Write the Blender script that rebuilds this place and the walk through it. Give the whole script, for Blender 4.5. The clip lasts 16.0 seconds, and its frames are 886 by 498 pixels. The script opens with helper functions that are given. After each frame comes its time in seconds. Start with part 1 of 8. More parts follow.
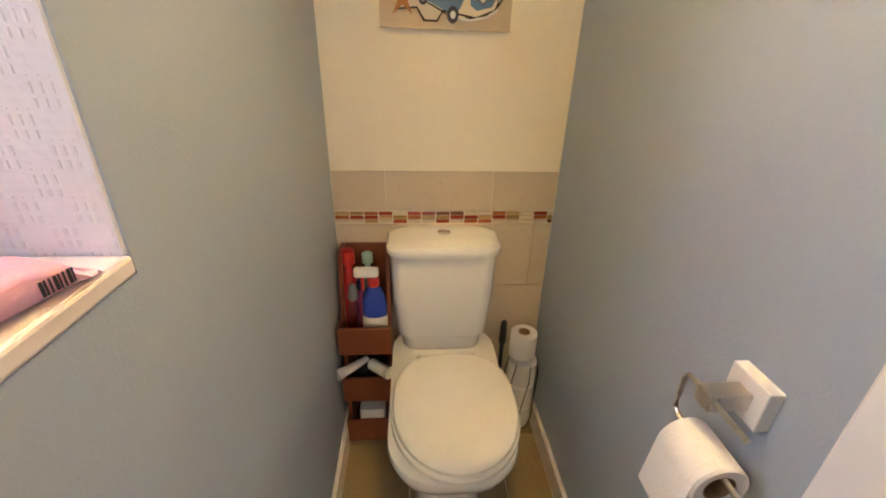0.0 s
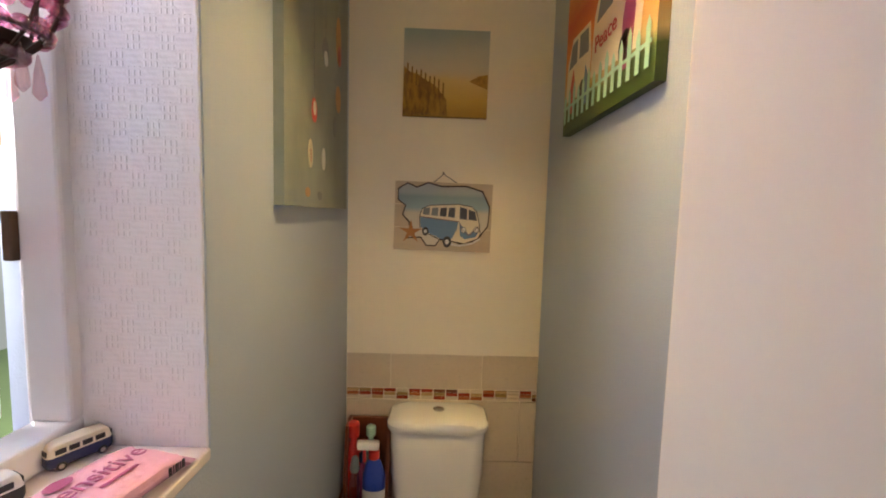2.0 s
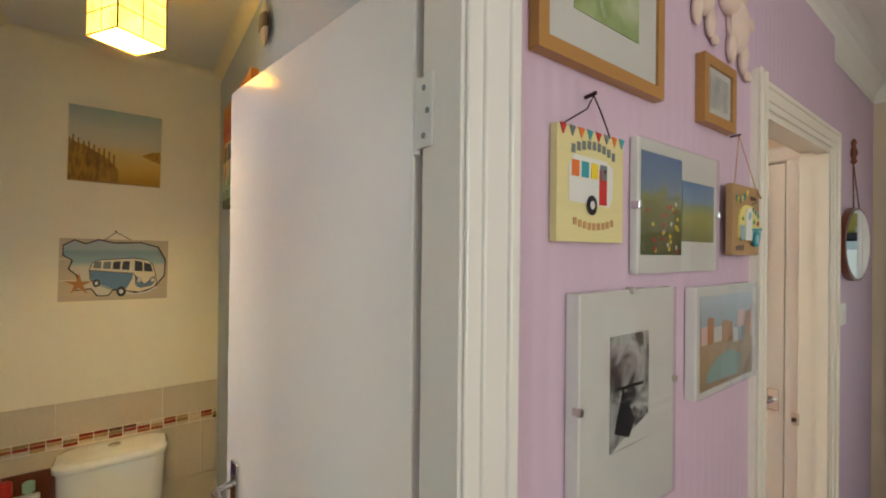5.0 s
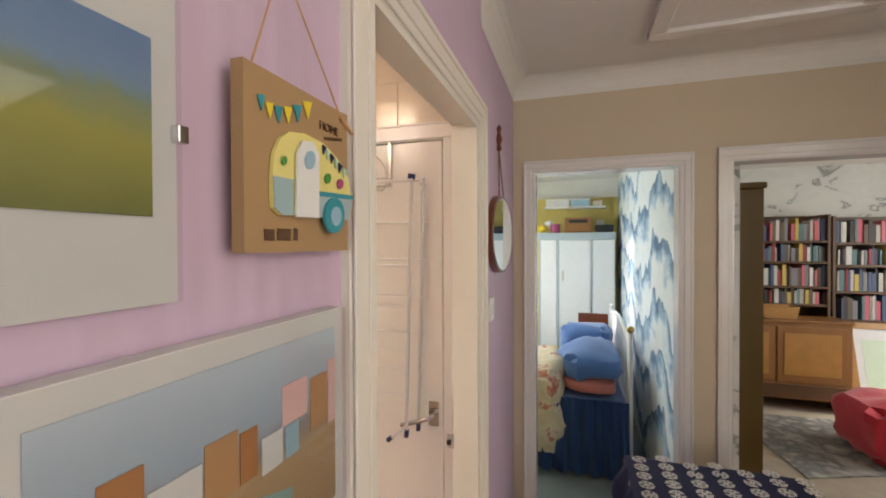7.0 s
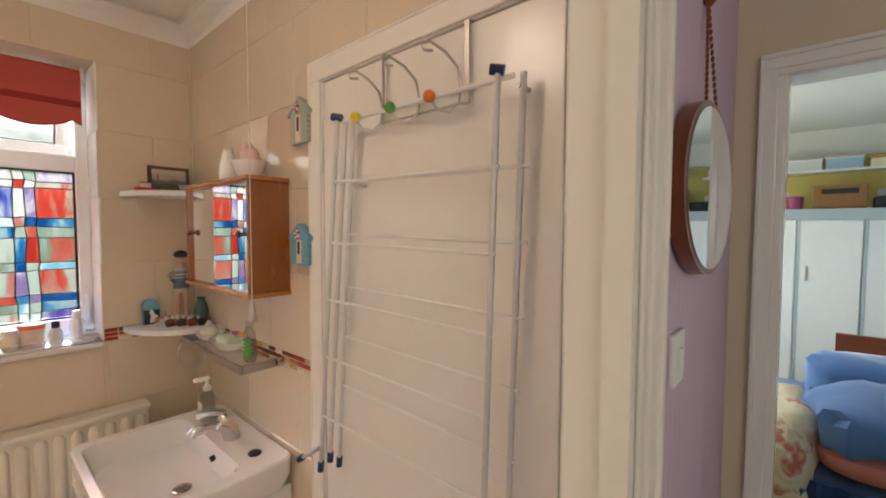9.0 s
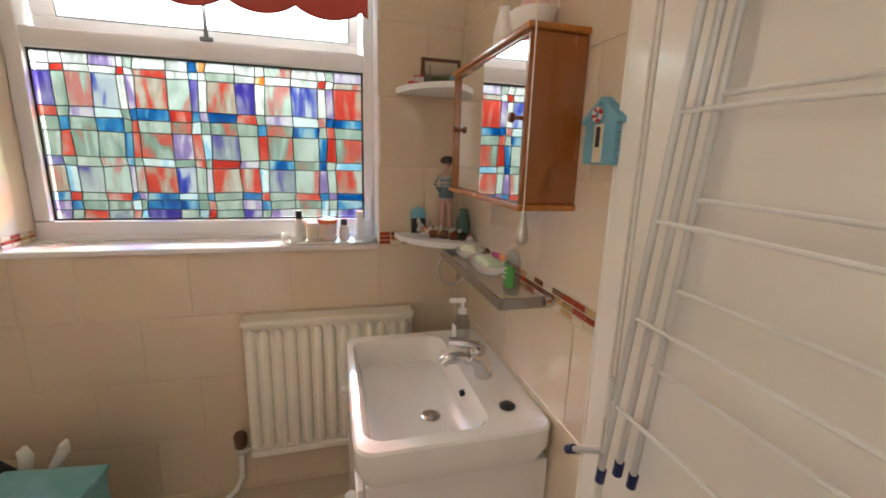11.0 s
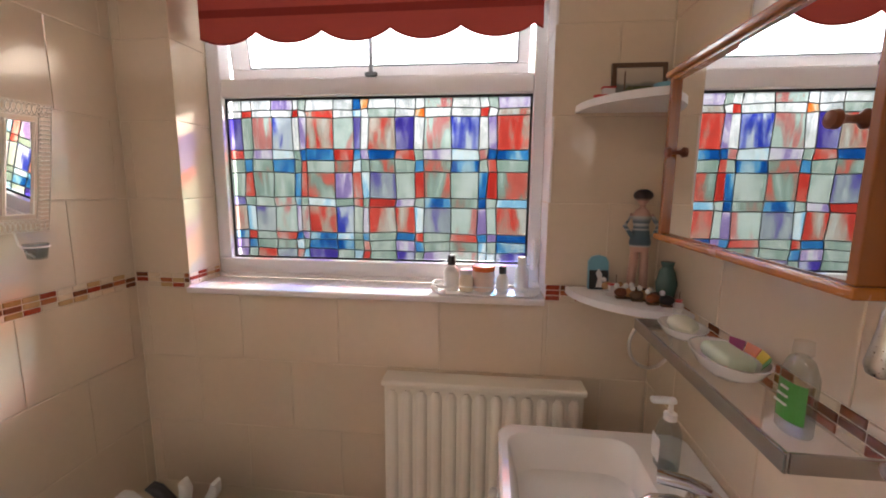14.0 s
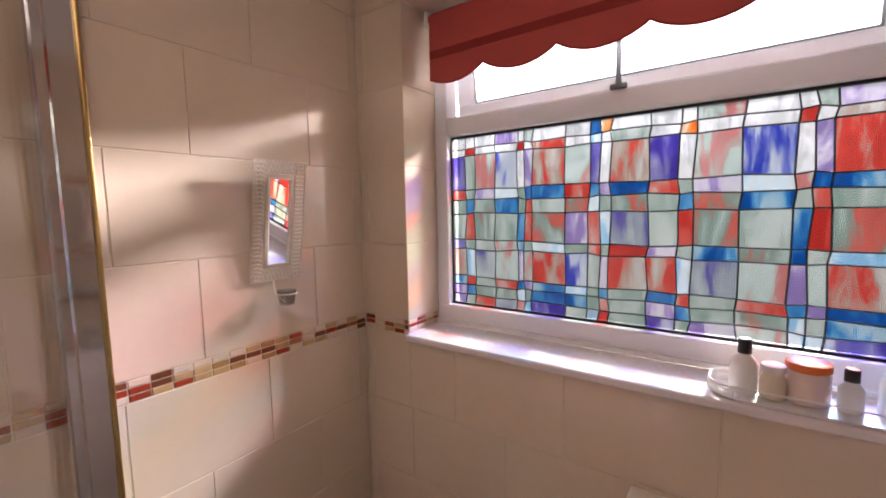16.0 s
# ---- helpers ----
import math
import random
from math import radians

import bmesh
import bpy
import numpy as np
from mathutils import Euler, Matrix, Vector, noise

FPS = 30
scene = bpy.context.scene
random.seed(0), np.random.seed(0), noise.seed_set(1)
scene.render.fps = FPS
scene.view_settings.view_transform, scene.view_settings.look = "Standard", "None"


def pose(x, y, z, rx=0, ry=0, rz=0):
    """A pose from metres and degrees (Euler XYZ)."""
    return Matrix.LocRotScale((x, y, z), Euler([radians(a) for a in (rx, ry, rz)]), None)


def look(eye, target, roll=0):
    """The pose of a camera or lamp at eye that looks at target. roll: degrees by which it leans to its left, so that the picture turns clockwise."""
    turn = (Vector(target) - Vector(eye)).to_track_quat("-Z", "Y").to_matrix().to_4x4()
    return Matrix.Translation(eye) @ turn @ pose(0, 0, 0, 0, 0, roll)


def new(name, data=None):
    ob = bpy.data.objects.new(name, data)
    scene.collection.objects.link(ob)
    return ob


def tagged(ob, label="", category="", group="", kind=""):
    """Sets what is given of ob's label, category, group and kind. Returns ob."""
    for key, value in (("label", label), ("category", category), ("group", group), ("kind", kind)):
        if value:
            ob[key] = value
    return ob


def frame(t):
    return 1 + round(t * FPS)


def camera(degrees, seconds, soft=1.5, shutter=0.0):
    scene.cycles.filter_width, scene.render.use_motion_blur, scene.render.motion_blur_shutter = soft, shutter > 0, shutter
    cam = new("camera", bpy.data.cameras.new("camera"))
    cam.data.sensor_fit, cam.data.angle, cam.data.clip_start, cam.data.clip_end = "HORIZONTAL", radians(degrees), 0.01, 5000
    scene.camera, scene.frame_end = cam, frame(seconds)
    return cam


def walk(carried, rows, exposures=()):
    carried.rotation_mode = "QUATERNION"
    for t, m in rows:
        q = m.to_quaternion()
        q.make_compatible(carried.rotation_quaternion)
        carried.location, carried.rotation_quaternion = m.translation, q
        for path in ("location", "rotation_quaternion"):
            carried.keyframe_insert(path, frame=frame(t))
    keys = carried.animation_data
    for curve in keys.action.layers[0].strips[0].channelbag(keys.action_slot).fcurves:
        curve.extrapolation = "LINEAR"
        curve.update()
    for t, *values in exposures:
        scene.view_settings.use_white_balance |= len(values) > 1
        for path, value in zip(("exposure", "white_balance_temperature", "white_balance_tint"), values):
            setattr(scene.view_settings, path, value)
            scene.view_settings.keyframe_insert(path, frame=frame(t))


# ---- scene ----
cam = camera(93.8, 16.0, soft=1.9)
PATH = [
    (0, (0.96, 0.44, 1.344), (1.101, 2.234, 0.472), 1.5),
    (0.5, (0.961, 0.425, 1.382), (1.08, 2.29, 0.671), 1.8),
    (1, (0.982, 0.376, 1.438), (1.057, 2.308, 0.927), 2.1),
    (1.5, (1.013, 0.292, 1.489), (1.052, 2.266, 1.172), 1.8),
    (2, (1.043, 0.19, 1.535), (1.061, 2.182, 1.357), 1.6),
    (2.5, (1.042, 0.078, 1.539), (1.076, 2.076, 1.447), 1.5),
    (3, (1.061, -0.076, 1.555), (1.156, 1.921, 1.499), 1.5),
    (3.5, (1.097, -0.249, 1.566), (1.339, 1.737, 1.532), 1.7),
    (4, (1.077, -0.389, 1.589), (1.556, 1.552, 1.566), 1.7),
    (4.5, (1.071, -0.483, 1.6), (1.884, 1.345, 1.601), 1.5),
    (5, (1.135, -0.48, 1.611), (2.313, 1.136, 1.618), 0.6),
    (5.2, (1.179, -0.481, 1.614), (2.495, 1.025, 1.623), 0.3),
    (7.3, (1.992, -0.373, 1.614), (3.907, 0.201, 1.591), -0.2),
    (7.5, (2.071, -0.374, 1.613), (3.978, 0.229, 1.582), -0.4),
    (8, (2.254, -0.342, 1.603), (4.097, 0.433, 1.542), -0.5),
    (8.5, (2.453, -0.296, 1.583), (4.158, 0.746, 1.511), -0.2),
    (9, (2.622, -0.239, 1.583), (4.126, 1.076, 1.486), 0.2),
    (9.5, (2.696, -0.12, 1.568), (3.949, 1.431, 1.412), 0.5),
    (10, (2.727, 0.02, 1.538), (3.706, 1.748, 1.302), 0.8),
    (10.2, (2.732, 0.061, 1.528), (3.606, 1.839, 1.255), 1.0),
    (12.3, (2.863, 0.325, 1.424), (3.006, 2.238, 0.859), 1.7),
    (12.5, (2.862, 0.337, 1.425), (2.974, 2.257, 0.874), 1.6),
    (13, (2.851, 0.358, 1.443), (2.88, 2.298, 0.958), 1.3),
    (13.5, (2.8, 0.433, 1.458), (2.732, 2.393, 1.068), 0.8),
    (14, (2.777, 0.515, 1.489), (2.558, 2.481, 1.193), 0.4),
    (14.5, (2.796, 0.601, 1.539), (2.363, 2.541, 1.317), -0.0),
    (15, (2.797, 0.663, 1.559), (2.113, 2.536, 1.401), -0.3),
    (15.5, (2.765, 0.735, 1.554), (1.816, 2.489, 1.411), -0.7),
    (16, (2.634, 0.782, 1.554), (1.476, 2.402, 1.366), -1.1),
]
walk(cam, [(t, look(eye, target, roll)) for t, eye, target, roll in PATH], [(0, 1.45, 6400, 11), (1.5, 1.08, 6400, 12), (2.5, 0.78, 6400, 11), (3.5, 0.9, 6350, 7), (4, 0.95, 6350, 1), (4.5, 1.0, 6400, 1), (5, 1.02, 6400, 0), (7.5, 1.25, 6600, 8), (9, 0.9, 6500, 4), (10, 0.72, 6300, -1), (12.5, 0.78, 6250, 2), (13.5, 0.62, 6200, 6), (14.5, 0.38, 6150, 15), (15, 0.3, 6150, 19), (16, 0.34, 6100, 21)])

# ---- world and light ----
world = bpy.data.worlds.new("world")
scene.world = world
world.use_nodes = True
sky = world.node_tree.nodes.new("ShaderNodeTexSky")
sky.sky_type, sky.sun_disc, sky.sun_elevation, sky.sun_rotation = "NISHITA", False, radians(42), radians(200)
world.node_tree.links.new(sky.outputs[0], world.node_tree.nodes["Background"].inputs[0])
world.node_tree.nodes["Background"].inputs[1].default_value = 0.12


def lamp(name, kind, m, energy, color, **more):
    data = bpy.data.lights.new(name, kind)
    data.energy, data.color = energy, color
    if kind == "AREA":
        data.shape, data.size, data.size_y = "RECTANGLE", more["w"], more["h"]
    if kind == "SUN":
        data.angle = more["angle"]
    if kind == "POINT":
        data.shadow_soft_size = more["r"]
    ob = new(name, data)
    ob.matrix_world = m
    return ob


lamp("sun", "SUN", look((0, 0, 6), (0.5, 1.6, 4.2)), 1.2, (1.0, 0.95, 0.88), angle=radians(12))
# added fills for bedroom and study daylight; their windows are unseen and assumed
lamp("bedroom_window_light", "AREA", look((5.9, 0.83, 1.5), (5.7, -0.9, 1.0)), 12, (0.95, 0.98, 1.0), w=1.5, h=1.1)
lamp("study_window_light", "AREA", look((5.6, -4.25, 1.5), (5.6, -2.0, 0.9)), 15, (1.0, 0.97, 0.92), w=1.6, h=1.1)
# added fill lamp at the hall's solid south wall; no window there
lamp("hall_window_light", "AREA", look((2.1, -1.83, 1.62), (2.3, -0.1, 1.4)), 12, (1.0, 0.93, 0.86), w=2.6, h=1.3)
# small added fill from the hall's unseen west end
lamp("landing_window_light", "AREA", look((-0.9, -1.2, 1.7), (1.4, -0.15, 1.5)), 5, (0.9, 0.98, 0.96), w=0.7, h=0.9)
# warm fill added under the bathroom ceiling, not a known lamp
lamp("bathroom_ceiling_light", "POINT", pose(2.42, 0.62, 2.27), 3.4, (1.0, 0.80, 0.66), r=0.14)
lamp("lamp_bulb", "POINT", pose(1.10, 0.93, 2.245), 36, (1.0, 0.67, 0.27), r=0.03)
lamp("bathroom_window_light", "AREA", look((3.1, 4.9, 3.02), (1.55, 1.2, 1.6)), 900, (1.0, 0.90, 0.87), w=0.9, h=0.4)
lamp("toilet_window_light", "AREA", look((0.02, 0.6, 1.95), (0.75, 0.65, 1.5)), 18, (1.0, 0.92, 0.93), w=0.5, h=0.7)


# ---- materials ----
def nodes_of(name):
    m = bpy.data.materials.new(name)
    m.use_nodes = True
    t = m.node_tree
    return m, t, t.nodes["Principled BSDF"]


def math_node(t, op, a, b=0.0):
    n = t.nodes.new("ShaderNodeMath")
    n.operation = op
    for i, v in enumerate((a, b)):
        if isinstance(v, (int, float)):
            n.inputs[i].default_value = v
        else:
            t.links.new(v, n.inputs[i])
    return n.outputs[0]


def noise_node(t, scale, detail=3.0, stretch=None, rough=0.5, warp=0.0):
    g = t.nodes.new("ShaderNodeNewGeometry")
    v = g.outputs["Position"]
    if stretch:
        mp = t.nodes.new("ShaderNodeMapping")
        mp.inputs["Scale"].default_value = stretch
        t.links.new(v, mp.inputs[0])
        v = mp.outputs[0]
    n = t.nodes.new("ShaderNodeTexNoise")
    n.inputs["Scale"].default_value, n.inputs["Detail"].default_value = scale, detail
    n.inputs["Roughness"].default_value, n.inputs["Distortion"].default_value = rough, warp
    t.links.new(v, n.inputs["Vector"])
    return n.outputs["Fac"]


def ramp_node(t, fac, stops):
    r = t.nodes.new("ShaderNodeValToRGB")
    while len(r.color_ramp.elements) < len(stops):
        r.color_ramp.elements.new(0.5)
    for e, (p, c) in zip(r.color_ramp.elements, stops):
        e.position, e.color = p, (*c, 1)
    t.links.new(fac, r.inputs[0])
    return r.outputs[0]


def mat(name, col, rough=0.5, metal=0.0, var=0.08, vs=6.0, bump=0.0, bs=80.0, rand=0.0, stretch=None, coat=0.0, col2=None, sheen=0.0):
    """A surface with broad and fine variation, uneven gloss and fine relief."""
    m, t, p = nodes_of(name)
    n1, n2 = noise_node(t, vs, 4.0, stretch), noise_node(t, vs * 11, 3.0, stretch)
    f = math_node(t, "ADD", math_node(t, "MULTIPLY", n1, 1.3), math_node(t, "MULTIPLY", n2, 0.7))
    f = math_node(t, "MULTIPLY_ADD", f, var)
    f.node.inputs[2].default_value = 1.0 - var
    if rand:
        o = t.nodes.new("ShaderNodeObjectInfo")
        r = math_node(t, "MULTIPLY_ADD", o.outputs["Random"], rand)
        r.node.inputs[2].default_value = 1.0 - rand / 2
        f = math_node(t, "MULTIPLY", f, r)
    if col2:
        base = ramp_node(t, n1, ((0.38, col), (0.62, col2)))
    else:
        c = t.nodes.new("ShaderNodeRGB")
        c.outputs[0].default_value = (*col, 1)
        base = c.outputs[0]
    s = t.nodes.new("ShaderNodeVectorMath")
    s.operation = "SCALE"
    t.links.new(base, s.inputs[0])
    t.links.new(f, s.inputs["Scale"])
    t.links.new(s.outputs[0], p.inputs["Base Color"])
    rr = math_node(t, "MULTIPLY_ADD", n2, 0.16)
    rr.node.inputs[2].default_value = max(0.02, rough - 0.08)
    t.links.new(rr, p.inputs["Roughness"])
    p.inputs["Metallic"].default_value, p.inputs["Coat Weight"].default_value = metal, coat
    p.inputs["Sheen Weight"].default_value = sheen
    if bump:
        b = t.nodes.new("ShaderNodeBump")
        b.inputs["Strength"].default_value, b.inputs["Distance"].default_value = bump, 0.004
        t.links.new(noise_node(t, bs, 4.0, stretch), b.inputs["Height"])
        t.links.new(b.outputs[0], p.inputs["Normal"])
    return m


def plain(name, col, rough=0.45, var=0.07, **k):
    return mat(name, col, rough, var=var, vs=14.0, bump=k.pop("bump", 0.04), bs=k.pop("bs", 160.0), **k)


def weave(name, col, kind):
    """Embossed wallpaper: squares of short bars across and along (weave) or upright ribs (stripe)."""
    m = mat(name, col, 0.6, var=0.08, vs=5.0)
    t, p = m.node_tree, m.node_tree.nodes["Principled BSDF"]
    g = t.nodes.new("ShaderNodeNewGeometry")
    x = t.nodes.new("ShaderNodeSeparateXYZ")
    t.links.new(g.outputs["Position"], x.inputs[0])
    if kind == "weave":
        along = math_node(t, "ADD", x.outputs["X"], x.outputs["Y"])
        def wave(v, k):
            return math_node(t, "SINE", math_node(t, "MULTIPLY", v, k))
        def half(v):
            return math_node(t, "GREATER_THAN", wave(v, 131.0), 0.0)
        odd = math_node(t, "ABSOLUTE", math_node(t, "SUBTRACT", half(along), half(x.outputs["Z"])))
        dash = math_node(t, "MULTIPLY", math_node(t, "MAXIMUM", wave(along, 785.0), 0.0), math_node(t, "GREATER_THAN", wave(x.outputs["Z"], 524.0), -0.6))
        a = math_node(t, "MULTIPLY", dash, odd)
        b = math_node(t, "MULTIPLY", wave(x.outputs["Z"], 785.0), math_node(t, "MULTIPLY", math_node(t, "SUBTRACT", 1.0, odd), 0.1))
        h, strength = math_node(t, "ADD", math_node(t, "MULTIPLY", a, 1.7), b), 0.45
        h = math_node(t, "ADD", h, math_node(t, "MULTIPLY", noise_node(t, 70.0), 1.6))
    else:
        a = math_node(t, "SINE", math_node(t, "MULTIPLY", x.outputs["X"], 190.0))
        b = math_node(t, "SINE", math_node(t, "MULTIPLY", x.outputs["X"], 47.0))
        h, strength = math_node(t, "ADD", a, math_node(t, "MULTIPLY", b, 1.5)), 0.16
        h = math_node(t, "ADD", h, math_node(t, "MULTIPLY", noise_node(t, 40.0, 3.0, (1, 1, 0.15)), 3.0))
    n = t.nodes.new("ShaderNodeBump")
    n.inputs["Strength"].default_value, n.inputs["Distance"].default_value = strength, 0.003
    t.links.new(h, n.inputs["Height"])
    t.links.new(n.outputs[0], p.inputs["Normal"])
    return m


def ramped(name, axis, lo, hi, stops, rough=0.6, warp=0.0, wscale=6.0):
    """A picture's colours along one axis between lo and hi, blurred by noise."""
    m, t, p = nodes_of(name)
    g = t.nodes.new("ShaderNodeNewGeometry")
    x = t.nodes.new("ShaderNodeSeparateXYZ")
    t.links.new(g.outputs["Position"], x.inputs[0])
    f = math_node(t, "DIVIDE", math_node(t, "SUBTRACT", x.outputs[axis], lo), hi - lo)
    if warp:
        f = math_node(t, "ADD", f, math_node(t, "MULTIPLY", math_node(t, "SUBTRACT", noise_node(t, wscale, 5.0, None, 0.6), 0.5), warp))
    t.links.new(ramp_node(t, f, stops), p.inputs["Base Color"])
    p.inputs["Roughness"].default_value = rough
    return m


def mottled(name, scale, stops, rough=0.6, stretch=None, warp=0.0, detail=5.0):
    m, t, p = nodes_of(name)
    t.links.new(ramp_node(t, noise_node(t, scale, detail, stretch, 0.55, warp), stops), p.inputs["Base Color"])
    p.inputs["Roughness"].default_value = rough
    return m


def misty_hills(name):
    """Wallpaper of blue mountain ridges, one above another, each fading down into white mist."""
    m, t, p = nodes_of(name)
    g, x = t.nodes.new("ShaderNodeNewGeometry"), t.nodes.new("ShaderNodeSeparateXYZ")
    t.links.new(g.outputs["Position"], x.inputs[0])
    ridge = math_node(t, "ADD", math_node(t, "MULTIPLY", noise_node(t, 1.6, 2.0, (1.0, 1.0, 0.35)), 3.0), math_node(t, "MULTIPLY", noise_node(t, 5.0, 5.0, (1.0, 1.0, 0.3), 0.55), 0.9))
    f = math_node(t, "FRACT", math_node(t, "ADD", math_node(t, "MULTIPLY", x.outputs["Z"], 2.6), ridge))
    soft = math_node(t, "MULTIPLY", math_node(t, "SUBTRACT", noise_node(t, 4.5, 5.0, (0.8, 1, 1.3), 0.6), 0.58), 2.3)
    f = math_node(t, "ADD", f, math_node(t, "MULTIPLY", soft, math_node(t, "GREATER_THAN", f, 0.03)))
    t.links.new(ramp_node(t, f, ((0.0, (0.72, 0.76, 0.78)), (0.30, (0.66, 0.73, 0.77)), (0.50, (0.38, 0.51, 0.64)), (0.72, (0.20, 0.33, 0.48)), (0.92, (0.08, 0.15, 0.27)))), p.inputs["Base Color"])
    p.inputs["Roughness"].default_value = 0.7
    return m


def stained(name, col, col2=None):
    """A tinted film pane: clear enough to let the daylight show, soft enough to scatter it."""
    m, t, p = nodes_of(name)
    t.nodes.remove(p)
    out = t.nodes["Material Output"]
    g, o = t.nodes.new("ShaderNodeNewGeometry"), t.nodes.new("ShaderNodeObjectInfo")
    mp, n, ad = t.nodes.new("ShaderNodeMapping"), t.nodes.new("ShaderNodeTexNoise"), t.nodes.new("ShaderNodeVectorMath")
    t.links.new(g.outputs["Position"], ad.inputs[0])
    t.links.new(math_node(t, "MULTIPLY", o.outputs["Random"], 40.0), ad.inputs[1])
    t.links.new(ad.outputs[0], mp.inputs[0])
    mp.inputs["Rotation"].default_value, mp.inputs["Scale"].default_value = (0.6, 0.75, 0), (2.6, 2.6, 0.7)
    t.links.new(mp.outputs[0], n.inputs["Vector"])
    n.inputs["Scale"].default_value, n.inputs["Detail"].default_value, n.inputs["Roughness"].default_value, n.inputs["Distortion"].default_value = 5.5, 5.0, 0.62, 0.6
    pale = tuple(0.35 * v + 0.65 * w for v, w in zip(col2, (0.80, 0.84, 0.82)))
    c = ramp_node(t, n.outputs["Fac"], ((0.32, tuple(v * 0.9 for v in col)), (0.43, col), (0.52, col2), (0.62, pale)))
    tr, tl = t.nodes.new("ShaderNodeBsdfTransparent"), t.nodes.new("ShaderNodeBsdfTranslucent")
    gl, a, b = t.nodes.new("ShaderNodeBsdfGlossy"), t.nodes.new("ShaderNodeMixShader"), t.nodes.new("ShaderNodeMixShader")
    t.links.new(c, tr.inputs[0])
    t.links.new(c, tl.inputs[0])
    gl.inputs["Roughness"].default_value = 0.08
    a.inputs[0].default_value, b.inputs[0].default_value = 0.025, 0.04
    t.links.new(tr.outputs[0], a.inputs[1])
    t.links.new(tl.outputs[0], a.inputs[2])
    t.links.new(a.outputs[0], b.inputs[1])
    t.links.new(gl.outputs[0], b.inputs[2])
    t.links.new(b.outputs[0], out.inputs[0])
    return m


def glassy(name, col, gloss=0.08, rough=0.02):
    m, t, p = nodes_of(name)
    t.nodes.remove(p)
    tr, gl, mx = t.nodes.new("ShaderNodeBsdfTransparent"), t.nodes.new("ShaderNodeBsdfGlossy"), t.nodes.new("ShaderNodeMixShader")
    fr = t.nodes.new("ShaderNodeLayerWeight")
    fr.inputs[0].default_value = 0.5
    edge = math_node(t, "MULTIPLY", math_node(t, "POWER", fr.outputs["Facing"], 4.0), 0.5)
    tr.inputs[0].default_value, gl.inputs["Roughness"].default_value = (*col, 1), rough
    t.links.new(math_node(t, "ADD", edge, gloss), mx.inputs[0])
    t.links.new(tr.outputs[0], mx.inputs[1])
    t.links.new(gl.outputs[0], mx.inputs[2])
    t.links.new(mx.outputs[0], t.nodes["Material Output"].inputs[0])
    return m


def glowing(name, col, strength):
    m, t, p = nodes_of(name)
    p.inputs["Base Color"].default_value = (*col, 1)
    p.inputs["Emission Color"].default_value, p.inputs["Emission Strength"].default_value = (*col, 1), strength
    return m


def outdoors(name, top, low, line, soft, lo_col, glare=0.0, rise=2.5):
    """A plain backdrop of bright sky over dim garden."""
    m, t, p = nodes_of(name)
    t.nodes.remove(p)
    g, x, e = t.nodes.new("ShaderNodeNewGeometry"), t.nodes.new("ShaderNodeSeparateXYZ"), t.nodes.new("ShaderNodeEmission")
    t.links.new(g.outputs["Position"], x.inputs[0])
    f = math_node(t, "DIVIDE", math_node(t, "SUBTRACT", x.outputs["Z"], line - soft), 2 * soft)
    f = math_node(t, "ADD", f, math_node(t, "MULTIPLY", math_node(t, "SUBTRACT", noise_node(t, 2.2, 5.0), 0.5), 0.9))
    t.links.new(ramp_node(t, f, ((0.0, tuple(v * low * 0.7 for v in lo_col)), (0.5, tuple(v * low for v in lo_col)), (1.0, (1, 1, 1)))), e.inputs[0])
    e.inputs[1].default_value = top
    if glare:
        up = math_node(t, "MINIMUM", math_node(t, "MAXIMUM", math_node(t, "DIVIDE", math_node(t, "SUBTRACT", x.outputs["Z"], rise), 0.5), 0.0), 1.0)
        up = math_node(t, "MULTIPLY_ADD", up, glare)
        up.node.inputs[2].default_value = top
        t.links.new(up, e.inputs[1])
    t.links.new(e.outputs[0], t.nodes["Material Output"].inputs[0])
    return m


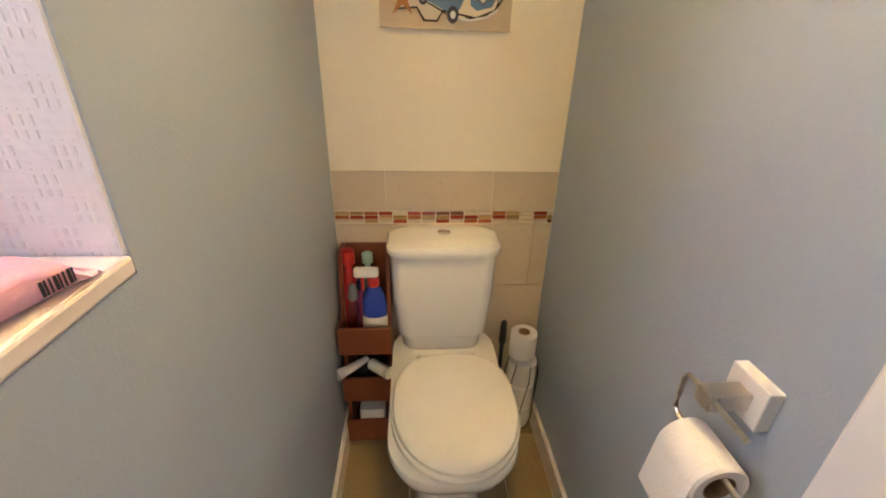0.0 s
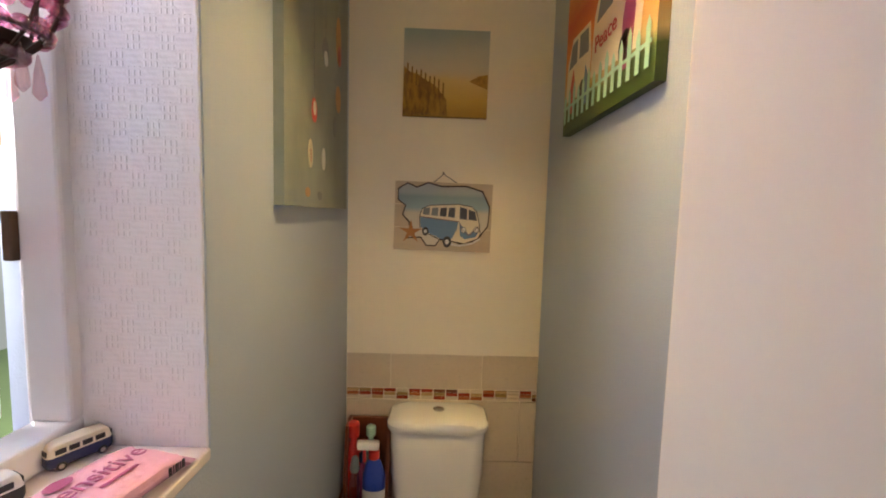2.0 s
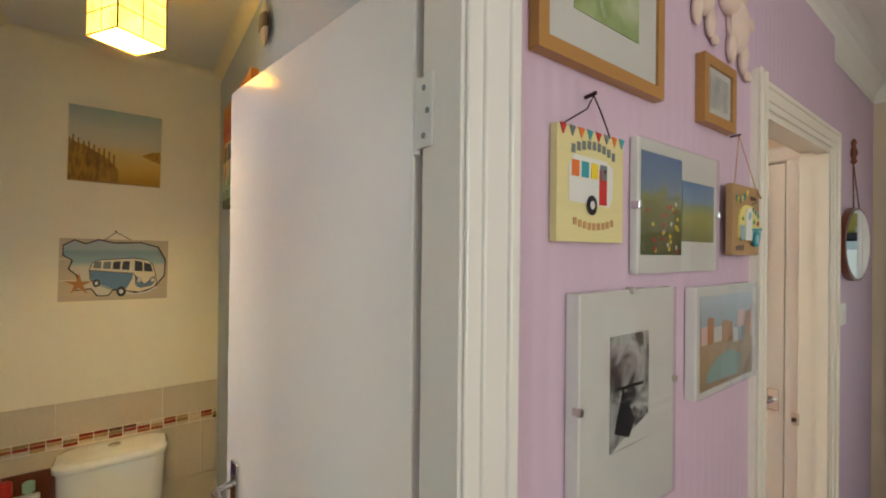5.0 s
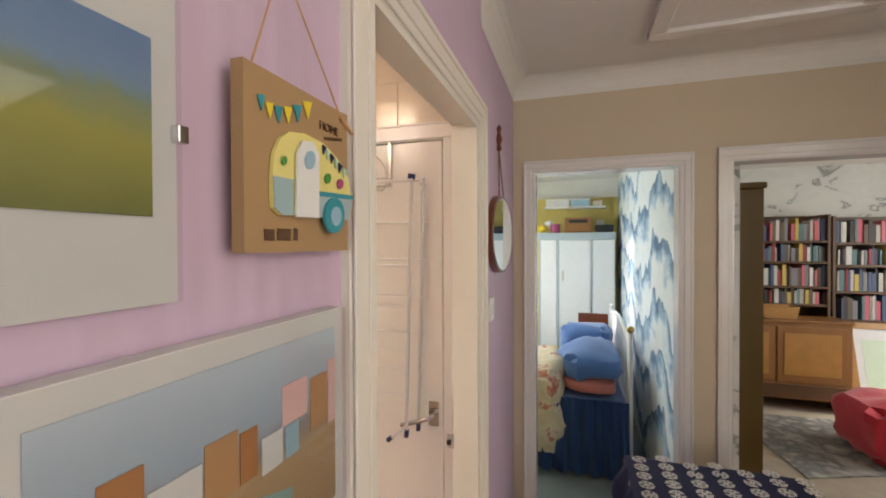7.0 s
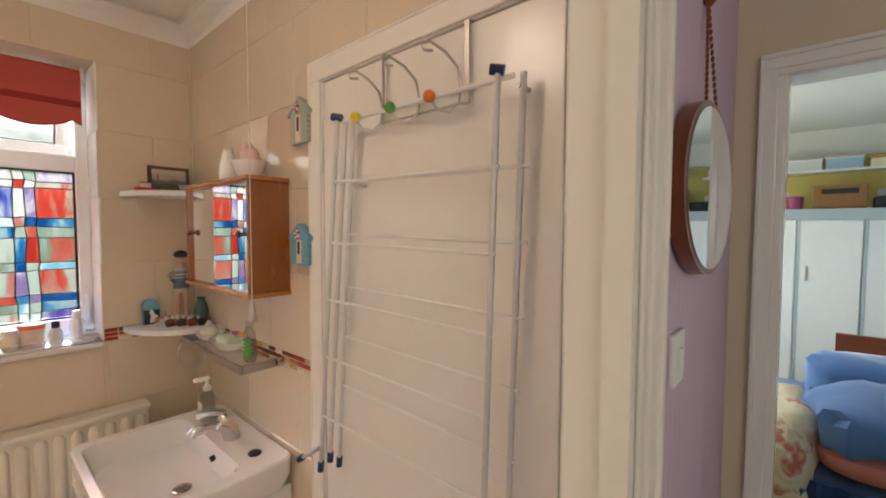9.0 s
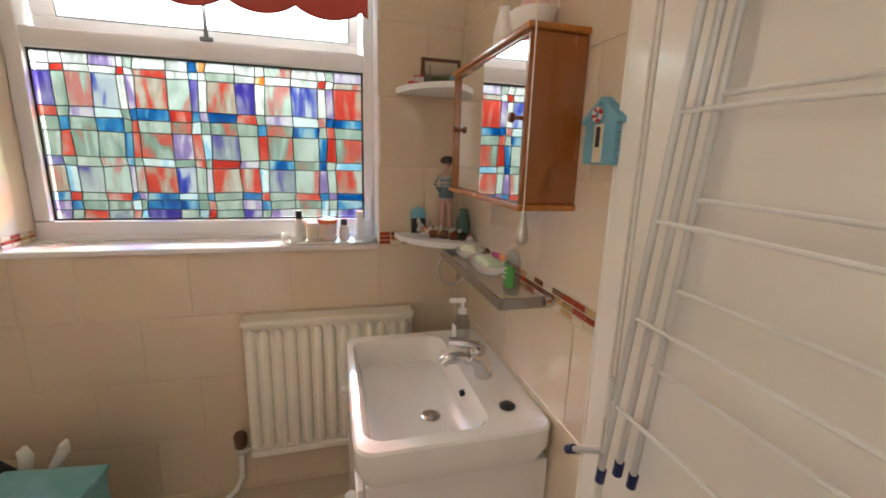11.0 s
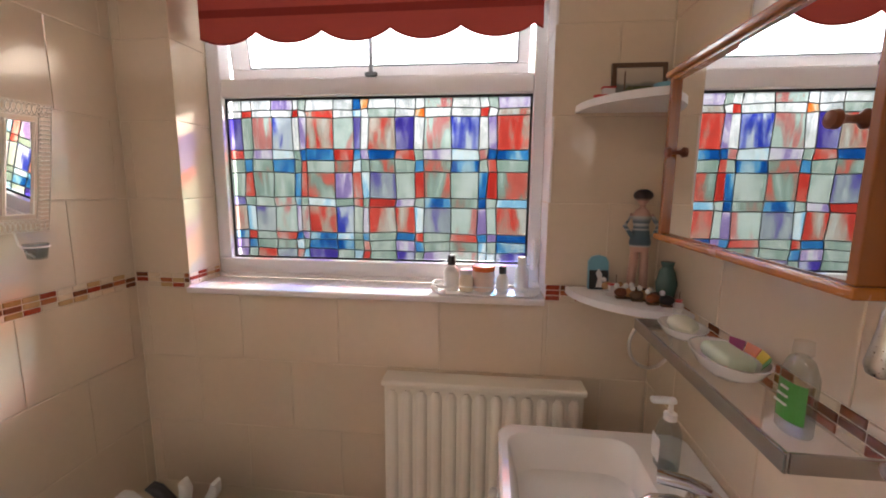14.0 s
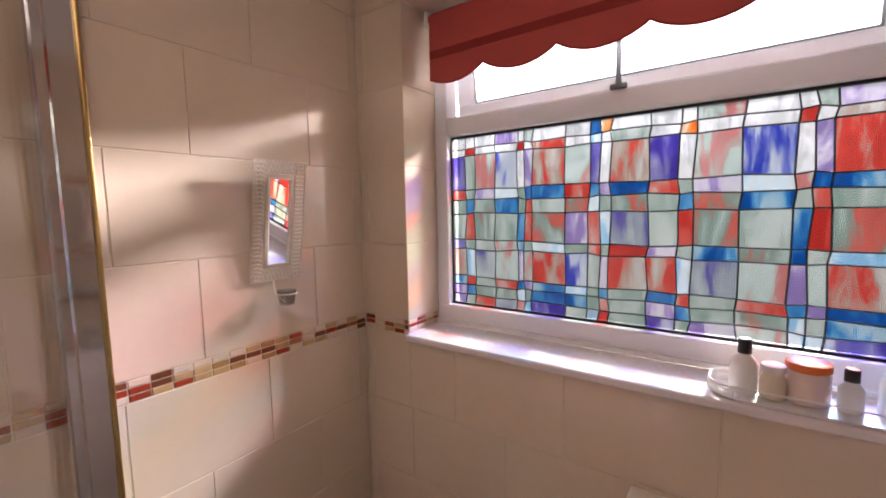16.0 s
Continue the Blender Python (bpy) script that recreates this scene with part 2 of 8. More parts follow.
M = {
    "wc_paint": mat("blue_grey_paint", (0.39, 0.455, 0.555), 0.42, var=0.06, vs=3.0, bump=0.22, bs=220.0),
    "wc_back": mat("cream_paint", (0.87, 0.80, 0.64), 0.6, var=0.05, vs=3.0, bump=0.12, bs=140.0),
    "ceiling": mat("ceiling_white", (0.80, 0.78, 0.74), 0.7, var=0.05, vs=2.0, bump=0.15, bs=90.0),
    "weave": weave("embossed_white_wallpaper", (0.80, 0.78, 0.80), "weave"),
    "mauve": weave("mauve_wallpaper", (0.60, 0.45, 0.585), "stripe"),
    "hall_beige": mat("hall_beige_paint", (0.64, 0.54, 0.40), 0.6, var=0.06, vs=2.5, bump=0.1, bs=150.0),
    "gloss_white": mat("white_gloss_paint", (0.80, 0.77, 0.75), 0.2, var=0.04, vs=4.0, bump=0.03, bs=25.0, coat=0.3),
    "gloss_cream": mat("cream_gloss_paint", (0.82, 0.77, 0.69), 0.4, var=0.03, vs=4.0, bump=0.03, bs=40.0),
    "upvc": mat("white_plastic", (0.82, 0.81, 0.82), 0.32, var=0.04, vs=5.0),
    "gasket": plain("black_gasket", (0.015, 0.015, 0.017), 0.6),
    "tile": mat("cream_wall_tile", (0.70, 0.585, 0.44), 0.16, var=0.09, vs=4.0, bump=0.02, bs=14.0, rand=0.05, coat=0.8),
    "tile_beige": mat("beige_wall_tile", (0.62, 0.52, 0.39), 0.3, var=0.12, vs=7.0, bump=0.04, bs=30.0, rand=0.06),
    "grout": mat("pale_grout", (0.72, 0.63, 0.50), 0.85, var=0.12, vs=12.0),
    "floor_tile": mat("brown_floor_tile", (0.27, 0.195, 0.11), 0.3, var=0.25, vs=9.0, bump=0.06, bs=40.0, rand=0.1),
    "carpet": mat("beige_carpet", (0.42, 0.35, 0.27), 0.95, var=0.25, vs=12.0, bump=0.5, bs=500.0),
    "ceramic": mat("white_ceramic", (0.84, 0.82, 0.79), 0.08, var=0.02, vs=4.0, coat=0.5),
    "seat": mat("white_seat_plastic", (0.82, 0.79, 0.74), 0.14, var=0.02, vs=4.0, coat=0.3),
    "chrome": mat("chrome", (0.66, 0.66, 0.67), 0.07, 1.0, var=0.04, vs=20.0),
    "shelf_steel": mat("polished_grey_steel", (0.40, 0.39, 0.385), 0.22, 1.0, var=0.15, vs=30.0),
    "steel": mat("brushed_steel", (0.55, 0.52, 0.48), 0.3, 1.0, var=0.1, vs=30.0),
    "alu": mat("grey_painted_tube", (0.62, 0.61, 0.60), 0.33, 0.3, var=0.06, vs=20.0),
    "white_rod": mat("white_coated_rod", (0.78, 0.76, 0.73), 0.35, var=0.05, vs=20.0),
    "brass": mat("aged_brass", (0.55, 0.38, 0.13), 0.3, 1.0, var=0.15, vs=30.0),
    "iron": mat("dark_wire", (0.045, 0.022, 0.02), 0.45, 0.7, var=0.25, vs=60.0),
    "mahogany": mat("red_brown_stained_wood", (0.17, 0.045, 0.016), 0.32, var=0.3, vs=7.0, stretch=(1, 1, 0.12), bump=0.06),
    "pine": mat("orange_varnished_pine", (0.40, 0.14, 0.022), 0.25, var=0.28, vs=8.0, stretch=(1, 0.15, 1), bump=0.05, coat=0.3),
    # the same pine in a deeper tone, grain upright, for sides and back
    "pine_side": mat("deeper_toned_pine", (0.28, 0.085, 0.012), 0.25, var=0.28, vs=8.0, stretch=(1, 1, 0.15), bump=0.05, coat=0.3),
    "oak": mat("honey_oak", (0.40, 0.20, 0.055), 0.35, var=0.3, vs=10.0, stretch=(0.15, 1, 1), bump=0.06),
    "dark_oak": mat("dark_oak", (0.11, 0.055, 0.026), 0.4, var=0.35, vs=9.0, stretch=(1, 1, 0.15), bump=0.06),
    "mid_oak": mat("mid_oak", (0.26, 0.12, 0.04), 0.35, var=0.35, vs=9.0, stretch=(1, 1, 0.15), bump=0.06),
    "brown_door": mat("brown_stained_door", (0.115, 0.065, 0.012), 0.4, var=0.2, vs=6.0, stretch=(1, 1, 0.1)),
    "pale_wood": mat("pale_weathered_wood", (0.55, 0.45, 0.32), 0.6, var=0.22, vs=9.0, stretch=(0.15, 1, 1), bump=0.1),
    "board": mat("brown_board", (0.40, 0.25, 0.12), 0.65, var=0.14, vs=8.0, stretch=(0.2, 1, 1), bump=0.05),
    "paper": mat("white_tissue", (0.82, 0.80, 0.78), 0.9, var=0.05, vs=20.0, bump=0.25, bs=260.0),
    "card": plain("brown_card_tube", (0.35, 0.22, 0.12), 0.85),
    "white": plain("white_plain", (0.80, 0.79, 0.77), 0.4),
    "off_white": plain("off_white_card", (0.70, 0.69, 0.68), 0.6),
    "cream": plain("cream_plain", (0.76, 0.68, 0.52), 0.5),
    "black": plain("black_plain", (0.018, 0.018, 0.02), 0.4),
    "navy": plain("navy_plain", (0.012, 0.02, 0.09), 0.35),
    "blue": plain("blue_plain", (0.03, 0.07, 0.42), 0.3),
    "van_blue": plain("van_blue", (0.12, 0.22, 0.38), 0.5),
    "sky_blue": plain("sky_blue", (0.33, 0.50, 0.62), 0.5),
    "teal": plain("teal_plain", (0.04, 0.30, 0.36), 0.5),
    "hut_blue": mat("blue_hut_paint", (0.17, 0.40, 0.52), 0.5, var=0.14, vs=14.0, bump=0.08),
    "hut_grey": mat("grey_green_hut_paint", (0.38, 0.42, 0.35), 0.55, var=0.14, vs=14.0, bump=0.08),
    "red": plain("red_plain", (0.55, 0.03, 0.03), 0.35),
    "orange": plain("orange_plain", (0.72, 0.17, 0.03), 0.4),
    "yellow": plain("yellow_plain", (0.80, 0.62, 0.05), 0.35),
    "van_yellow": plain("pale_yellow", (0.80, 0.70, 0.25), 0.5),
    "green": plain("green_plain", (0.08, 0.30, 0.06), 0.35),
    "mint": plain("mint_plain", (0.40, 0.66, 0.52), 0.4),
    "pale_green": plain("pale_green_soap", (0.56, 0.66, 0.50), 0.4),
    "pink": mat("pink_glossy_wrap", (0.80, 0.42, 0.52), 0.24, var=0.1, vs=30.0, bump=0.3, bs=60.0),
    "pale_pink": plain("pale_pink", (0.80, 0.52, 0.50), 0.4),
    "dark_pink": plain("dark_pink", (0.35, 0.05, 0.16), 0.4),
    "dune_post": plain("painted_brown_post", (0.22, 0.11, 0.015), 0.7),
    "tan": plain("tan_plain", (0.50, 0.28, 0.13), 0.6),
    "starfish": plain("orange_brown", (0.45, 0.20, 0.07), 0.7, bump=0.3),
    "slate": plain("slate_metal", (0.17, 0.19, 0.20), 0.5),
    "blind": mat("red_blind_fabric", (0.60, 0.10, 0.085), 0.8, var=0.14, vs=20.0, stretch=(0.1, 1, 1), bump=0.15, bs=300.0),
    "blind_dark": mat("dark_red_fabric", (0.34, 0.035, 0.03), 0.8, var=0.1, vs=20.0),
    "hamper": mat("teal_fabric", (0.16, 0.44, 0.46), 0.75, var=0.12, vs=9.0, bump=0.35, bs=22.0, col2=(0.22, 0.46, 0.56), sheen=0.2),
    "rad": mat("radiator_white", (0.88, 0.84, 0.74), 0.35, var=0.03, vs=5.0),
    "bed_blue": mat("blue_bed_linen", (0.075, 0.17, 0.42), 0.85, var=0.12, vs=9.0, bump=0.3, bs=25.0, sheen=0.3),
    "bed_blue_dark": mat("deep_blue_bed_linen", (0.045, 0.11, 0.31), 0.85, var=0.15, vs=8.0, bump=0.3, bs=25.0, sheen=0.3),
    "quilt": mottled("patchwork_cloth", 9.0, ((0.35, (0.62, 0.52, 0.34)), (0.55, (0.70, 0.62, 0.46)), (0.66, (0.45, 0.12, 0.09)), (0.75, (0.62, 0.50, 0.22))), 0.9, None, 0.5, 2.0),
    "wardrobe": plain("white_wardrobe", (0.74, 0.76, 0.76), 0.4),
    "wardrobe_blue": plain("grey_blue_wardrobe_rail", (0.40, 0.47, 0.50), 0.45),
    "yellow_wall": mat("yellow_wall_paint", (0.66, 0.54, 0.17), 0.65, var=0.06, vs=3.0),
    "red_cloth": mat("crimson_cloth", (0.52, 0.015, 0.035), 0.8, var=0.2, vs=5.0, bump=0.3, bs=20.0, sheen=0.3),
    "wicker": mat("wicker", (0.42, 0.22, 0.07), 0.7, var=0.4, vs=60.0, bump=0.5, bs=120.0),
    "snow_cloth": plain("navy_cloth", (0.012, 0.016, 0.06), 0.85),
    "mirror": mat("silver_mirror", (0.86, 0.87, 0.87), 0.015, 1.0, var=0.01, vs=2.0),
    "clear_bottle": glassy("clear_plastic", (0.93, 0.92, 0.91), 0.10, 0.06),
    "cream_wire": mat("aged_cream_enamel", (0.76, 0.71, 0.60), 0.45, var=0.2, vs=40.0),
    "door_gloss": mat("pale_cream_gloss", (0.84, 0.80, 0.74), 0.22, var=0.04, vs=4.0, bump=0.03, bs=25.0, coat=0.2),
    "glass": glassy("clear_glass", (0.96, 0.97, 0.97), 0.04),
    "frost": glassy("frosted_clear_plastic", (0.80, 0.84, 0.84), 0.10, 0.15),
    "film": glassy("picture_glass", (0.95, 0.95, 0.95), 0.02, 0.03),
    "pink_glass": glassy("pink_glass_bead", (0.80, 0.50, 0.62), 0.14, 0.05),
    "clear_drop": glassy("clear_pink_drop", (0.92, 0.78, 0.80), 0.14, 0.03),
}
for name in ("blind", "blind_dark"):
    t = M[name].node_tree
    p, out = t.nodes["Principled BSDF"], t.nodes["Material Output"]
    tl, mx = t.nodes.new("ShaderNodeBsdfTranslucent"), t.nodes.new("ShaderNodeMixShader")
    t.links.new(p.inputs["Base Color"].links[0].from_socket, tl.inputs[0])
    mx.inputs[0].default_value = 0.1
    t.links.new(p.outputs[0], mx.inputs[1])
    t.links.new(tl.outputs[0], mx.inputs[2])
    t.links.new(mx.outputs[0], out.inputs[0])
M["mirror"].node_tree.nodes["Principled BSDF"].inputs["Roughness"].default_value = 0.012
for link in list(M["mirror"].node_tree.links):
    if link.to_socket.name == "Roughness":
        M["mirror"].node_tree.links.remove(link)


# ---- mesh helpers ----
ORIGIN = {}


def thing(name, base, label, category, group="", kind=""):
    ob = new(name)
    ob.empty_display_size = 0.05
    ob.location = base
    ORIGIN[ob] = Vector(base)
    return tagged(ob, label, category, group, kind)


def part(name, bm, material, parent=None, label="", smooth=False, kind=""):
    """One mesh object from a bmesh in world coordinates, under its thing."""
    base = ORIGIN.get(parent, Vector((0, 0, 0)))
    bmesh.ops.recalc_face_normals(bm, faces=bm.faces)
    bmesh.ops.translate(bm, verts=bm.verts, vec=-base)
    me = bpy.data.meshes.new(name)
    bm.to_mesh(me)
    bm.free()
    me.materials.append(material)
    if smooth:
        for f in me.polygons:
            f.use_smooth = True
        me.set_sharp_from_angle(angle=radians(38))
    ob = new(name, me)
    ob.parent = parent
    ORIGIN[ob] = base
    return tagged(ob, label, kind=kind)


def single(name, bm, material, base, label, category, group="", smooth=False, kind=""):
    """A thing that is one mesh."""
    ob = part(name, bm, material, None, "", smooth)
    ob.data.transform(Matrix.Translation(-Vector(base)))
    ob.location = base
    ORIGIN[ob] = Vector(base)
    return tagged(ob, label, category, group, kind)


def box(a, b, bevel=0.0, bm=None, seg=2, m=None):
    bm = bm or bmesh.new()
    made = bmesh.ops.create_cube(bm, size=1)["verts"]
    for v in made:
        v.co = Vector([(a[i] + b[i]) / 2 + v.co[i] * abs(b[i] - a[i]) for i in range(3)])
    if bevel:
        edges = list({e for v in made for e in v.link_edges})
        got = bmesh.ops.bevel(bm, geom=edges, offset=bevel, segments=seg, affect="EDGES", profile=0.5)
        made = list({v for f in got["faces"] for v in f.verts} | {v for v in made if v.is_valid})
    if m is not None:
        for v in made:
            v.co = m @ v.co
    return bm


def rod(p, q, r, r2=None, n=12, bm=None):
    bm = bm or bmesh.new()
    p, q = Vector(p), Vector(q)
    d = q - p
    m = Matrix.Translation((p + q) / 2) @ d.to_track_quat("Z", "Y").to_matrix().to_4x4()
    bmesh.ops.create_cone(bm, cap_ends=True, segments=n, radius1=r, radius2=r if r2 is None else r2, depth=d.length, matrix=m)
    return bm


def ball(c, r, bm=None, s=(1, 1, 1), n=12):
    bm = bm or bmesh.new()
    bmesh.ops.create_uvsphere(bm, u_segments=n, v_segments=max(6, n // 2 + 2), radius=r, matrix=Matrix.Translation(c) @ Matrix.Diagonal((*s, 1)))
    return bm


def tube(points, r, n=8, bm=None, closed=False):
    """A round wire through the points."""
    bm = bm or bmesh.new()
    pts = [Vector(p) for p in points]
    rings, count = [], len(pts)
    up = Vector((0.13, 0.29, 0.95)).normalized()
    for i, p in enumerate(pts):
        a = pts[(i - 1) % count] if closed or i else p
        b = pts[(i + 1) % count] if closed or i < count - 1 else p
        d = (b - a).normalized()
        side = d.cross(up)
        if side.length < 0.05:
            side = d.cross(Vector((1, 0, 0)))
        side.normalize()
        over = side.cross(d)
        rings.append([bm.verts.new(p + side * r * math.cos(2 * math.pi * k / n) + over * r * math.sin(2 * math.pi * k / n)) for k in range(n)])
    for i in range(count if closed else count - 1):
        a, b = rings[i], rings[(i + 1) % count]
        for k in range(n):
            bm.faces.new((a[k], a[(k + 1) % n], b[(k + 1) % n], b[k]))
    if not closed:
        bm.faces.new(rings[0][::-1])
        bm.faces.new(rings[-1])
    return bm


def lathe(profile, c, n=24, bm=None, sx=1.0, sy=1.0):
    """A turned body: (radius, height) pairs from bottom to top round an upright axis at c."""
    bm = bm or bmesh.new()
    rings = []
    for r, z in profile:
        rings.append([bm.verts.new((c[0] + sx * r * math.cos(2 * math.pi * k / n), c[1] + sy * r * math.sin(2 * math.pi * k / n), c[2] + z)) for k in range(n)])
    for a, b in zip(rings, rings[1:]):
        for k in range(n):
            bm.faces.new((a[k], a[(k + 1) % n], b[(k + 1) % n], b[k]))
    bm.faces.new(rings[0][::-1])
    bm.faces.new(rings[-1])
    return bm


def slab(points, depth, m, bm=None):
    """A flat outline in its own plane (u right, v up), given thickness towards its back, placed by m."""
    bm = bm or bmesh.new()
    f = [bm.verts.new(m @ Vector((u, v, 0))) for u, v in points]
    b = [bm.verts.new(m @ Vector((u, v, -depth))) for u, v in points]
    bm.faces.new(f)
    bm.faces.new(b[::-1])
    for i in range(len(points)):
        j = (i + 1) % len(points)
        bm.faces.new((f[j], f[i], b[i], b[j]))
    return bm


def rect(u0, v0, u1, v1):
    return [(u0, v0), (u1, v0), (u1, v1), (u0, v1)]


def oval(cu, cv, ru, rv, n=24, a0=0.0, a1=360.0):
    return [(cu + ru * math.cos(radians(a0 + (a1 - a0) * k / n)), cv + rv * math.sin(radians(a0 + (a1 - a0) * k / n))) for k in range(n + (a1 - a0 < 359))]


def loft(rings, bm=None, cap=True):
    """A skin over closed rings of equal point counts."""
    bm = bm or bmesh.new()
    made = [[bm.verts.new(p) for p in ring] for ring in rings]
    n = len(made[0])
    for a, b in zip(made, made[1:]):
        for k in range(n):
            bm.faces.new((a[k], a[(k + 1) % n], b[(k + 1) % n], b[k]))
    if cap:
        bm.faces.new(made[0][::-1])
        bm.faces.new(made[-1])
    return bm


def rounded(cx, cy, hx, hy, r, z, n=6):
    """A rounded rectangle ring at height z."""
    pts, r = [], min(r, hx, hy)
    for sx, sy, a in ((1, 1, 0), (-1, 1, 90), (-1, -1, 180), (1, -1, 270)):
        for k in range(n + 1):
            w = radians(a + 90 * k / n)
            pts.append(Vector((cx + sx * (hx - r) + r * math.cos(w), cy + sy * (hy - r) + r * math.sin(w), z)))
    return pts


def on_wall(face, at, u, z, turn=0.0):
    """A plane on a wall whose front looks along face ('-y', '+x', '-x'): u runs to the viewer's right, v up."""
    r = {"-y": 0, "+x": 90, "-x": -90, "+y": 180}[face]
    p = {"-y": (u, at, z), "+y": (u, at, z), "+x": (at, u, z), "-x": (at, u, z)}[face]
    return Matrix.Translation(p) @ Matrix.Rotation(radians(r), 4, "Z") @ Matrix.Rotation(radians(90), 4, "X") @ Matrix.Rotation(radians(turn), 4, "Z")


def letters(text, size, m, material, parent, depth=0.0006, label=""):
    """Raised lettering in the built-in font, turned into a mesh."""
    cu = bpy.data.curves.new("text", "FONT")
    cu.body, cu.size, cu.extrude, cu.align_x, cu.align_y = text, size, depth, "CENTER", "CENTER"
    tmp = bpy.data.objects.new("text", cu)
    me = bpy.data.meshes.new_from_object(tmp)
    bpy.data.objects.remove(tmp)
    me.transform(m)
    base = ORIGIN.get(parent, Vector((0, 0, 0)))
    me.transform(Matrix.Translation(-base))
    me.materials.clear()
    me.materials.append(material)
    ob = new("lettering", me)
    ob.parent = parent
    ORIGIN[ob] = base
    return tagged(ob, label)

# ---- large structure ----
H_WC, H_HALL, H_BATH = 2.435, 2.43, 2.44


def wall(name, boxes, material):
    bm = bmesh.new()
    for a, b in boxes:
        box(a, b, 0, bm)
    return tagged(part(name, bm, material), kind="structure")


def ceil(name, a, b):
    return tagged(part(name, box(a, b), M["ceiling"]), kind="structure")


# floors and ceilings
floor_wc = wall("floor_toilet", [((0.70, -0.10, -0.12), (1.435, 1.735, -0.004))], M["grout"])
wall("floor_hall", [((-1.2, -1.85, -0.12), (3.98, -0.10, 0))], M["carpet"])
floor_bath = wall("floor_bathroom", [((1.53, -0.10, -0.12), (3.287, 1.83, -0.004))], M["grout"])
wall("floor_bedroom", [((3.98, -0.98, -0.12), (7.7, 0.85, 0.0))], mat("blue_grey_carpet", (0.20, 0.23, 0.25), 0.95, var=0.2, vs=9.0, bump=0.4, bs=400.0))
wall("floor_study", [((3.98, -4.3, -0.12), (7.7, -1.04, 0.0))], M["carpet"])
ceil("ceiling_toilet", (0.55, -0.10, H_WC), (1.48, 1.85, H_WC + 0.1))
ceil("ceiling_hall", (-1.3, -1.95, H_HALL), (4.05, -0.10, H_HALL + 0.1))
ceil("ceiling_bathroom", (1.48, -0.10, H_BATH), (3.4, 1.95, H_BATH + 0.1))
ceil("ceiling_bedroom", (4.05, -1.01, H_HALL), (7.8, 0.95, H_HALL + 0.1))
ceil("ceiling_study", (4.05, -4.4, H_HALL), (7.8, -1.01, H_HALL + 0.1))

# toilet: window wall, end wall, partition
W0, W1, WS, WT = 0.385, 0.80, 1.167, 2.21
wall("wall_toilet_west", [((0.40, 0.0, 0), (0.70, W0, H_WC)), ((0.40, W1, 0), (0.70, 1.735, H_WC)), ((0.40, W0, 0), (0.70, W1, WS - 0.02)), ((0.40, W0, WT), (0.70, W1, H_WC))], M["wc_paint"])
wall("reveal_lining", [((0.43, W1 - 0.004, WS), (0.697, W1, WT)), ((0.43, W0, WS), (0.697, W0 + 0.004, WT)), ((0.43, W0 + 0.004, WT - 0.004), (0.697, W1 - 0.004, WT))], M["weave"])
wall_wc_north = wall("wall_toilet_north", [((0.40, 1.735, 0), (1.48, 1.95, H_WC))], M["wc_back"])
wall("wall_partition", [((1.435, 0.0, 0), (1.48, 1.735, H_WC))], M["wc_paint"])
wall_bath_west = wall("wall_bathroom_west", [((1.48, 0.0, 0), (1.5275, 1.95, H_BATH))], M["grout"])
# hall side of the toilet and bathroom, with the two doorways
wall("wall_hall_north", [((-1.2, -0.115, 0), (0.745, 0.0, H_HALL)), ((1.46, -0.115, 0), (2.328, 0.0, H_HALL)), ((0.745, -0.115, 2.03), (1.46, 0.0, H_HALL)), ((2.31, -0.105, 2.0), (3.132, -0.018, H_HALL)), ((3.132, -0.085, 0), (3.98, -0.018, H_HALL))], M["mauve"])
# bathroom east wall with the cupboard doorway and outer wall with the window
CY0, CY1 = 0.071, 0.795
wall_bath_east = wall("wall_bathroom_east", [((3.2895, -0.018, 0), (3.40, CY0 - 0.01, H_BATH)), ((3.2895, CY1 + 0.01, 0), (3.40, 1.95, H_BATH)), ((3.2895, CY0 - 0.01, 2.0), (3.40, CY1 + 0.01, H_BATH))], M["grout"])
BX0, BX1, BS, BT = 1.737, 2.957, 1.14, 2.215
wall_bath_north = wall("wall_bathroom_north", [((1.524, 1.8325, 0), (3.293, 2.10, BS - 0.02)), ((1.524, 1.8325, BT + 0.006), (3.293, 2.10, H_BATH)), ((1.524, 1.8325, BS - 0.02), (BX0 - 0.0025, 2.10, BT + 0.006)), ((BX1 + 0.0025, 1.8325, BS - 0.02), (3.293, 2.10, BT + 0.006))], M["grout"])
wall("wall_bathroom_south", [((1.524, 0.0, 0), (2.29, 0.006, H_BATH))], M["tile"])
# hall: ends, far side
EY = ((-0.196, -0.831), (-1.046, -1.70))
wall("wall_hall_east", [((3.98, EY[0][0] + 0.03, 0), (4.08, 0.0, H_HALL)), ((3.98, EY[1][0] + 0.03, 0), (4.08, EY[0][1] - 0.03, H_HALL)), ((3.98, -1.85, 0), (4.08, EY[1][1] - 0.03, H_HALL)), ((3.98, EY[0][1] - 0.03, 1.99), (4.08, EY[0][0] + 0.03, H_HALL)), ((3.98, EY[1][1] - 0.03, 1.995), (4.08, EY[1][0] + 0.03, H_HALL))], M["hall_beige"])
wall("wall_hall_south", [((-1.2, -1.95, 0), (3.98, -1.85, H_HALL))], M["hall_beige"])
wall("wall_hall_west", [((-1.3, -1.95, 0), (-1.2, 0.0, H_HALL))], M["hall_beige"])
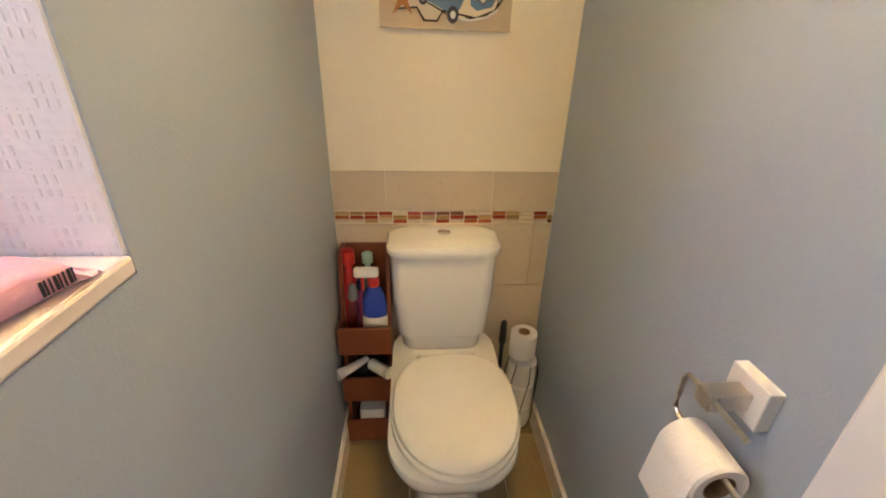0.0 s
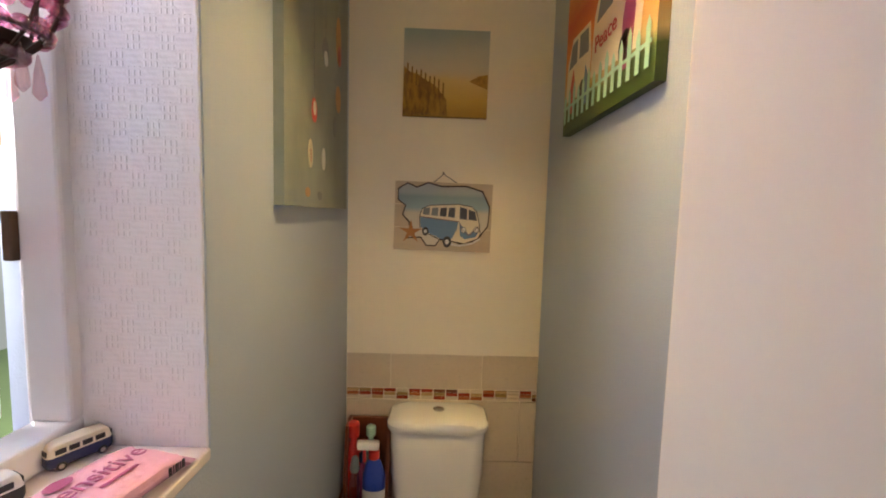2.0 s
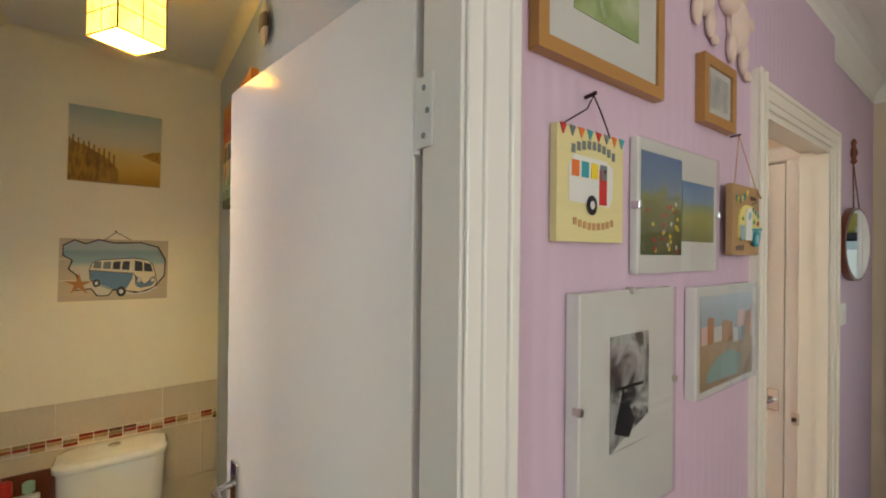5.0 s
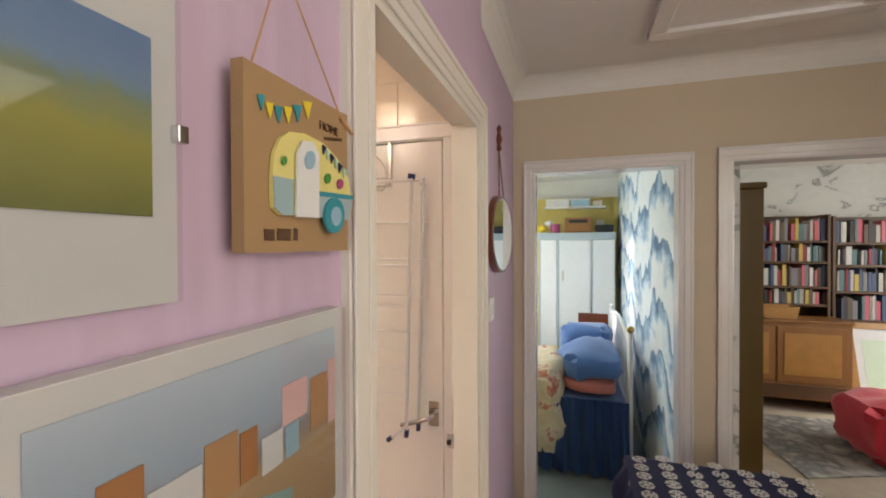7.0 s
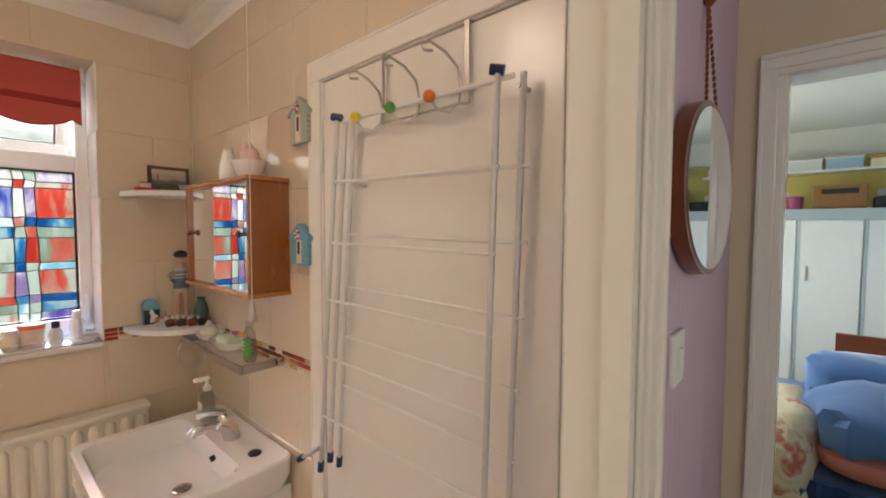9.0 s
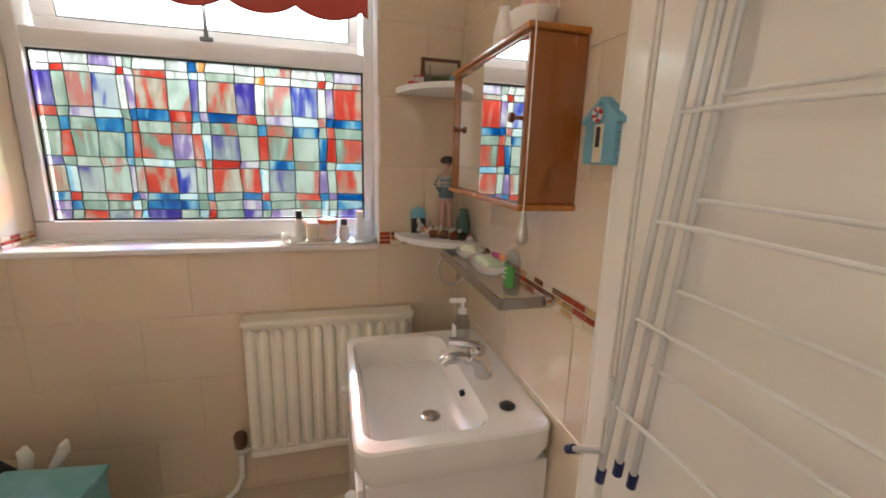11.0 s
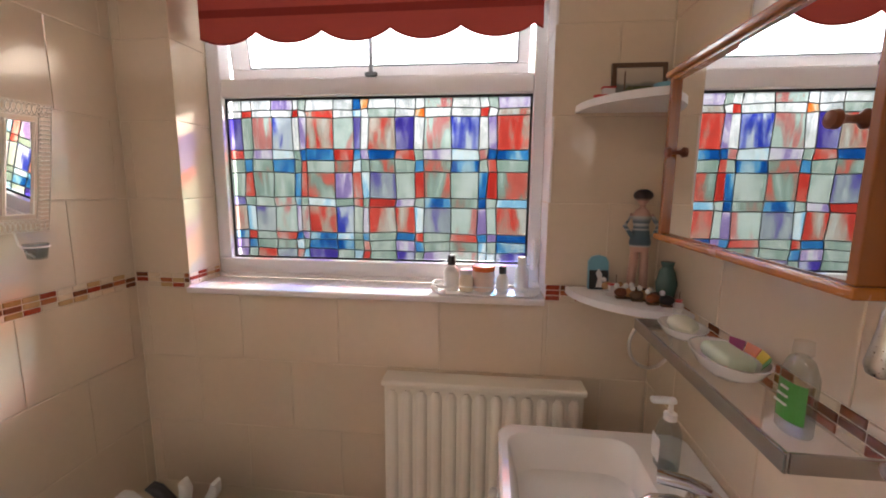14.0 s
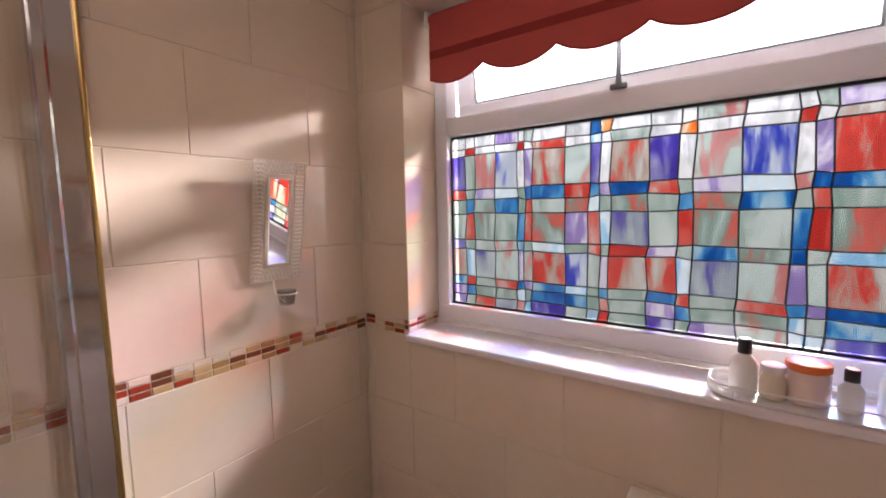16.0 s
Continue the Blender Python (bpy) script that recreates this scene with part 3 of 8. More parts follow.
# bedroom
blue_paper = misty_hills("blue_landscape_wallpaper")
wall("wall_bedroom_south", [((4.08, -1.02, 0), (7.7, -0.90, H_HALL))], blue_paper)
wall("wall_bedroom_north", [((4.08, 0.85, 0), (5.1, 0.95, H_HALL)), ((6.7, 0.85, 0), (7.7, 0.95, H_HALL)), ((5.1, 0.85, 0), (6.7, 0.95, 0.9)), ((5.1, 0.85, 2.1), (6.7, 0.95, H_HALL))], M["yellow_wall"])
wall("wall_bedroom_west", [((3.98, 0.0, 0), (4.08, 0.95, H_HALL))], M["yellow_wall"])
wall("wall_bedroom_east", [((7.42, -0.90, 0), (7.5, 0.85, 2.2))], M["yellow_wall"])
wall("wall_bedroom_frieze", [((7.42, -0.90, 2.2), (7.5, 0.85, H_HALL))], M["ceiling"])
# study
study_paper = mottled("grey_patterned_wallpaper", 3.0, ((0.4, (0.72, 0.71, 0.68)), (0.56, (0.66, 0.66, 0.64)), (0.60, (0.25, 0.25, 0.24)), (0.65, (0.68, 0.67, 0.65))), 0.7, (1, 1, 1.6), 1.0, 5.0)
wall("wall_study_east", [((7.25, -4.3, 0), (7.35, -1.06, H_HALL))], study_paper)
wall("wall_study_north", [((4.08, -1.10, 0), (7.35, -1.06, H_HALL))], study_paper)
wall("wall_study_south", [((4.0, -4.4, 0), (4.8, -4.3, H_HALL)), ((6.4, -4.4, 0), (7.35, -4.3, H_HALL)), ((4.8, -4.4, 0), (6.4, -4.3, 0.9)), ((4.8, -4.4, 2.1), (6.4, -4.3, H_HALL))], study_paper)
wall("wall_study_west", [((4.0, -4.3, 0), (4.08, -1.88, H_HALL))], study_paper)


def coving(name, x0, x1, y0, y1, top, r, material):
    """A hollow moulding round the top of a room."""
    bm = bmesh.new()
    prof = [(0, 0), (r, 0)] + [(r - r * math.sin(radians(a)), -r + r * math.cos(radians(a))) for a in range(15, 90, 15)] + [(0, -r)]
    for (px, py, dx, dy, length) in ((x0, y0, 1, 0, x1 - x0), (x0, y1, 1, 0, x1 - x0), (x0, y0, 0, 1, y1 - y0), (x1, y0, 0, 1, y1 - y0)):
        inx = 0 if dx else (1 if px == x0 else -1)
        iny = 0 if dy else (1 if py == y0 else -1)
        ends = []
        for s in (0, 1):
            ends.append([bm.verts.new((px + dx * length * s + inx * u, py + dy * length * s + iny * u, top - 0.003 + v)) for u, v in prof])
        for k in range(len(prof)):
            j = (k + 1) % len(prof)
            bm.faces.new((ends[0][k], ends[0][j], ends[1][j], ends[1][k]))
    return tagged(part(name, bm, material), kind="structure")


coving("coving_hall", -1.2, 3.98, -1.85, -0.087, H_HALL, 0.09, M["ceiling"])
coving("coving_bathroom", 1.535, 3.287, 0.005, 1.83, H_BATH, 0.07, M["ceiling"])
coving("coving_toilet", 0.70, 1.435, 0.0, 1.735, H_WC, 0.035, M["wc_back"])

# skirting of the toilet
wall("baseboard_toilet", [((0.70, 0.02, 0), (0.714, 1.735, 0.085)), ((1.421, 0.05, 0), (1.435, 1.735, 0.085))], M["gloss_cream"])
wall("baseboard_hall", [((1.53, -0.13, 0), (2.26, -0.115, 0.12)), ((3.18, -0.10, 0), (3.97, -0.085, 0.12))], M["gloss_white"])


def lining(name, axis, at0, at1, u0, u1, top, material, arch=0.065, thick=0.012, sides=(True, True), front=None, flat=False):
    """A doorway's lining and moulded architrave; axis 'y' for a wall that runs along x."""
    bm = bmesh.new()
    P = (lambda u, a, z: (u, a, z)) if axis == "y" else (lambda u, a, z: (a, u, z))
    for a, b in (((u0 - 0.028, 0), (u0, top)), ((u1, 0), (u1 + 0.028, top)), ((u0 - 0.028, top), (u1 + 0.028, top + 0.028))):
        box(P(a[0], at0, a[1]), P(b[0], at1, b[1]), 0.002, bm, 1)
    f = at0 if front is None else front
    s = -1 if at0 <= at1 else 1
    steps = ((0.0, 0.55 * thick, 0.0, 0.33), (0.0, thick, 0.3, 1.0), (0.0, thick * 1.5, 0.78, 1.0))
    if flat:
        steps = ((0.0, thick, 0.0, 1.0), (0.0, thick * 1.3, 0.86, 1.0))
    for _, th, k0, k1 in steps:
        a0, a1 = -arch * k0 - 0.004, -arch * k1 - 0.004
        if sides[0]:
            box(P(u0 + a0, f + s * th, 0), P(u0 + a1, f, top - a0), 0.003, bm, 2)
        if sides[1]:
            box(P(u1 - a0, f + s * th, 0), P(u1 - a1, f, top - a0), 0.003, bm, 2)
        box(P(u0 + a1 if sides[0] else u0, f + s * th, top - a0), P(u1 - a1 if sides[1] else u1, f, top - a1), 0.003, bm, 2)
    return tagged(part(name, bm, material), kind="structure")


lining("door_frame_toilet", "y", -0.115, -0.034, 0.775, 1.425, 2.0, M["gloss_white"], arch=0.075)
lining("door_frame_bathroom", "y", -0.10, -0.014, 2.357, 3.108, 1.985, M["gloss_cream"], arch=0.06, sides=(False, True))
bm = box((2.298, -0.131, 0), (2.356, -0.1005, 2.049), 0.005)
box((2.298, -0.136, 0), (2.318, -0.131, 2.049), 0.002, bm)
box((2.338, -0.134, 0), (2.355, -0.131, 2.049), 0.0014, bm)
tagged(part("door_trim_bathroom", bm, M["gloss_cream"]), kind="structure")
wall("door_stop", [((3.093, -0.100, 0), (3.1075, -0.068, 1.97)), ((2.3575, -0.100, 1.97), (3.1075, -0.068, 1.9845))], M["gloss_cream"])
lining("door_frame_cupboard", "x", 3.287, 3.38, CY0, CY1, 1.993, M["door_gloss"], arch=0.058, thick=0.008, flat=True)
lining("door_frame_bedroom", "x", 3.98, 4.085, EY[0][1], EY[0][0], 1.966, M["gloss_white"], arch=0.055)
lining("door_frame_study", "x", 3.98, 4.085, EY[1][1], EY[1][0], 1.972, M["gloss_white"], arch=0.06)
# loft hatch trim in the hall ceiling
bm = bmesh.new()
for a, b in (((3.0, -1.35, 2.40), (3.06, -0.65, 2.43)), ((3.6, -1.35, 2.40), (3.66, -0.65, 2.43)), ((3.06, -1.35, 2.40), (3.6, -1.29, 2.43)), ((3.06, -0.71, 2.40), (3.6, -0.65, 2.43))):
    box(a, b, 0.006, bm)
box((3.06, -1.29, 2.415), (3.6, -0.71, 2.428), 0, bm)
tagged(part("loft_hatch", bm, M["gloss_white"]), kind="structure")

# low tiled boxing along the bathroom's outer wall
ledge = wall("ledge", [((1.53, 1.70, 0), (3.287, 1.832, 0.095))], M["grout"])
# daylight seen through the windows
bm = box((-3.0, 6.0, -1.0), (4.8, 6.05, 8.0))
tagged(part("backdrop_garden_north", bm, outdoors("garden_north", 1.1, 0.33, 2.1, 1.3, (0.80, 0.88, 0.78), 6.5, 2.6)), kind="structure")
# unseen dimmer piece, there only to set the bedroom's light
tagged(part("backdrop_garden_east", box((4.8, 6.0, -1.0), (10.0, 6.05, 8.0)), outdoors("garden_east", 0.75, 0.33, 2.1, 1.3, (0.80, 0.88, 0.78))), kind="structure")
bm = box((-4.05, -4.0, -1.0), (-4.0, 5.8, 8.0))
tagged(part("backdrop_garden_west", bm, outdoors("garden_west", 0.6, 0.6, 1.2, 1.0, (0.80, 0.86, 0.78))), kind="structure")
tagged(part("ground", box((-60, -60, -0.4), (60, 60, -0.2)), mat("grass_ground", (0.07, 0.11, 0.035), 0.9, var=0.4, vs=2.0)), kind="structure")
# unseen baffle keeping the bright north backdrop's light out of the bedroom
wall("wall_garden", [((4.5, 2.3, -0.2), (4.62, 5.99, 4.2))], M["hall_beige"])
# unseen slab added to shield the blind's back from the outside lamp
tagged(part("eaves", box((0.4, 2.10, 2.215), (3.9, 2.48, 2.55), 0.004), M["upvc"]), kind="structure")
# roof slab that keeps the sky out of the rooms
tagged(part("roof", box((-1.4, -4.5, 2.56), (7.9, 2.10, 2.70)), M["ceiling"]), kind="structure")

# ---- toilet room ----
def toilet():
    t = thing("toilet", (1.062, 1.4, 0), "white close-coupled ceramic toilet with closed lid", "toilet")
    cx = 1.062
    rings = []
    for z, y0, y1, w, r in ((0.0, 1.22, 1.60, 0.105, 0.08), (0.04, 1.22, 1.60, 0.10, 0.08), (0.16, 1.23, 1.60, 0.095, 0.08), (0.27, 1.16, 1.62, 0.13, 0.10), (0.34, 1.10, 1.70, 0.165, 0.12), (0.385, 1.082, 1.735, 0.178, 0.14), (0.40, 1.085, 1.735, 0.176, 0.14)):
        rings.append(rounded(cx, (y0 + y1) / 2, w, (y1 - y0) / 2, min(r, w - 0.002), z, 8))
    part("pan", loft(rings), M["ceramic"], t, smooth=True)

    def egg(z, k, y0, y1, w, n=40):
        pts = []
        for i in range(n):
            a = 2 * math.pi * i / n
            c, s = math.cos(a), math.sin(a)
            ww = w * (1.0 if s < 0 else 1.0)
            e = 2.4 if s > 0 else 2.0
            px = ww * k * math.copysign(abs(c) ** (2 / e), c)
            half = (y1 - y0) / 2
            py = (y0 + y1) / 2 + half * k * math.copysign(abs(s) ** (2 / (3.2 if s > 0 else 2.0)), s)
            pts.append(Vector((cx + 0.012 + px, py, z)))
        return pts
    part("seat", loft([egg(z, k, 1.075, 1.52, 0.182) for z, k in ((0.402, 0.97), (0.406, 1.0), (0.418, 1.0), (0.421, 0.985))]), M["seat"], t, smooth=True)
    part("lid", loft([egg(z, k, 1.083, 1.515, 0.177) for z, k in ((0.423, 0.975), (0.427, 1.0), (0.438, 1.0), (0.444, 0.975), (0.4475, 0.90), (0.449, 0.6), (0.4495, 0.2))]), M["seat"], t, "smooth white plastic lid", smooth=True)
    for s in (-0.075, 0.075):
        part("hinge", rod((cx + s - 0.02, 1.518, 0.428), (cx + s + 0.02, 1.518, 0.428), 0.011, n=12), M["seat"], t, smooth=True)
    ring = [rounded(1.055, 1.655, w, d, 0.05, z, 6) for z, w, d in ((0.40, 0.135, 0.07), (0.455, 0.14, 0.075), (0.462, 0.152, 0.082), (0.60, 0.165, 0.088), (0.765, 0.17, 0.09), (0.772, 0.165, 0.086))]
    cistern = part("cistern", loft(ring), M["ceramic"], t, smooth=True)
    lid = [rounded(1.055, 1.648, w, d, 0.055, z, 6) for z, w, d in ((0.772, 0.165, 0.086), (0.768, 0.176, 0.093), (0.776, 0.180, 0.096), (0.792, 0.180, 0.096), (0.803, 0.172, 0.088), (0.8075, 0.15, 0.07), (0.809, 0.05, 0.03))]
    part("cistern_lid", loft(lid), M["ceramic"], t, smooth=True)
    part("flush_button", lathe(((0.021, 0), (0.021, 0.004), (0.018, 0.006), (0.001, 0.0065)), (1.057, 1.66, 0.8085), 24, sy=0.85), M["chrome"], t, "oval chrome flush button", smooth=True)


toilet()


def caddy():
    t = thing("storage_caddy", (0.795, 1.62, 0), "reddish-brown wooden three-tier caddy full of cleaning supplies", "storage rack")
    x0, x1 = 0.718, 0.882
    for x in (x0, x1 - 0.012):
        m = Matrix(((0, 0, 1, x + 0.012), (1, 0, 0, 0), (0, 1, 0, 0), (0, 0, 0, 1)))
        part("side_panel", slab([(1.56, 0.0), (1.72, 0.0), (1.72, 0.75), (1.64, 0.75), (1.60, 0.52), (1.575, 0.30)], 0.012, m), M["mahogany"], t)
    part("back_panel", box((x0 + 0.012, 1.708, 0.01), (x1 - 0.012, 1.72, 0.75), 0.002), M["mahogany"], t)
    for z, y in ((0.012, 1.552), (0.215, 1.548), (0.425, 1.545)):
        part("bin_front", box((x0 - 0.006, y - 0.012, z), (x1 + 0.002, y, z + 0.105), 0.003), M["mahogany"], t)
        part("shelf", box((x0 + 0.012, y, z), (x1 - 0.012, 1.708, z + 0.01)), M["mahogany"], t)
        for x in (x0 - 0.005, x1 - 0.008):
            part("bin_side", box((x, y, z), (x + 0.009, 1.64, z + 0.10), 0.002), M["mahogany"], t)


caddy()


def bottle(name, c, prof, body, cap, capprof, label, category="bottle", group="", sx=1.0, sy=1.0, tilt=0.0):
    t = thing(name, c, label, category, group)
    part("body", lathe(prof, c, 20, sx=sx, sy=sy), body, t, smooth=True)
    part("cap", lathe(capprof, (c[0], c[1], c[2] + prof[-1][1]), 16), cap, t, smooth=True)
    if tilt:
        t.rotation_euler = (0, radians(tilt), 0)
    return t


B = [(0.028, 0), (0.031, 0.004), (0.031, 0.12), (0.022, 0.15), (0.012, 0.165), (0.012, 0.175)]
bottle("cleaner_bottle", (0.745, 1.66, 0.436), [(r, z * 1.5) for r, z in B], M["red"], M["red"], [(0.014, 0), (0.022, 0.003), (0.022, 0.05), (0.014, 0.057)], "red plastic cleaner bottle in the wooden caddy")
bottle("cleaner_bottle", (0.805, 1.685, 0.436), [(r * 0.8, z * 1.45) for r, z in B], M["mint"], M["mint"], [(0.012, 0), (0.018, 0.003), (0.018, 0.035), (0.012, 0.04)], "pale green topped bottle in the wooden caddy")


def spray(c):
    t = thing("spray_bottle", c, "blue and white trigger spray bottle in the wooden caddy", "bottle")
    k = lambda prof: lathe(prof, c, 20, sx=1.15, sy=0.7)
    part("lower_body", k([(0.034, 0), (0.036, 0.005), (0.036, 0.10), (0.035, 0.105)]), M["white"], t, smooth=True)
    part("sleeve", k([(0.0355, 0.106), (0.036, 0.11), (0.034, 0.16), (0.024, 0.20), (0.016, 0.215)]), M["blue"], t, smooth=True)
    part("collar", lathe([(0.016, 0.216), (0.02, 0.22), (0.02, 0.245), (0.015, 0.25)], c, 16), M["red"], t, smooth=True)
    part("trigger_head", box((c[0] - 0.06, c[1] - 0.014, c[2] + 0.25), (c[0] + 0.018, c[1] + 0.014, c[2] + 0.28), 0.007), M["white"], t, smooth=True)
    part("trigger", box((c[0] - 0.04, c[1] - 0.006, c[2] + 0.20), (c[0] - 0.028, c[1] + 0.006, c[2] + 0.252), 0.004), M["red"], t)


spray((0.83, 1.60, 0.436))
bottle("air_freshener", (0.762, 1.60, 0.436), [(0.019, 0), (0.02, 0.003), (0.02, 0.12), (0.015, 0.15), (0.010, 0.165)], M["frost"], M["slate"], [(0.014, 0), (0.018, 0.01), (0.012, 0.05), (0.006, 0.058)], "clear spray bottle with grey nozzle in the caddy")
bottle("cleaner_bottle", (0.782, 1.645, 0.436), [(r * 0.7, z) for r, z in B], M["dark_pink"], M["navy"], [(0.012, 0), (0.014, 0.003), (0.014, 0.03), (0.01, 0.035)], "small purple bottle between others in the caddy")
t = thing("toiletry_tube", (0.75, 1.58, 0.30), "white tube lying in the caddy's middle bin", "tube")
part("body", rod((0.715, 1.54, 0.345), (0.79, 1.62, 0.335), 0.017, 0.012, 14), M["white"], t, smooth=True)
part("cap", rod((0.70, 1.525, 0.347), (0.715, 1.54, 0.345), 0.019, n=14), M["off_white"], t, smooth=True)
t = thing("toiletry_tube", (0.85, 1.58, 0.30), "white roll-shaped tube lying in the caddy's middle bin", "tube")
part("body", rod((0.81, 1.59, 0.338), (0.865, 1.535, 0.348), 0.02, n=14), M["white"], t, smooth=True)
part("cap", rod((0.865, 1.535, 0.348), (0.875, 1.525, 0.35), 0.021, n=14), M["off_white"], t, smooth=True)
single("black_pouch", box((0.745, 1.585, 0.225), (0.85, 1.69, 0.335), 0.02), M["black"], (0.797, 1.64, 0.225), "black cloth pouch in the caddy's middle bin", "pouch", smooth=True)
single("tissue_pack", box((0.757, 1.56, 0.022), (0.85, 1.62, 0.15), 0.012), M["off_white"], (0.80, 1.59, 0.022), "crumpled white tissue pack in the caddy's bottom bin", "tissues", smooth=True)

# spare rolls
t = thing("roll_holder", (1.362, 1.625, 0), "black wire holder with stacked spare toilet rolls beside the toilet", "roll holder")
for k in range(6):
    a = radians(60 * k + 15)
    pts = [(1.362 + r * math.cos(a + 0.25 * s), 1.625 + r * math.sin(a + 0.25 * s), z) for r, z, s in ((0.05, 0.006, 0), (0.062, 0.05, 0.3), (0.0585, 0.16, 1.2), (0.062, 0.25, 2.0), (0.05, 0.315, 2.4))]
    part("wire", tube(pts, 0.0018, 6), M["iron"], t)
part("base_ring", tube([(1.362 + 0.05 * math.cos(radians(a)), 1.625 + 0.05 * math.sin(radians(a)), 0.004) for a in range(0, 360, 20)], 0.003, 6, closed=True), M["iron"], t)


def roll(c, r=0.052, h=0.098, label="white toilet roll standing in the wire holder"):
    t = thing("toilet_roll", c, label, "toilet roll", "spare toilet rolls")
    part("paper", lathe([(r - 0.004, 0), (r, 0.003), (r, h - 0.003), (r - 0.004, h), (0.021, h), (0.021, h - 0.03), (0.001, h - 0.031)], c, 28), M["paper"], t, smooth=True)
    part("core", lathe([(0.0205, h - 0.05), (0.0205, h + 0.0005), (0.0185, h + 0.0005), (0.0185, h - 0.02), (0.001, h - 0.021)], c, 20), M["card"], t, smooth=True)


for z in (0.008, 0.112, 0.216):
    roll((1.362, 1.625, z))
roll((1.352, 1.62, 0.34), 0.047, 0.1, "white toilet roll lying on top of the stack")
single("roll_support", rod((1.356, 1.622, 0.31), (1.356, 1.622, 0.345), 0.012), M["iron"], (1.356, 1.622, 0.31), "dark peg of the roll stack", "peg")
t = thing("toilet_brush", (1.29, 1.68, 0), "black toilet brush standing behind the toilet", "brush")
part("holder", lathe([(0.04, 0), (0.045, 0.004), (0.04, 0.14), (0.036, 0.142)], (1.29, 1.675, 0), 20), M["black"], t, smooth=True)
part("handle", lathe([(0.008, 0.14), (0.008, 0.34), (0.014, 0.36), (0.012, 0.44), (0.006, 0.45)], (1.29, 1.675, 0), 14), M["black"], t, smooth=True)

# paper holder on the wall
t = thing("paper_holder", (1.435, 0.84, 0.92), "brushed steel toilet roll holder on a white square plate", "roll holder")
part("plate", box((1.413, 0.804, 0.888), (1.435, 0.872, 0.955), 0.002), M["white"], t)
part("arm", box((1.352, 0.822, 0.908), (1.413, 0.852, 0.936), 0.003), M["steel"], t)
part("bar", tube([(1.36, 0.762, 0.925), (1.36, 0.80, 0.925), (1.36, 0.862, 0.925), (1.36, 0.878, 0.924), (1.36, 0.885, 0.912), (1.36, 0.885, 0.88), (1.36, 0.883, 0.857), (1.36, 0.870, 0.848), (1.36, 0.745, 0.848), (1.36, 0.728, 0.849), (1.36, 0.715, 0.858), (1.36, 0.69, 0.868)], 0.0042, 10), M["steel"], t, smooth=True)
t = thing("toilet_roll", (1.36, 0.82, 0.80), "white toilet roll with a hanging sheet on the wall holder", "toilet roll")
cy, cz, r = 0.82, 0.829, 0.039
ring = lambda rr, y: [Vector((1.36 + rr * math.cos(2 * math.pi * k / 32), y, cz + rr * math.sin(2 * math.pi * k / 32))) for k in range(32)]
bm = loft([ring(0.022, 0.768), ring(r - 0.002, 0.765), ring(r, 0.768), ring(r, 0.850), ring(r - 0.002, 0.853), ring(0.022, 0.850)], cap=False)
part("paper", bm, M["paper"], t, smooth=True)
part("core", loft([ring(0.0222, 0.769), ring(0.0222, 0.849), ring(0.020, 0.849), ring(0.020, 0.769), ring(0.0222, 0.769)], cap=False), M["card"], t, smooth=True)
bm = bmesh.new()
rows = []
for k in range(12):
    a = radians(95 + 8 * k) if k < 11 else 0
    if k < 11:
        p = (1.36 + (r + 0.0012) * math.cos(a), cz + (r + 0.0012) * math.sin(a))
    else:
        p = (1.36 - r - 0.010, cz - 0.085)
    rows.append([Vector((p[0], y, p[1])) for y in (0.768, 0.850)] + [Vector((p[0] - 0.0012, y, p[1])) for y in (0.850, 0.768)])
part("hanging_sheet", loft(rows), M["paper"], t)

# ---- toilet window ----
w = thing("window_toilet", (0.47, 0.59, WS), "white plastic window with an ajar stained-glass casement", "window", kind="structure")
bm = bmesh.new()
for a, b in (((0.45, W0, WS), (0.512, W1, WS + 0.045)), ((0.45, W0, WT - 0.05), (0.512, W1, WT)), ((0.45, W0, WS + 0.045), (0.512, W0 + 0.045, WT - 0.05)), ((0.45, W1 - 0.025, WS + 0.045), (0.512, W1, WT - 0.05))):
    box(a, b, 0.005, bm)
part("window_frame", bm, M["upvc"], w)
SW = Matrix.Translation((0.445, W0 + 0.05, 0)) @ Matrix.Rotation(radians(3.5), 4, "Z")
SL, S0, S1 = W1 - W0 - 0.085, WS + 0.055, WT - 0.06
bm = bmesh.new()
for a, b in (((-0.055, 0, S0), (0, SL, S0 + 0.05)), ((-0.055, 0, S1 - 0.05), (0, SL, S1)), ((-0.055, 0, S0 + 0.05), (0, 0.05, S1 - 0.05)), ((-0.055, SL - 0.05, S0 + 0.05), (0, SL, S1 - 0.05))):
    box(a, b, 0.005, bm, 2, SW)
sash = part("casement", bm, M["upvc"], w)
bm = bmesh.new()
for a, b in (((-0.012, 0.044, S0 + 0.044), (0.001, SL - 0.044, S0 + 0.052)), ((-0.012, 0.044, S1 - 0.052), (0.001, SL - 0.044, S1 - 0.044)), ((-0.012, 0.044, S0 + 0.052), (0.001, 0.052, S1 - 0.052)), ((-0.012, SL - 0.052, S0 + 0.052), (0.001, SL - 0.044, S1 - 0.052))):
    box(a, b, 0, bm, 2, SW)
part("gasket", bm, M["gasket"], sash, "black rubber gasket")
part("window_hinge", box((0.438, W1 - 0.035, 1.45), (0.451, W1 - 0.012, 1.52), 0.002), M["dark_oak"], w, "rusty brown hinge stay")
part("window_sill", box((0.43, W0 + 0.001, WS - 0.02), (0.702, W1 - 0.001, WS), 0.004), mat("pale_pink_sill", (0.78, 0.70, 0.66), 0.35, var=0.06, vs=6.0), w, "pale glossy sill board")
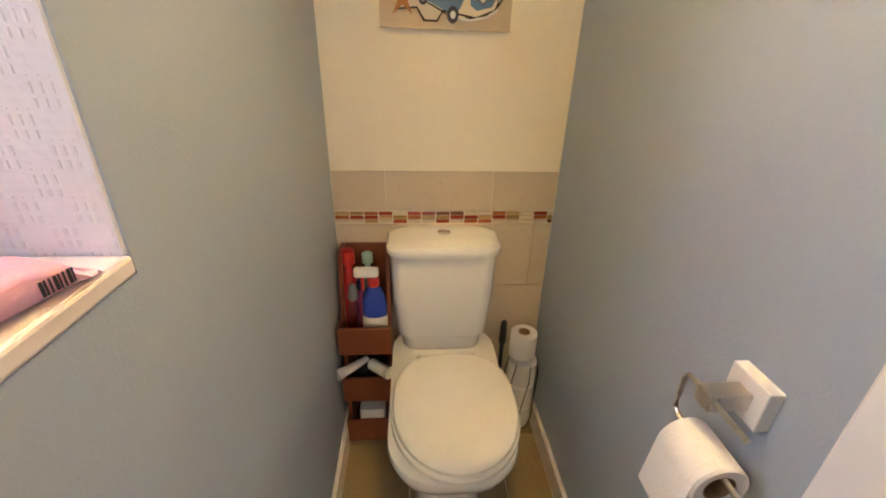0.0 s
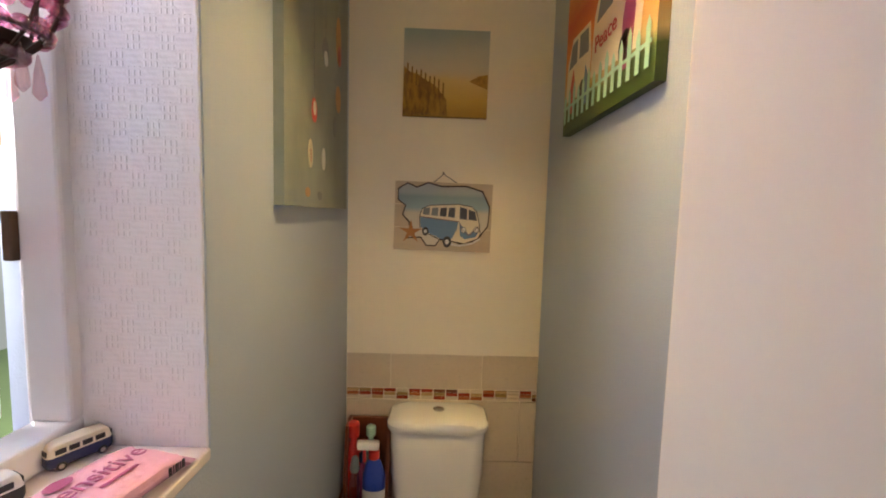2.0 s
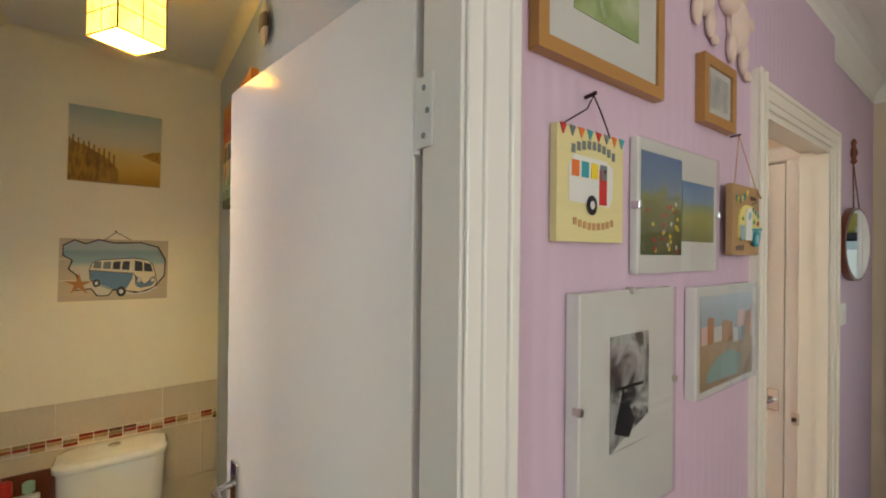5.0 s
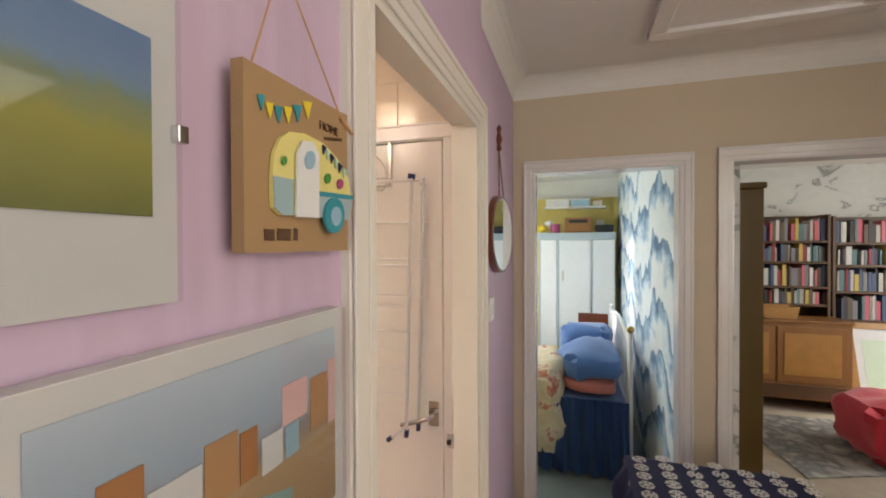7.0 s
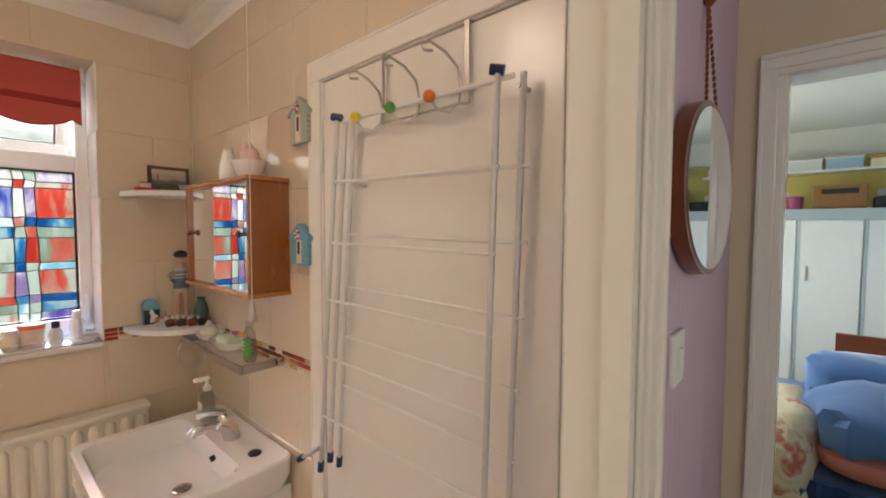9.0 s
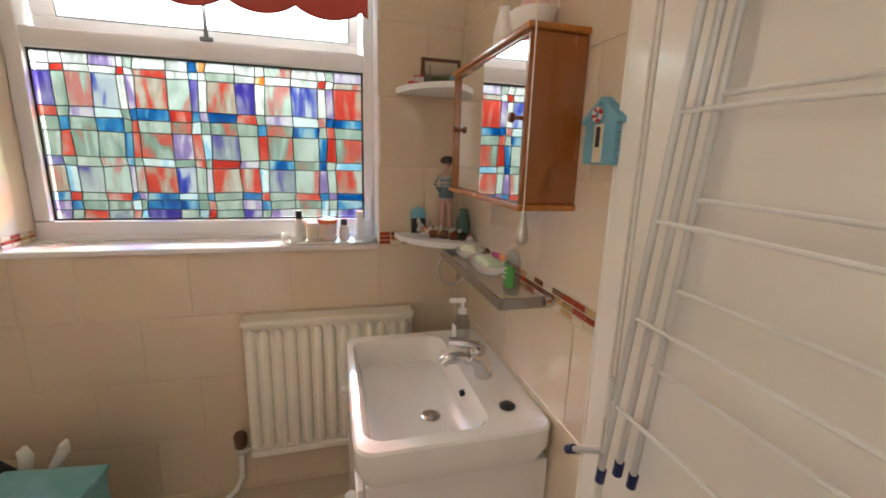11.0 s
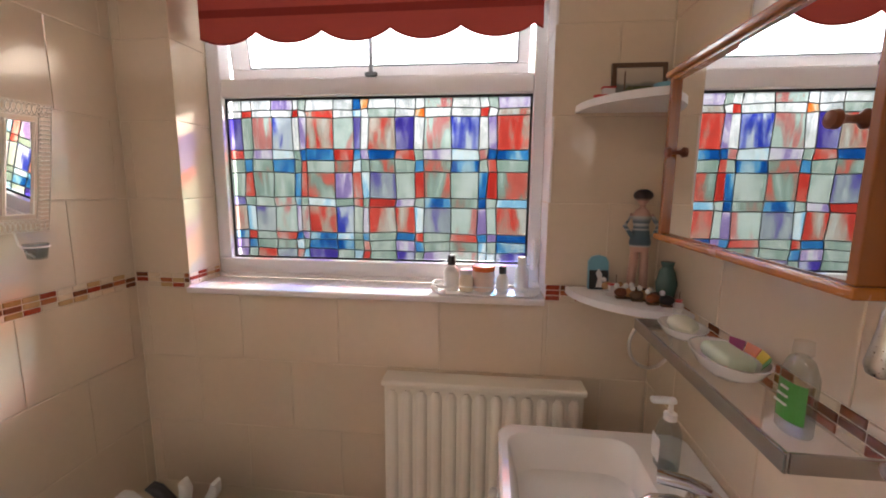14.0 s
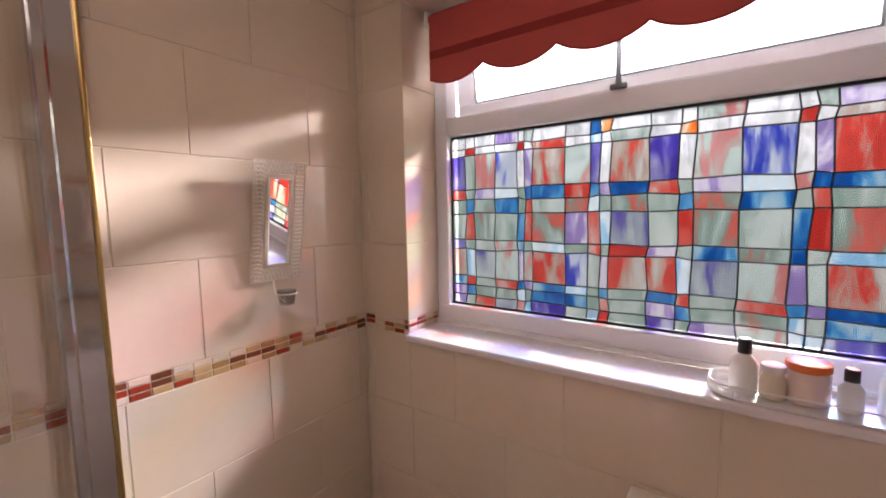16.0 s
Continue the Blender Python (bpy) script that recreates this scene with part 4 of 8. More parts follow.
bar = part("window_stay", tube([(0.505, W1 - 0.10, 1.60), (0.508, W1 - 0.098, 1.83), (0.508, W1 - 0.1, 1.845)], 0.007, 8), M["brass"], w, "brass window stay")

PANES = [stained("film_white", (0.80, 0.82, 0.82), (0.97, 0.97, 0.97)), stained("film_sage", (0.52, 0.62, 0.57), (0.66, 0.72, 0.68)), stained("film_red", (0.74, 0.19, 0.16), (0.80, 0.33, 0.28)),
         stained("film_blue", (0.07, 0.28, 0.58), (0.26, 0.54, 0.76)), stained("film_violet", (0.24, 0.20, 0.58), (0.48, 0.46, 0.70)), stained("film_blush", (0.78, 0.48, 0.46), (0.70, 0.78, 0.74)),
         stained("film_pale_blue", (0.55, 0.78, 0.92), (0.86, 0.94, 0.98)), stained("film_mauve", (0.56, 0.48, 0.72), (0.82, 0.78, 0.86)), stained("film_amber", (0.92, 0.40, 0.12), (0.95, 0.62, 0.35)), stained("film_grey", (0.55, 0.62, 0.60), (0.74, 0.78, 0.76)),
         stained("film_red_fading", (0.80, 0.25, 0.21), (0.70, 0.60, 0.54)), stained("film_blue_violet", (0.20, 0.25, 0.70), (0.72, 0.76, 0.85)), stained("film_violet_cloud", (0.29, 0.25, 0.60), (0.56, 0.60, 0.64)), stained("film_streaked", (0.78, 0.36, 0.31), (0.48, 0.58, 0.53))]
CAME = plain("dark_lead_line", (0.035, 0.05, 0.05), 0.6)


def leaded(parent, put, us, vs, seed, codes=None):
    """Panes of a leaded film: wavering lines us by vs; each pane is a piece of its own, the lines between one mesh."""
    rnd = random.Random(seed)
    wob = {}
    def node(i, j):
        if (i, j) not in wob:
            du = 0 if i in (0, len(us) - 1) else rnd.uniform(-1, 1) * 0.0045
            dv = 0 if j in (0, len(vs) - 1) else rnd.uniform(-1, 1) * 0.004
            wob[i, j] = (us[i] + du, vs[j] + dv)
        return wob[i, j]
    lines = bmesh.new()
    for j in range(len(vs) - 1):
        for i in range(len(us) - 1):
            a, b, c, d = node(i, j), node(i + 1, j), node(i + 1, j + 1), node(i, j + 1)
            k = "wsrbvplmogRBVP".index(codes[len(vs) - 2 - j][i]) if codes else paint(i, j, len(us) - 1, len(vs) - 1, us, vs, rnd)
            bm = bmesh.new()
            f = bm.faces.new([bm.verts.new(put(u, v, 0.0)) for u, v in (a, b, c, d)])
            g = bm.faces.new([bm.verts.new(put(u, v, 0.002)) for u, v in (d, c, b, a)])
            pane = part("pane", bm, PANES[k], parent)
            for p, q, on in ((a, b, j > 0), (a, d, i > 0)):
                if on:
                    tube([put(*p, -0.001), put(*q, -0.001)], 0.0024, 4, lines)
    part("lead_lines", lines, CAME, parent, "dark wavering lead lines")


def paint(i, j, ni, nj, us, vs, rnd):
    wide_u, wide_v = us[i + 1] - us[i] > 0.045, vs[j + 1] - vs[j] > 0.045
    up = j / max(1, nj - 1)
    x = rnd.random()
    if wide_u and wide_v:
        if up > 0.72:
            return (0, 0, 5, 3, 4, 0, 2, 0)[int(x * 8)]
        return (1, 1, 1, 4, 2, 3, 5, 9, 1, 5)[int(x * 10)]
    if wide_u:
        return (3, 6, 1, 5, 2, 3, 7, 1)[int(x * 8)] if up < 0.75 else (0, 6, 5, 1, 2)[int(x * 5)]
    if wide_v:
        return (2, 6, 3, 2, 1, 9, 3)[int(x * 7)] if up < 0.75 else (0, 0, 9, 7)[int(x * 4)]
    return (2, 1, 3, 7, 8, 0)[int(x * 6)]


def pitch(lo, hi, widths):
    got, k = [lo], 0
    while got[-1] + widths[k % len(widths)] < hi - 0.012:
        got.append(got[-1] + widths[k % len(widths)])
        k += 1
    return got + [hi]


leaded(sash, lambda u, v, d: SW @ Vector((-0.014 - d, u, v)), pitch(0.052, SL - 0.052, (0.065, 0.018, 0.05)), pitch(S0 + 0.052, S1 - 0.052, (0.025, 0.075, 0.03, 0.022, 0.09, 0.035)), 5)

# pictures and ornaments of the toilet
t = thing("dune_canvas", (1.05, 1.735, 1.88), "small canvas of golden dunes under a pale sky on cream wall", "picture")
m = on_wall("-y", 1.714, 0.897, 1.877, -0.6)
part("canvas", slab(rect(0, 0, 0.303, 0.30), 0.021, m), ramped("dune_sky", "Z", 1.88, 2.18, ((0.0, (0.42, 0.24, 0.03)), (0.18, (0.60, 0.38, 0.07)), (0.40, (0.66, 0.50, 0.20)), (0.52, (0.58, 0.52, 0.38)), (0.72, (0.50, 0.50, 0.42)), (1.0, (0.30, 0.38, 0.38))), 0.7, 0.14, 9.0), t)
part("dune_grass", slab([(0.002, 0.002), (0.16, 0.002), (0.155, 0.06), (0.13, 0.09), (0.11, 0.11), (0.08, 0.125), (0.05, 0.145), (0.025, 0.15), (0.002, 0.17)], 0.001, m @ Matrix.Translation((0, 0, 0.0015))), mottled("dune_grass", 60.0, ((0.35, (0.14, 0.065, 0.008)), (0.65, (0.40, 0.22, 0.03))), 0.7, (1, 1, 0.35)), t)
part("dune_grass", slab([(0.30, 0.10), (0.301, 0.15), (0.27, 0.145), (0.235, 0.125), (0.26, 0.115)], 0.001, m @ Matrix.Translation((0, 0, 0.0015))), mottled("dune_far", 60.0, ((0.35, (0.30, 0.16, 0.02)), (0.65, (0.48, 0.28, 0.05))), 0.7), t)

for k in range(9):
    u, v = 0.012 + 0.016 * k, 0.168 - 0.007 * k
    part("fence_post", slab([(u, v - 0.05), (u + 0.006, v - 0.05), (u + 0.006, v + 0.012 - 0.004 * (k % 3)), (u + 0.001, v + 0.014 - 0.004 * (k % 3))], 0.001, m @ Matrix.Translation((0, 0, 0.003))), M["dune_post"], t)

t = thing("camper_plaque", (1.053, 1.735, 1.39), "wooden plank plaque of a blue and white camper van and starfish", "plaque")
m = on_wall("-y", 1.722, 0.873, 1.392, -0.8)
for k in range(3):
    part("plank", slab(rect(0, 0.0845 * k + 0.001, 0.357, 0.0845 * (k + 1) - 0.001), 0.012, m), M["pale_wood"], t)
lay = lambda k: m @ Matrix.Translation((0, 0, 0.0012 * k))
cloud = [(0.05, 0.045), (0.10, 0.05), (0.12, 0.02), (0.155, 0.02), (0.17, 0.045), (0.26, 0.03), (0.31, 0.05), (0.345, 0.10), (0.348, 0.17), (0.32, 0.225), (0.26, 0.242), (0.17, 0.238), (0.12, 0.25), (0.08, 0.232), (0.045, 0.246), (0.012, 0.225), (0.012, 0.185), (0.04, 0.165), (0.03, 0.13), (0.055, 0.105), (0.06, 0.075)]
part("sea_scene", slab(cloud, 0.001, lay(1)), ramped("plaque_sea", "Z", 1.39, 1.645, ((0.0, (0.66, 0.60, 0.50)), (0.55, (0.62, 0.58, 0.50)), (0.62, (0.30, 0.42, 0.48)), (0.78, (0.22, 0.32, 0.38)), (0.84, (0.36, 0.42, 0.46)), (1.0, (0.42, 0.44, 0.46))), 0.6), t)
part("rope_outline", tube([lay(2) @ Vector((u, v, 0)) for u, v in cloud], 0.0026, 6, closed=True), M["iron"], t)
body = [(0.093, 0.128), (0.096, 0.088), (0.115, 0.068), (0.165, 0.045), (0.20, 0.028), (0.26, 0.030), (0.308, 0.045), (0.318, 0.07), (0.314, 0.105), (0.302, 0.15), (0.285, 0.168), (0.235, 0.176), (0.13, 0.168), (0.102, 0.155)]
part("van_body", slab([(u, v) for u, v in body], 0.001, lay(2.2)), M["cream"], t)
part("van_outline", tube([lay(3) @ Vector((u, v, 0)) for u, v in body], 0.0016, 6, closed=True), M["black"], t)
part("van_lower", slab([(0.095, 0.124), (0.098, 0.090), (0.115, 0.072), (0.165, 0.049), (0.198, 0.034), (0.215, 0.05), (0.232, 0.085), (0.236, 0.112)], 0.001, lay(3.2)), M["van_blue"], t)
part("van_nose", slab([(0.240, 0.108), (0.244, 0.060), (0.262, 0.048), (0.302, 0.058), (0.312, 0.078), (0.309, 0.098), (0.276, 0.066)], 0.001, lay(3.2)), M["van_blue"], t)
part("van_stripe", tube([lay(4) @ Vector((u, v, 0)) for u, v in ((0.095, 0.126), (0.17, 0.118), (0.238, 0.112), (0.250, 0.085), (0.277, 0.062), (0.300, 0.085), (0.312, 0.10))], 0.0014, 6), M["mahogany"], t)
for k in range(4):
    u0, u1 = 0.104 + 0.031 * k, 0.129 + 0.031 * k
    part("van_window", slab([(u0, 0.134 - 0.002 * k), (u1, 0.132 - 0.002 * k), (u1 + 0.001, 0.160 + 0.001 * k), (u0 + 0.003, 0.158 + 0.001 * k)], 0.001, lay(3.2)), M["slate" if k < 2 else "black"], t)
for a in ([(0.240, 0.122), (0.268, 0.120), (0.266, 0.160), (0.240, 0.166)], [(0.273, 0.120), (0.304, 0.118), (0.296, 0.150), (0.272, 0.158)]):
    part("windscreen", slab(a, 0.001, lay(3.2)), M["black"], t)
for cu, cv_ in ((0.256, 0.082), (0.303, 0.084)):
    part("headlamp", slab(oval(cu, cv_, 0.008, 0.010, 14), 0.001, lay(4.6)), M["off_white"], t)
    part("headlamp_rim", tube([lay(5) @ Vector((cu + 0.009 * math.cos(radians(w)), cv_ + 0.011 * math.sin(radians(w)), 0)) for w in range(0, 360, 30)], 0.0012, 5, closed=True), M["black"], t)
part("bumper", tube([lay(4.6) @ Vector((u, v, 0)) for u, v in ((0.212, 0.028), (0.245, 0.024), (0.29, 0.034), (0.318, 0.052))], 0.004, 8), M["off_white"], t)
for cu, cv_, r in ((0.197, 0.036, 0.021), (0.116, 0.072, 0.016)):
    part("wheel", slab(oval(cu, cv_, r * 0.75, r), 0.001, lay(4)), M["black"], t)
    part("wheel_hub", slab(oval(cu, cv_, r * 0.35, r * 0.45, 14), 0.001, lay(5)), M["off_white"], t)
star = [(0.062 + (0.045 if k % 2 == 0 else 0.014) * math.sin(radians(36 * k)), 0.068 + (0.045 if k % 2 == 0 else 0.014) * math.cos(radians(36 * k))) for k in range(10)]
part("starfish", slab(star, 0.003, lay(5)), M["starfish"], t)
part("hanging_wire", tube([m @ Vector((0.14, 0.252, 0.002)), m @ Vector((0.175, 0.283, -0.004)), m @ Vector((0.225, 0.252, 0.002))], 0.0014, 6), M["iron"], t)
part("nail", rod((1.052, 1.735, 1.675), (1.05, 1.718, 1.677), 0.003), M["iron"], t)

t = thing("seaside_canvas", (0.70, 1.33, 1.54), "tall grey-green canvas with small hanging seaside motifs", "picture")
m = on_wall("+x", 0.722, 1.05, 1.54, -0.4)
part("canvas", slab(rect(0, 0, 0.565, 0.715), 0.022, m), mottled("sea_green_wash", 5.0, ((0.35, (0.18, 0.215, 0.195)), (0.65, (0.27, 0.30, 0.28))), 0.55, (1, 1, 0.5)), t)
lay = lambda k: m @ Matrix.Translation((0, 0, 0.0012 * k))
for (u, v, a, b, c) in ((0.20, 0.24, 0.022, 0.03, "red"), (0.20, 0.245, 0.012, 0.018, "off_white"), (0.17, 0.13, 0.018, 0.035, "cream"), (0.17, 0.125, 0.01, 0.018, "red"), (0.28, 0.13, 0.016, 0.03, "off_white"), (0.30, 0.42, 0.03, 0.035, "slate"), (0.30, 0.40, 0.018, 0.02, "off_white"), (0.44, 0.50, 0.03, 0.07, "tan"), (0.45, 0.46, 0.02, 0.03, "red"), (0.44, 0.33, 0.03, 0.04, "tan"), (0.15, 0.035, 0.018, 0.012, "tan"), (0.25, 0.03, 0.018, 0.012, "slate"), (0.40, 0.24, 0.015, 0.03, "slate")):
    part("motif", slab(oval(u, v, a, b, 14), 0.001, lay(1 if c in ("red", "slate", "tan", "cream") else 2)), M[c], t)
for u, v0, v1 in ((0.20, 0.27, 0.70), (0.30, 0.455, 0.70), (0.44, 0.57, 0.70)):
    part("string", slab(rect(u - 0.001, v0, u + 0.001, v1), 0.0008, lay(1)), M["slate"], t)

t = thing("camper_canvas", (1.435, 1.21, 1.775), "bright orange canvas of two camper vans behind a picket fence", "picture")
m = on_wall("-x", 1.412, 1.485, 1.775, 0.0)
part("canvas", slab(rect(0, 0, 0.545, 0.41), 0.022, m), ramped("orange_sky", "Z", 1.775, 2.185, ((0.0, (0.03, 0.06, 0.012)), (0.16, (0.07, 0.11, 0.02)), (0.24, (0.60, 0.45, 0.18)), (0.55, (0.74, 0.22, 0.03)), (0.75, (0.62, 0.09, 0.02)), (1.0, (0.75, 0.30, 0.05))), 0.5, 0.12, 7.0), t)
lay = lambda k: m @ Matrix.Translation((0, 0, 0.0012 * k))
for du, dv, s in ((0.02, 0.08, 0.72), (0.22, 0.085, 1.0)):
    part("van_body", slab([(du + s * u, dv + s * v) for u, v in ((0, 0.02), (0.26, 0.0), (0.27, 0.12), (0.25, 0.24), (0.06, 0.25), (0.01, 0.16))], 0.001, lay(1)), M["cream"], t)
    part("van_window", slab([(du + s * u, dv + s * v) for u, v in ((0.03, 0.14), (0.12, 0.145), (0.12, 0.23), (0.06, 0.225))], 0.001, lay(2)), M["slate"], t)
    part("van_window", slab([(du + s * u, dv + s * v) for u, v in ((0.15, 0.145), (0.245, 0.14), (0.235, 0.225), (0.15, 0.23))], 0.001, lay(2)), M["slate"], t)
    part("wheel", slab(oval(du + s * 0.2, dv + s * 0.02, 0.03 * s, 0.035 * s, 16), 0.001, lay(3)), M["black"], t)
part("painted_figure", slab([(0.06, 0.05), (0.10, 0.05), (0.105, 0.12), (0.085, 0.17), (0.065, 0.12)], 0.001, lay(3)), M["red"], t)
part("painted_figure", slab([(0.40, 0.06), (0.45, 0.06), (0.46, 0.17), (0.43, 0.27), (0.405, 0.17)], 0.001, lay(3)), M["dark_pink"], t)
part("painted_figure", slab([(0.17, 0.05), (0.20, 0.05), (0.205, 0.12), (0.185, 0.15)], 0.001, lay(3)), M["van_blue"], t)
letters("Peace", 0.055, lay(3) @ Matrix.Translation((0.31, 0.175, 0)) @ Matrix.Rotation(radians(4), 4, "Z"), M["red"], t)
for k in range(14):
    u = 0.02 + 0.038 * k
    part("picket", slab([(u, 0.03), (u + 0.016, 0.03), (u + 0.016, 0.095 + 0.01 * (k % 3)), (u + 0.008, 0.112 + 0.01 * (k % 3)), (u, 0.095 + 0.01 * (k % 3))], 0.001, lay(4)), M["mint"], t)
part("fence_rail", slab(rect(0.01, 0.07, 0.535, 0.078), 0.001, lay(3.6)), M["mint"], t)

t = thing("carved_fish", (1.435, 0.80, 2.27), "brown carved wooden ornament hung high on the wall", "ornament")
bm = loft([[Vector((1.418 + 0.012 * math.sin(w) * k, 0.80 + 0.035 * math.cos(w) * k, z)) for w in [2 * math.pi * i / 14 for i in range(14)]] for z, k in ((2.20, 0.2), (2.23, 0.85), (2.27, 1.0), (2.30, 0.7), (2.33, 0.25))])
part("body", bm, M["pale_wood"], t, smooth=True)
part("dark_band", loft([[Vector((1.417 + 0.013 * math.sin(w) * k, 0.80 + 0.036 * math.cos(w) * k, z)) for w in [2 * math.pi * i / 14 for i in range(14)]] for z, k in ((2.245, 0.95), (2.265, 1.03), (2.285, 0.9))]), M["dark_oak"], t, smooth=True)

# pendant lamp of shell panes
t = thing("pendant_lamp", (1.10, 0.93, H_WC), "glowing yellow capiz-shell box pendant lamp under the ceiling", "lamp")
LM = Matrix.Translation((1.10, 0.93, 0)) @ Matrix.Rotation(radians(33), 4, "Z")
m_shell, tt, p = nodes_of("lit_shell_pane")
tt.links.new(ramp_node(tt, noise_node(tt, 30.0), ((0.3, (0.95, 0.62, 0.10)), (0.7, (1.0, 0.78, 0.25)))), p.inputs["Base Color"])
tt.links.new(ramp_node(tt, noise_node(tt, 22.0), ((0.3, (1.0, 0.55, 0.06)), (0.7, (1.0, 0.72, 0.16)))), p.inputs["Emission Color"])
p.inputs["Emission Strength"].default_value = 1.6
Z0, Z1, hw = 2.165, 2.335, 0.062
for s in range(4):
    R = LM @ Matrix.Rotation(radians(90 * s), 4, "Z")
    for i in range(2):
        for j in range(3):
            u0, v0 = -hw + i * hw, Z0 + (Z1 - Z0) * j / 3
            part("shell_pane", box((u0 + 0.0015, hw - 0.0012, v0 + 0.0015), (u0 + hw - 0.0015, hw + 0.0004, v0 + (Z1 - Z0) / 3 - 0.0015), 0, None, 2, R), m_shell, t)
bm = bmesh.new()
for s in range(4):
    R = LM @ Matrix.Rotation(radians(90 * s), 4, "Z")
    for j in range(4):
        z = Z0 + (Z1 - Z0) * j / 3
        box((-hw - 0.001, hw - 0.002, z - 0.0014), (hw + 0.001, hw + 0.0012, z + 0.0014), 0, bm, 2, R)
    for i in range(3):
        box((-hw + i * hw - 0.0014, hw - 0.002, Z0), (-hw + i * hw + 0.0014, hw + 0.0014, Z1), 0, bm, 2, R)
part("brass_frame", bm, M["brass"], t, "thin brass frame")
part("cable", rod((1.10, 0.93, 2.30), (1.10, 0.93, H_WC), 0.003), M["white"], t)
part("ceiling_rose", lathe([(0.03, -0.02), (0.042, -0.006), (0.042, 0.0)], (1.10, 0.93, H_WC), 20), M["white"], t, smooth=True)
part("bulb", ball((1.10, 0.93, 2.245), 0.02), glowing("lit_bulb", (1.0, 0.80, 0.42), 14.0), t, smooth=True)

# beaded lantern in the window
t = thing("beaded_lantern", (0.645, 0.556, 1.70), "hanging dark wire lantern of pink glass beads with drops", "lantern")
LC = Vector((0.645, 0.556, 0))
LP = [(0.012, 1.648), (0.030, 1.662), (0.048, 1.682), (0.058, 1.705), (0.060, 1.728), (0.056, 1.752), (0.046, 1.775), (0.037, 1.788), (0.038, 1.800), (0.041, 1.815)]
for k in range(12):
    a = radians(30 * k)
    part("rib", tube([LC + Vector((r * math.cos(a), r * math.sin(a), z)) for r, z in LP], 0.0017, 6), M["iron"], t)
for r, z in ((0.041, 1.815), (0.038, 1.79), (0.047, 1.68)):
    part("ring", tube([LC + Vector((r * math.cos(radians(a)), r * math.sin(radians(a)), z)) for a in range(0, 360, 15)], 0.002, 6, closed=True), M["iron"], t)
for k in range(12):
    a = radians(30 * k + 15)
    for r, z in LP[1:8]:
        for d in (-0.16, 0.16):
            part("bead", ball(LC + Vector((r * 0.97 * math.cos(a + d), r * 0.97 * math.sin(a + d), z)), 0.0072, n=8), M["pink_glass"], t, smooth=True)
part("bottom_cup", lathe([(0.004, 1.625), (0.009, 1.632), (0.006, 1.642), (0.014, 1.65), (0.036, 1.672), (0.038, 1.676)], LC, 18), M["iron"], t, "dark metal bottom cup", smooth=True)
for k in range(7):
    a = radians(51.4 * k)
    q = LC + Vector((0.040 * math.cos(a), 0.040 * math.sin(a), 0))
    part("glass_drop", lathe([(0.001, 1.627), (0.0055, 1.633), (0.004, 1.650), (0.0008, 1.668)], q, 10), M["clear_drop"], t, smooth=True)
part("glass_drop", ball(LC + Vector((0, 0, 1.615)), 0.009, s=(1, 1, 1.1)), M["clear_drop"], t, smooth=True)
for k in range(4):
    a = radians(90 * k + 40)
    q = LC + Vector((0.057 * math.cos(a), 0.057 * math.sin(a), 1.812))
    s = Vector((math.cos(a), math.sin(a), 0))
    pts = [q + s * (0.004 + 0.0009 * w) * math.cos(0.42 * w) + Vector((0, 0, (0.004 + 0.0009 * w) * math.sin(0.42 * w))) for w in range(0, 34)]
    part("spiral", tube(pts, 0.0012, 5), M["iron"], t)
    part("glass_drop", lathe([(0.001, 1.772), (0.005, 1.778), (0.0008, 1.797)], LC + s * 0.062, 10), M["clear_drop"], t, smooth=True)
for k in range(3):
    a = radians(120 * k + 20)
    p0, p1 = LC + Vector((0.04 * math.cos(a), 0.04 * math.sin(a), 1.815)), LC + Vector((0, 0, 2.12))
    bm = bmesh.new()
    for i in range(34):
        ball(p0.lerp(p1, i / 33), 0.0028, bm, (0.7, 0.7, 1.6), 6)
    part("chain", bm, M["iron"], t)
part("hook", tube([LC + Vector((0, 0, 2.12)), LC + Vector((0.006, 0, 2.13)), LC + Vector((0, 0, 2.14)), LC + Vector((0, 0, WT - 0.004))], 0.002, 6), M["iron"], t)

t = thing("metal_star", (0.615, 0.712, 2.03), "grey metal star hanging in the window recess", "ornament")
SM = Matrix.Translation((0.607, 0.715, 2.05)) @ Matrix.Rotation(radians(35), 4, "Z") @ Matrix.Rotation(radians(90), 4, "X") @ Matrix.Rotation(radians(14), 4, "Z")
part("star", slab([((0.058 if k % 2 == 0 else 0.024) * math.sin(radians(36 * k)), (0.058 if k % 2 == 0 else 0.024) * math.cos(radians(36 * k))) for k in range(10)], 0.003, SM), M["slate"], t)
part("thread", tube([(0.61, 0.715, 2.10), (0.61, 0.715, WT - 0.004)], 0.0012, 5), M["iron"], t)
t = thing("wind_chime", (0.69, 0.70, 1.99), "small brass wind chime hanging in the window recess", "wind chime")
part("top_disc", lathe([(0.012, 2.10), (0.02, 2.105), (0.02, 2.112), (0.006, 2.13)], (0.685, 0.70, 0), 14), M["brass"], t, smooth=True)
for k in range(5):
    a = radians(72 * k)
    q = (0.685 + 0.014 * math.cos(a), 0.70 + 0.014 * math.sin(a))
    part("tube", rod((*q, 2.0 - 0.008 * (k % 3)), (*q, 2.085), 0.0032, n=8), M["steel"], t, smooth=True)
    part("thread", rod((*q, 2.085), (q[0], q[1], 2.104), 0.0006, n=5), M["iron"], t)
part("thread", rod((0.685, 0.70, 2.13), (0.685, 0.70, WT - 0.004), 0.0008, n=5), M["iron"], t)
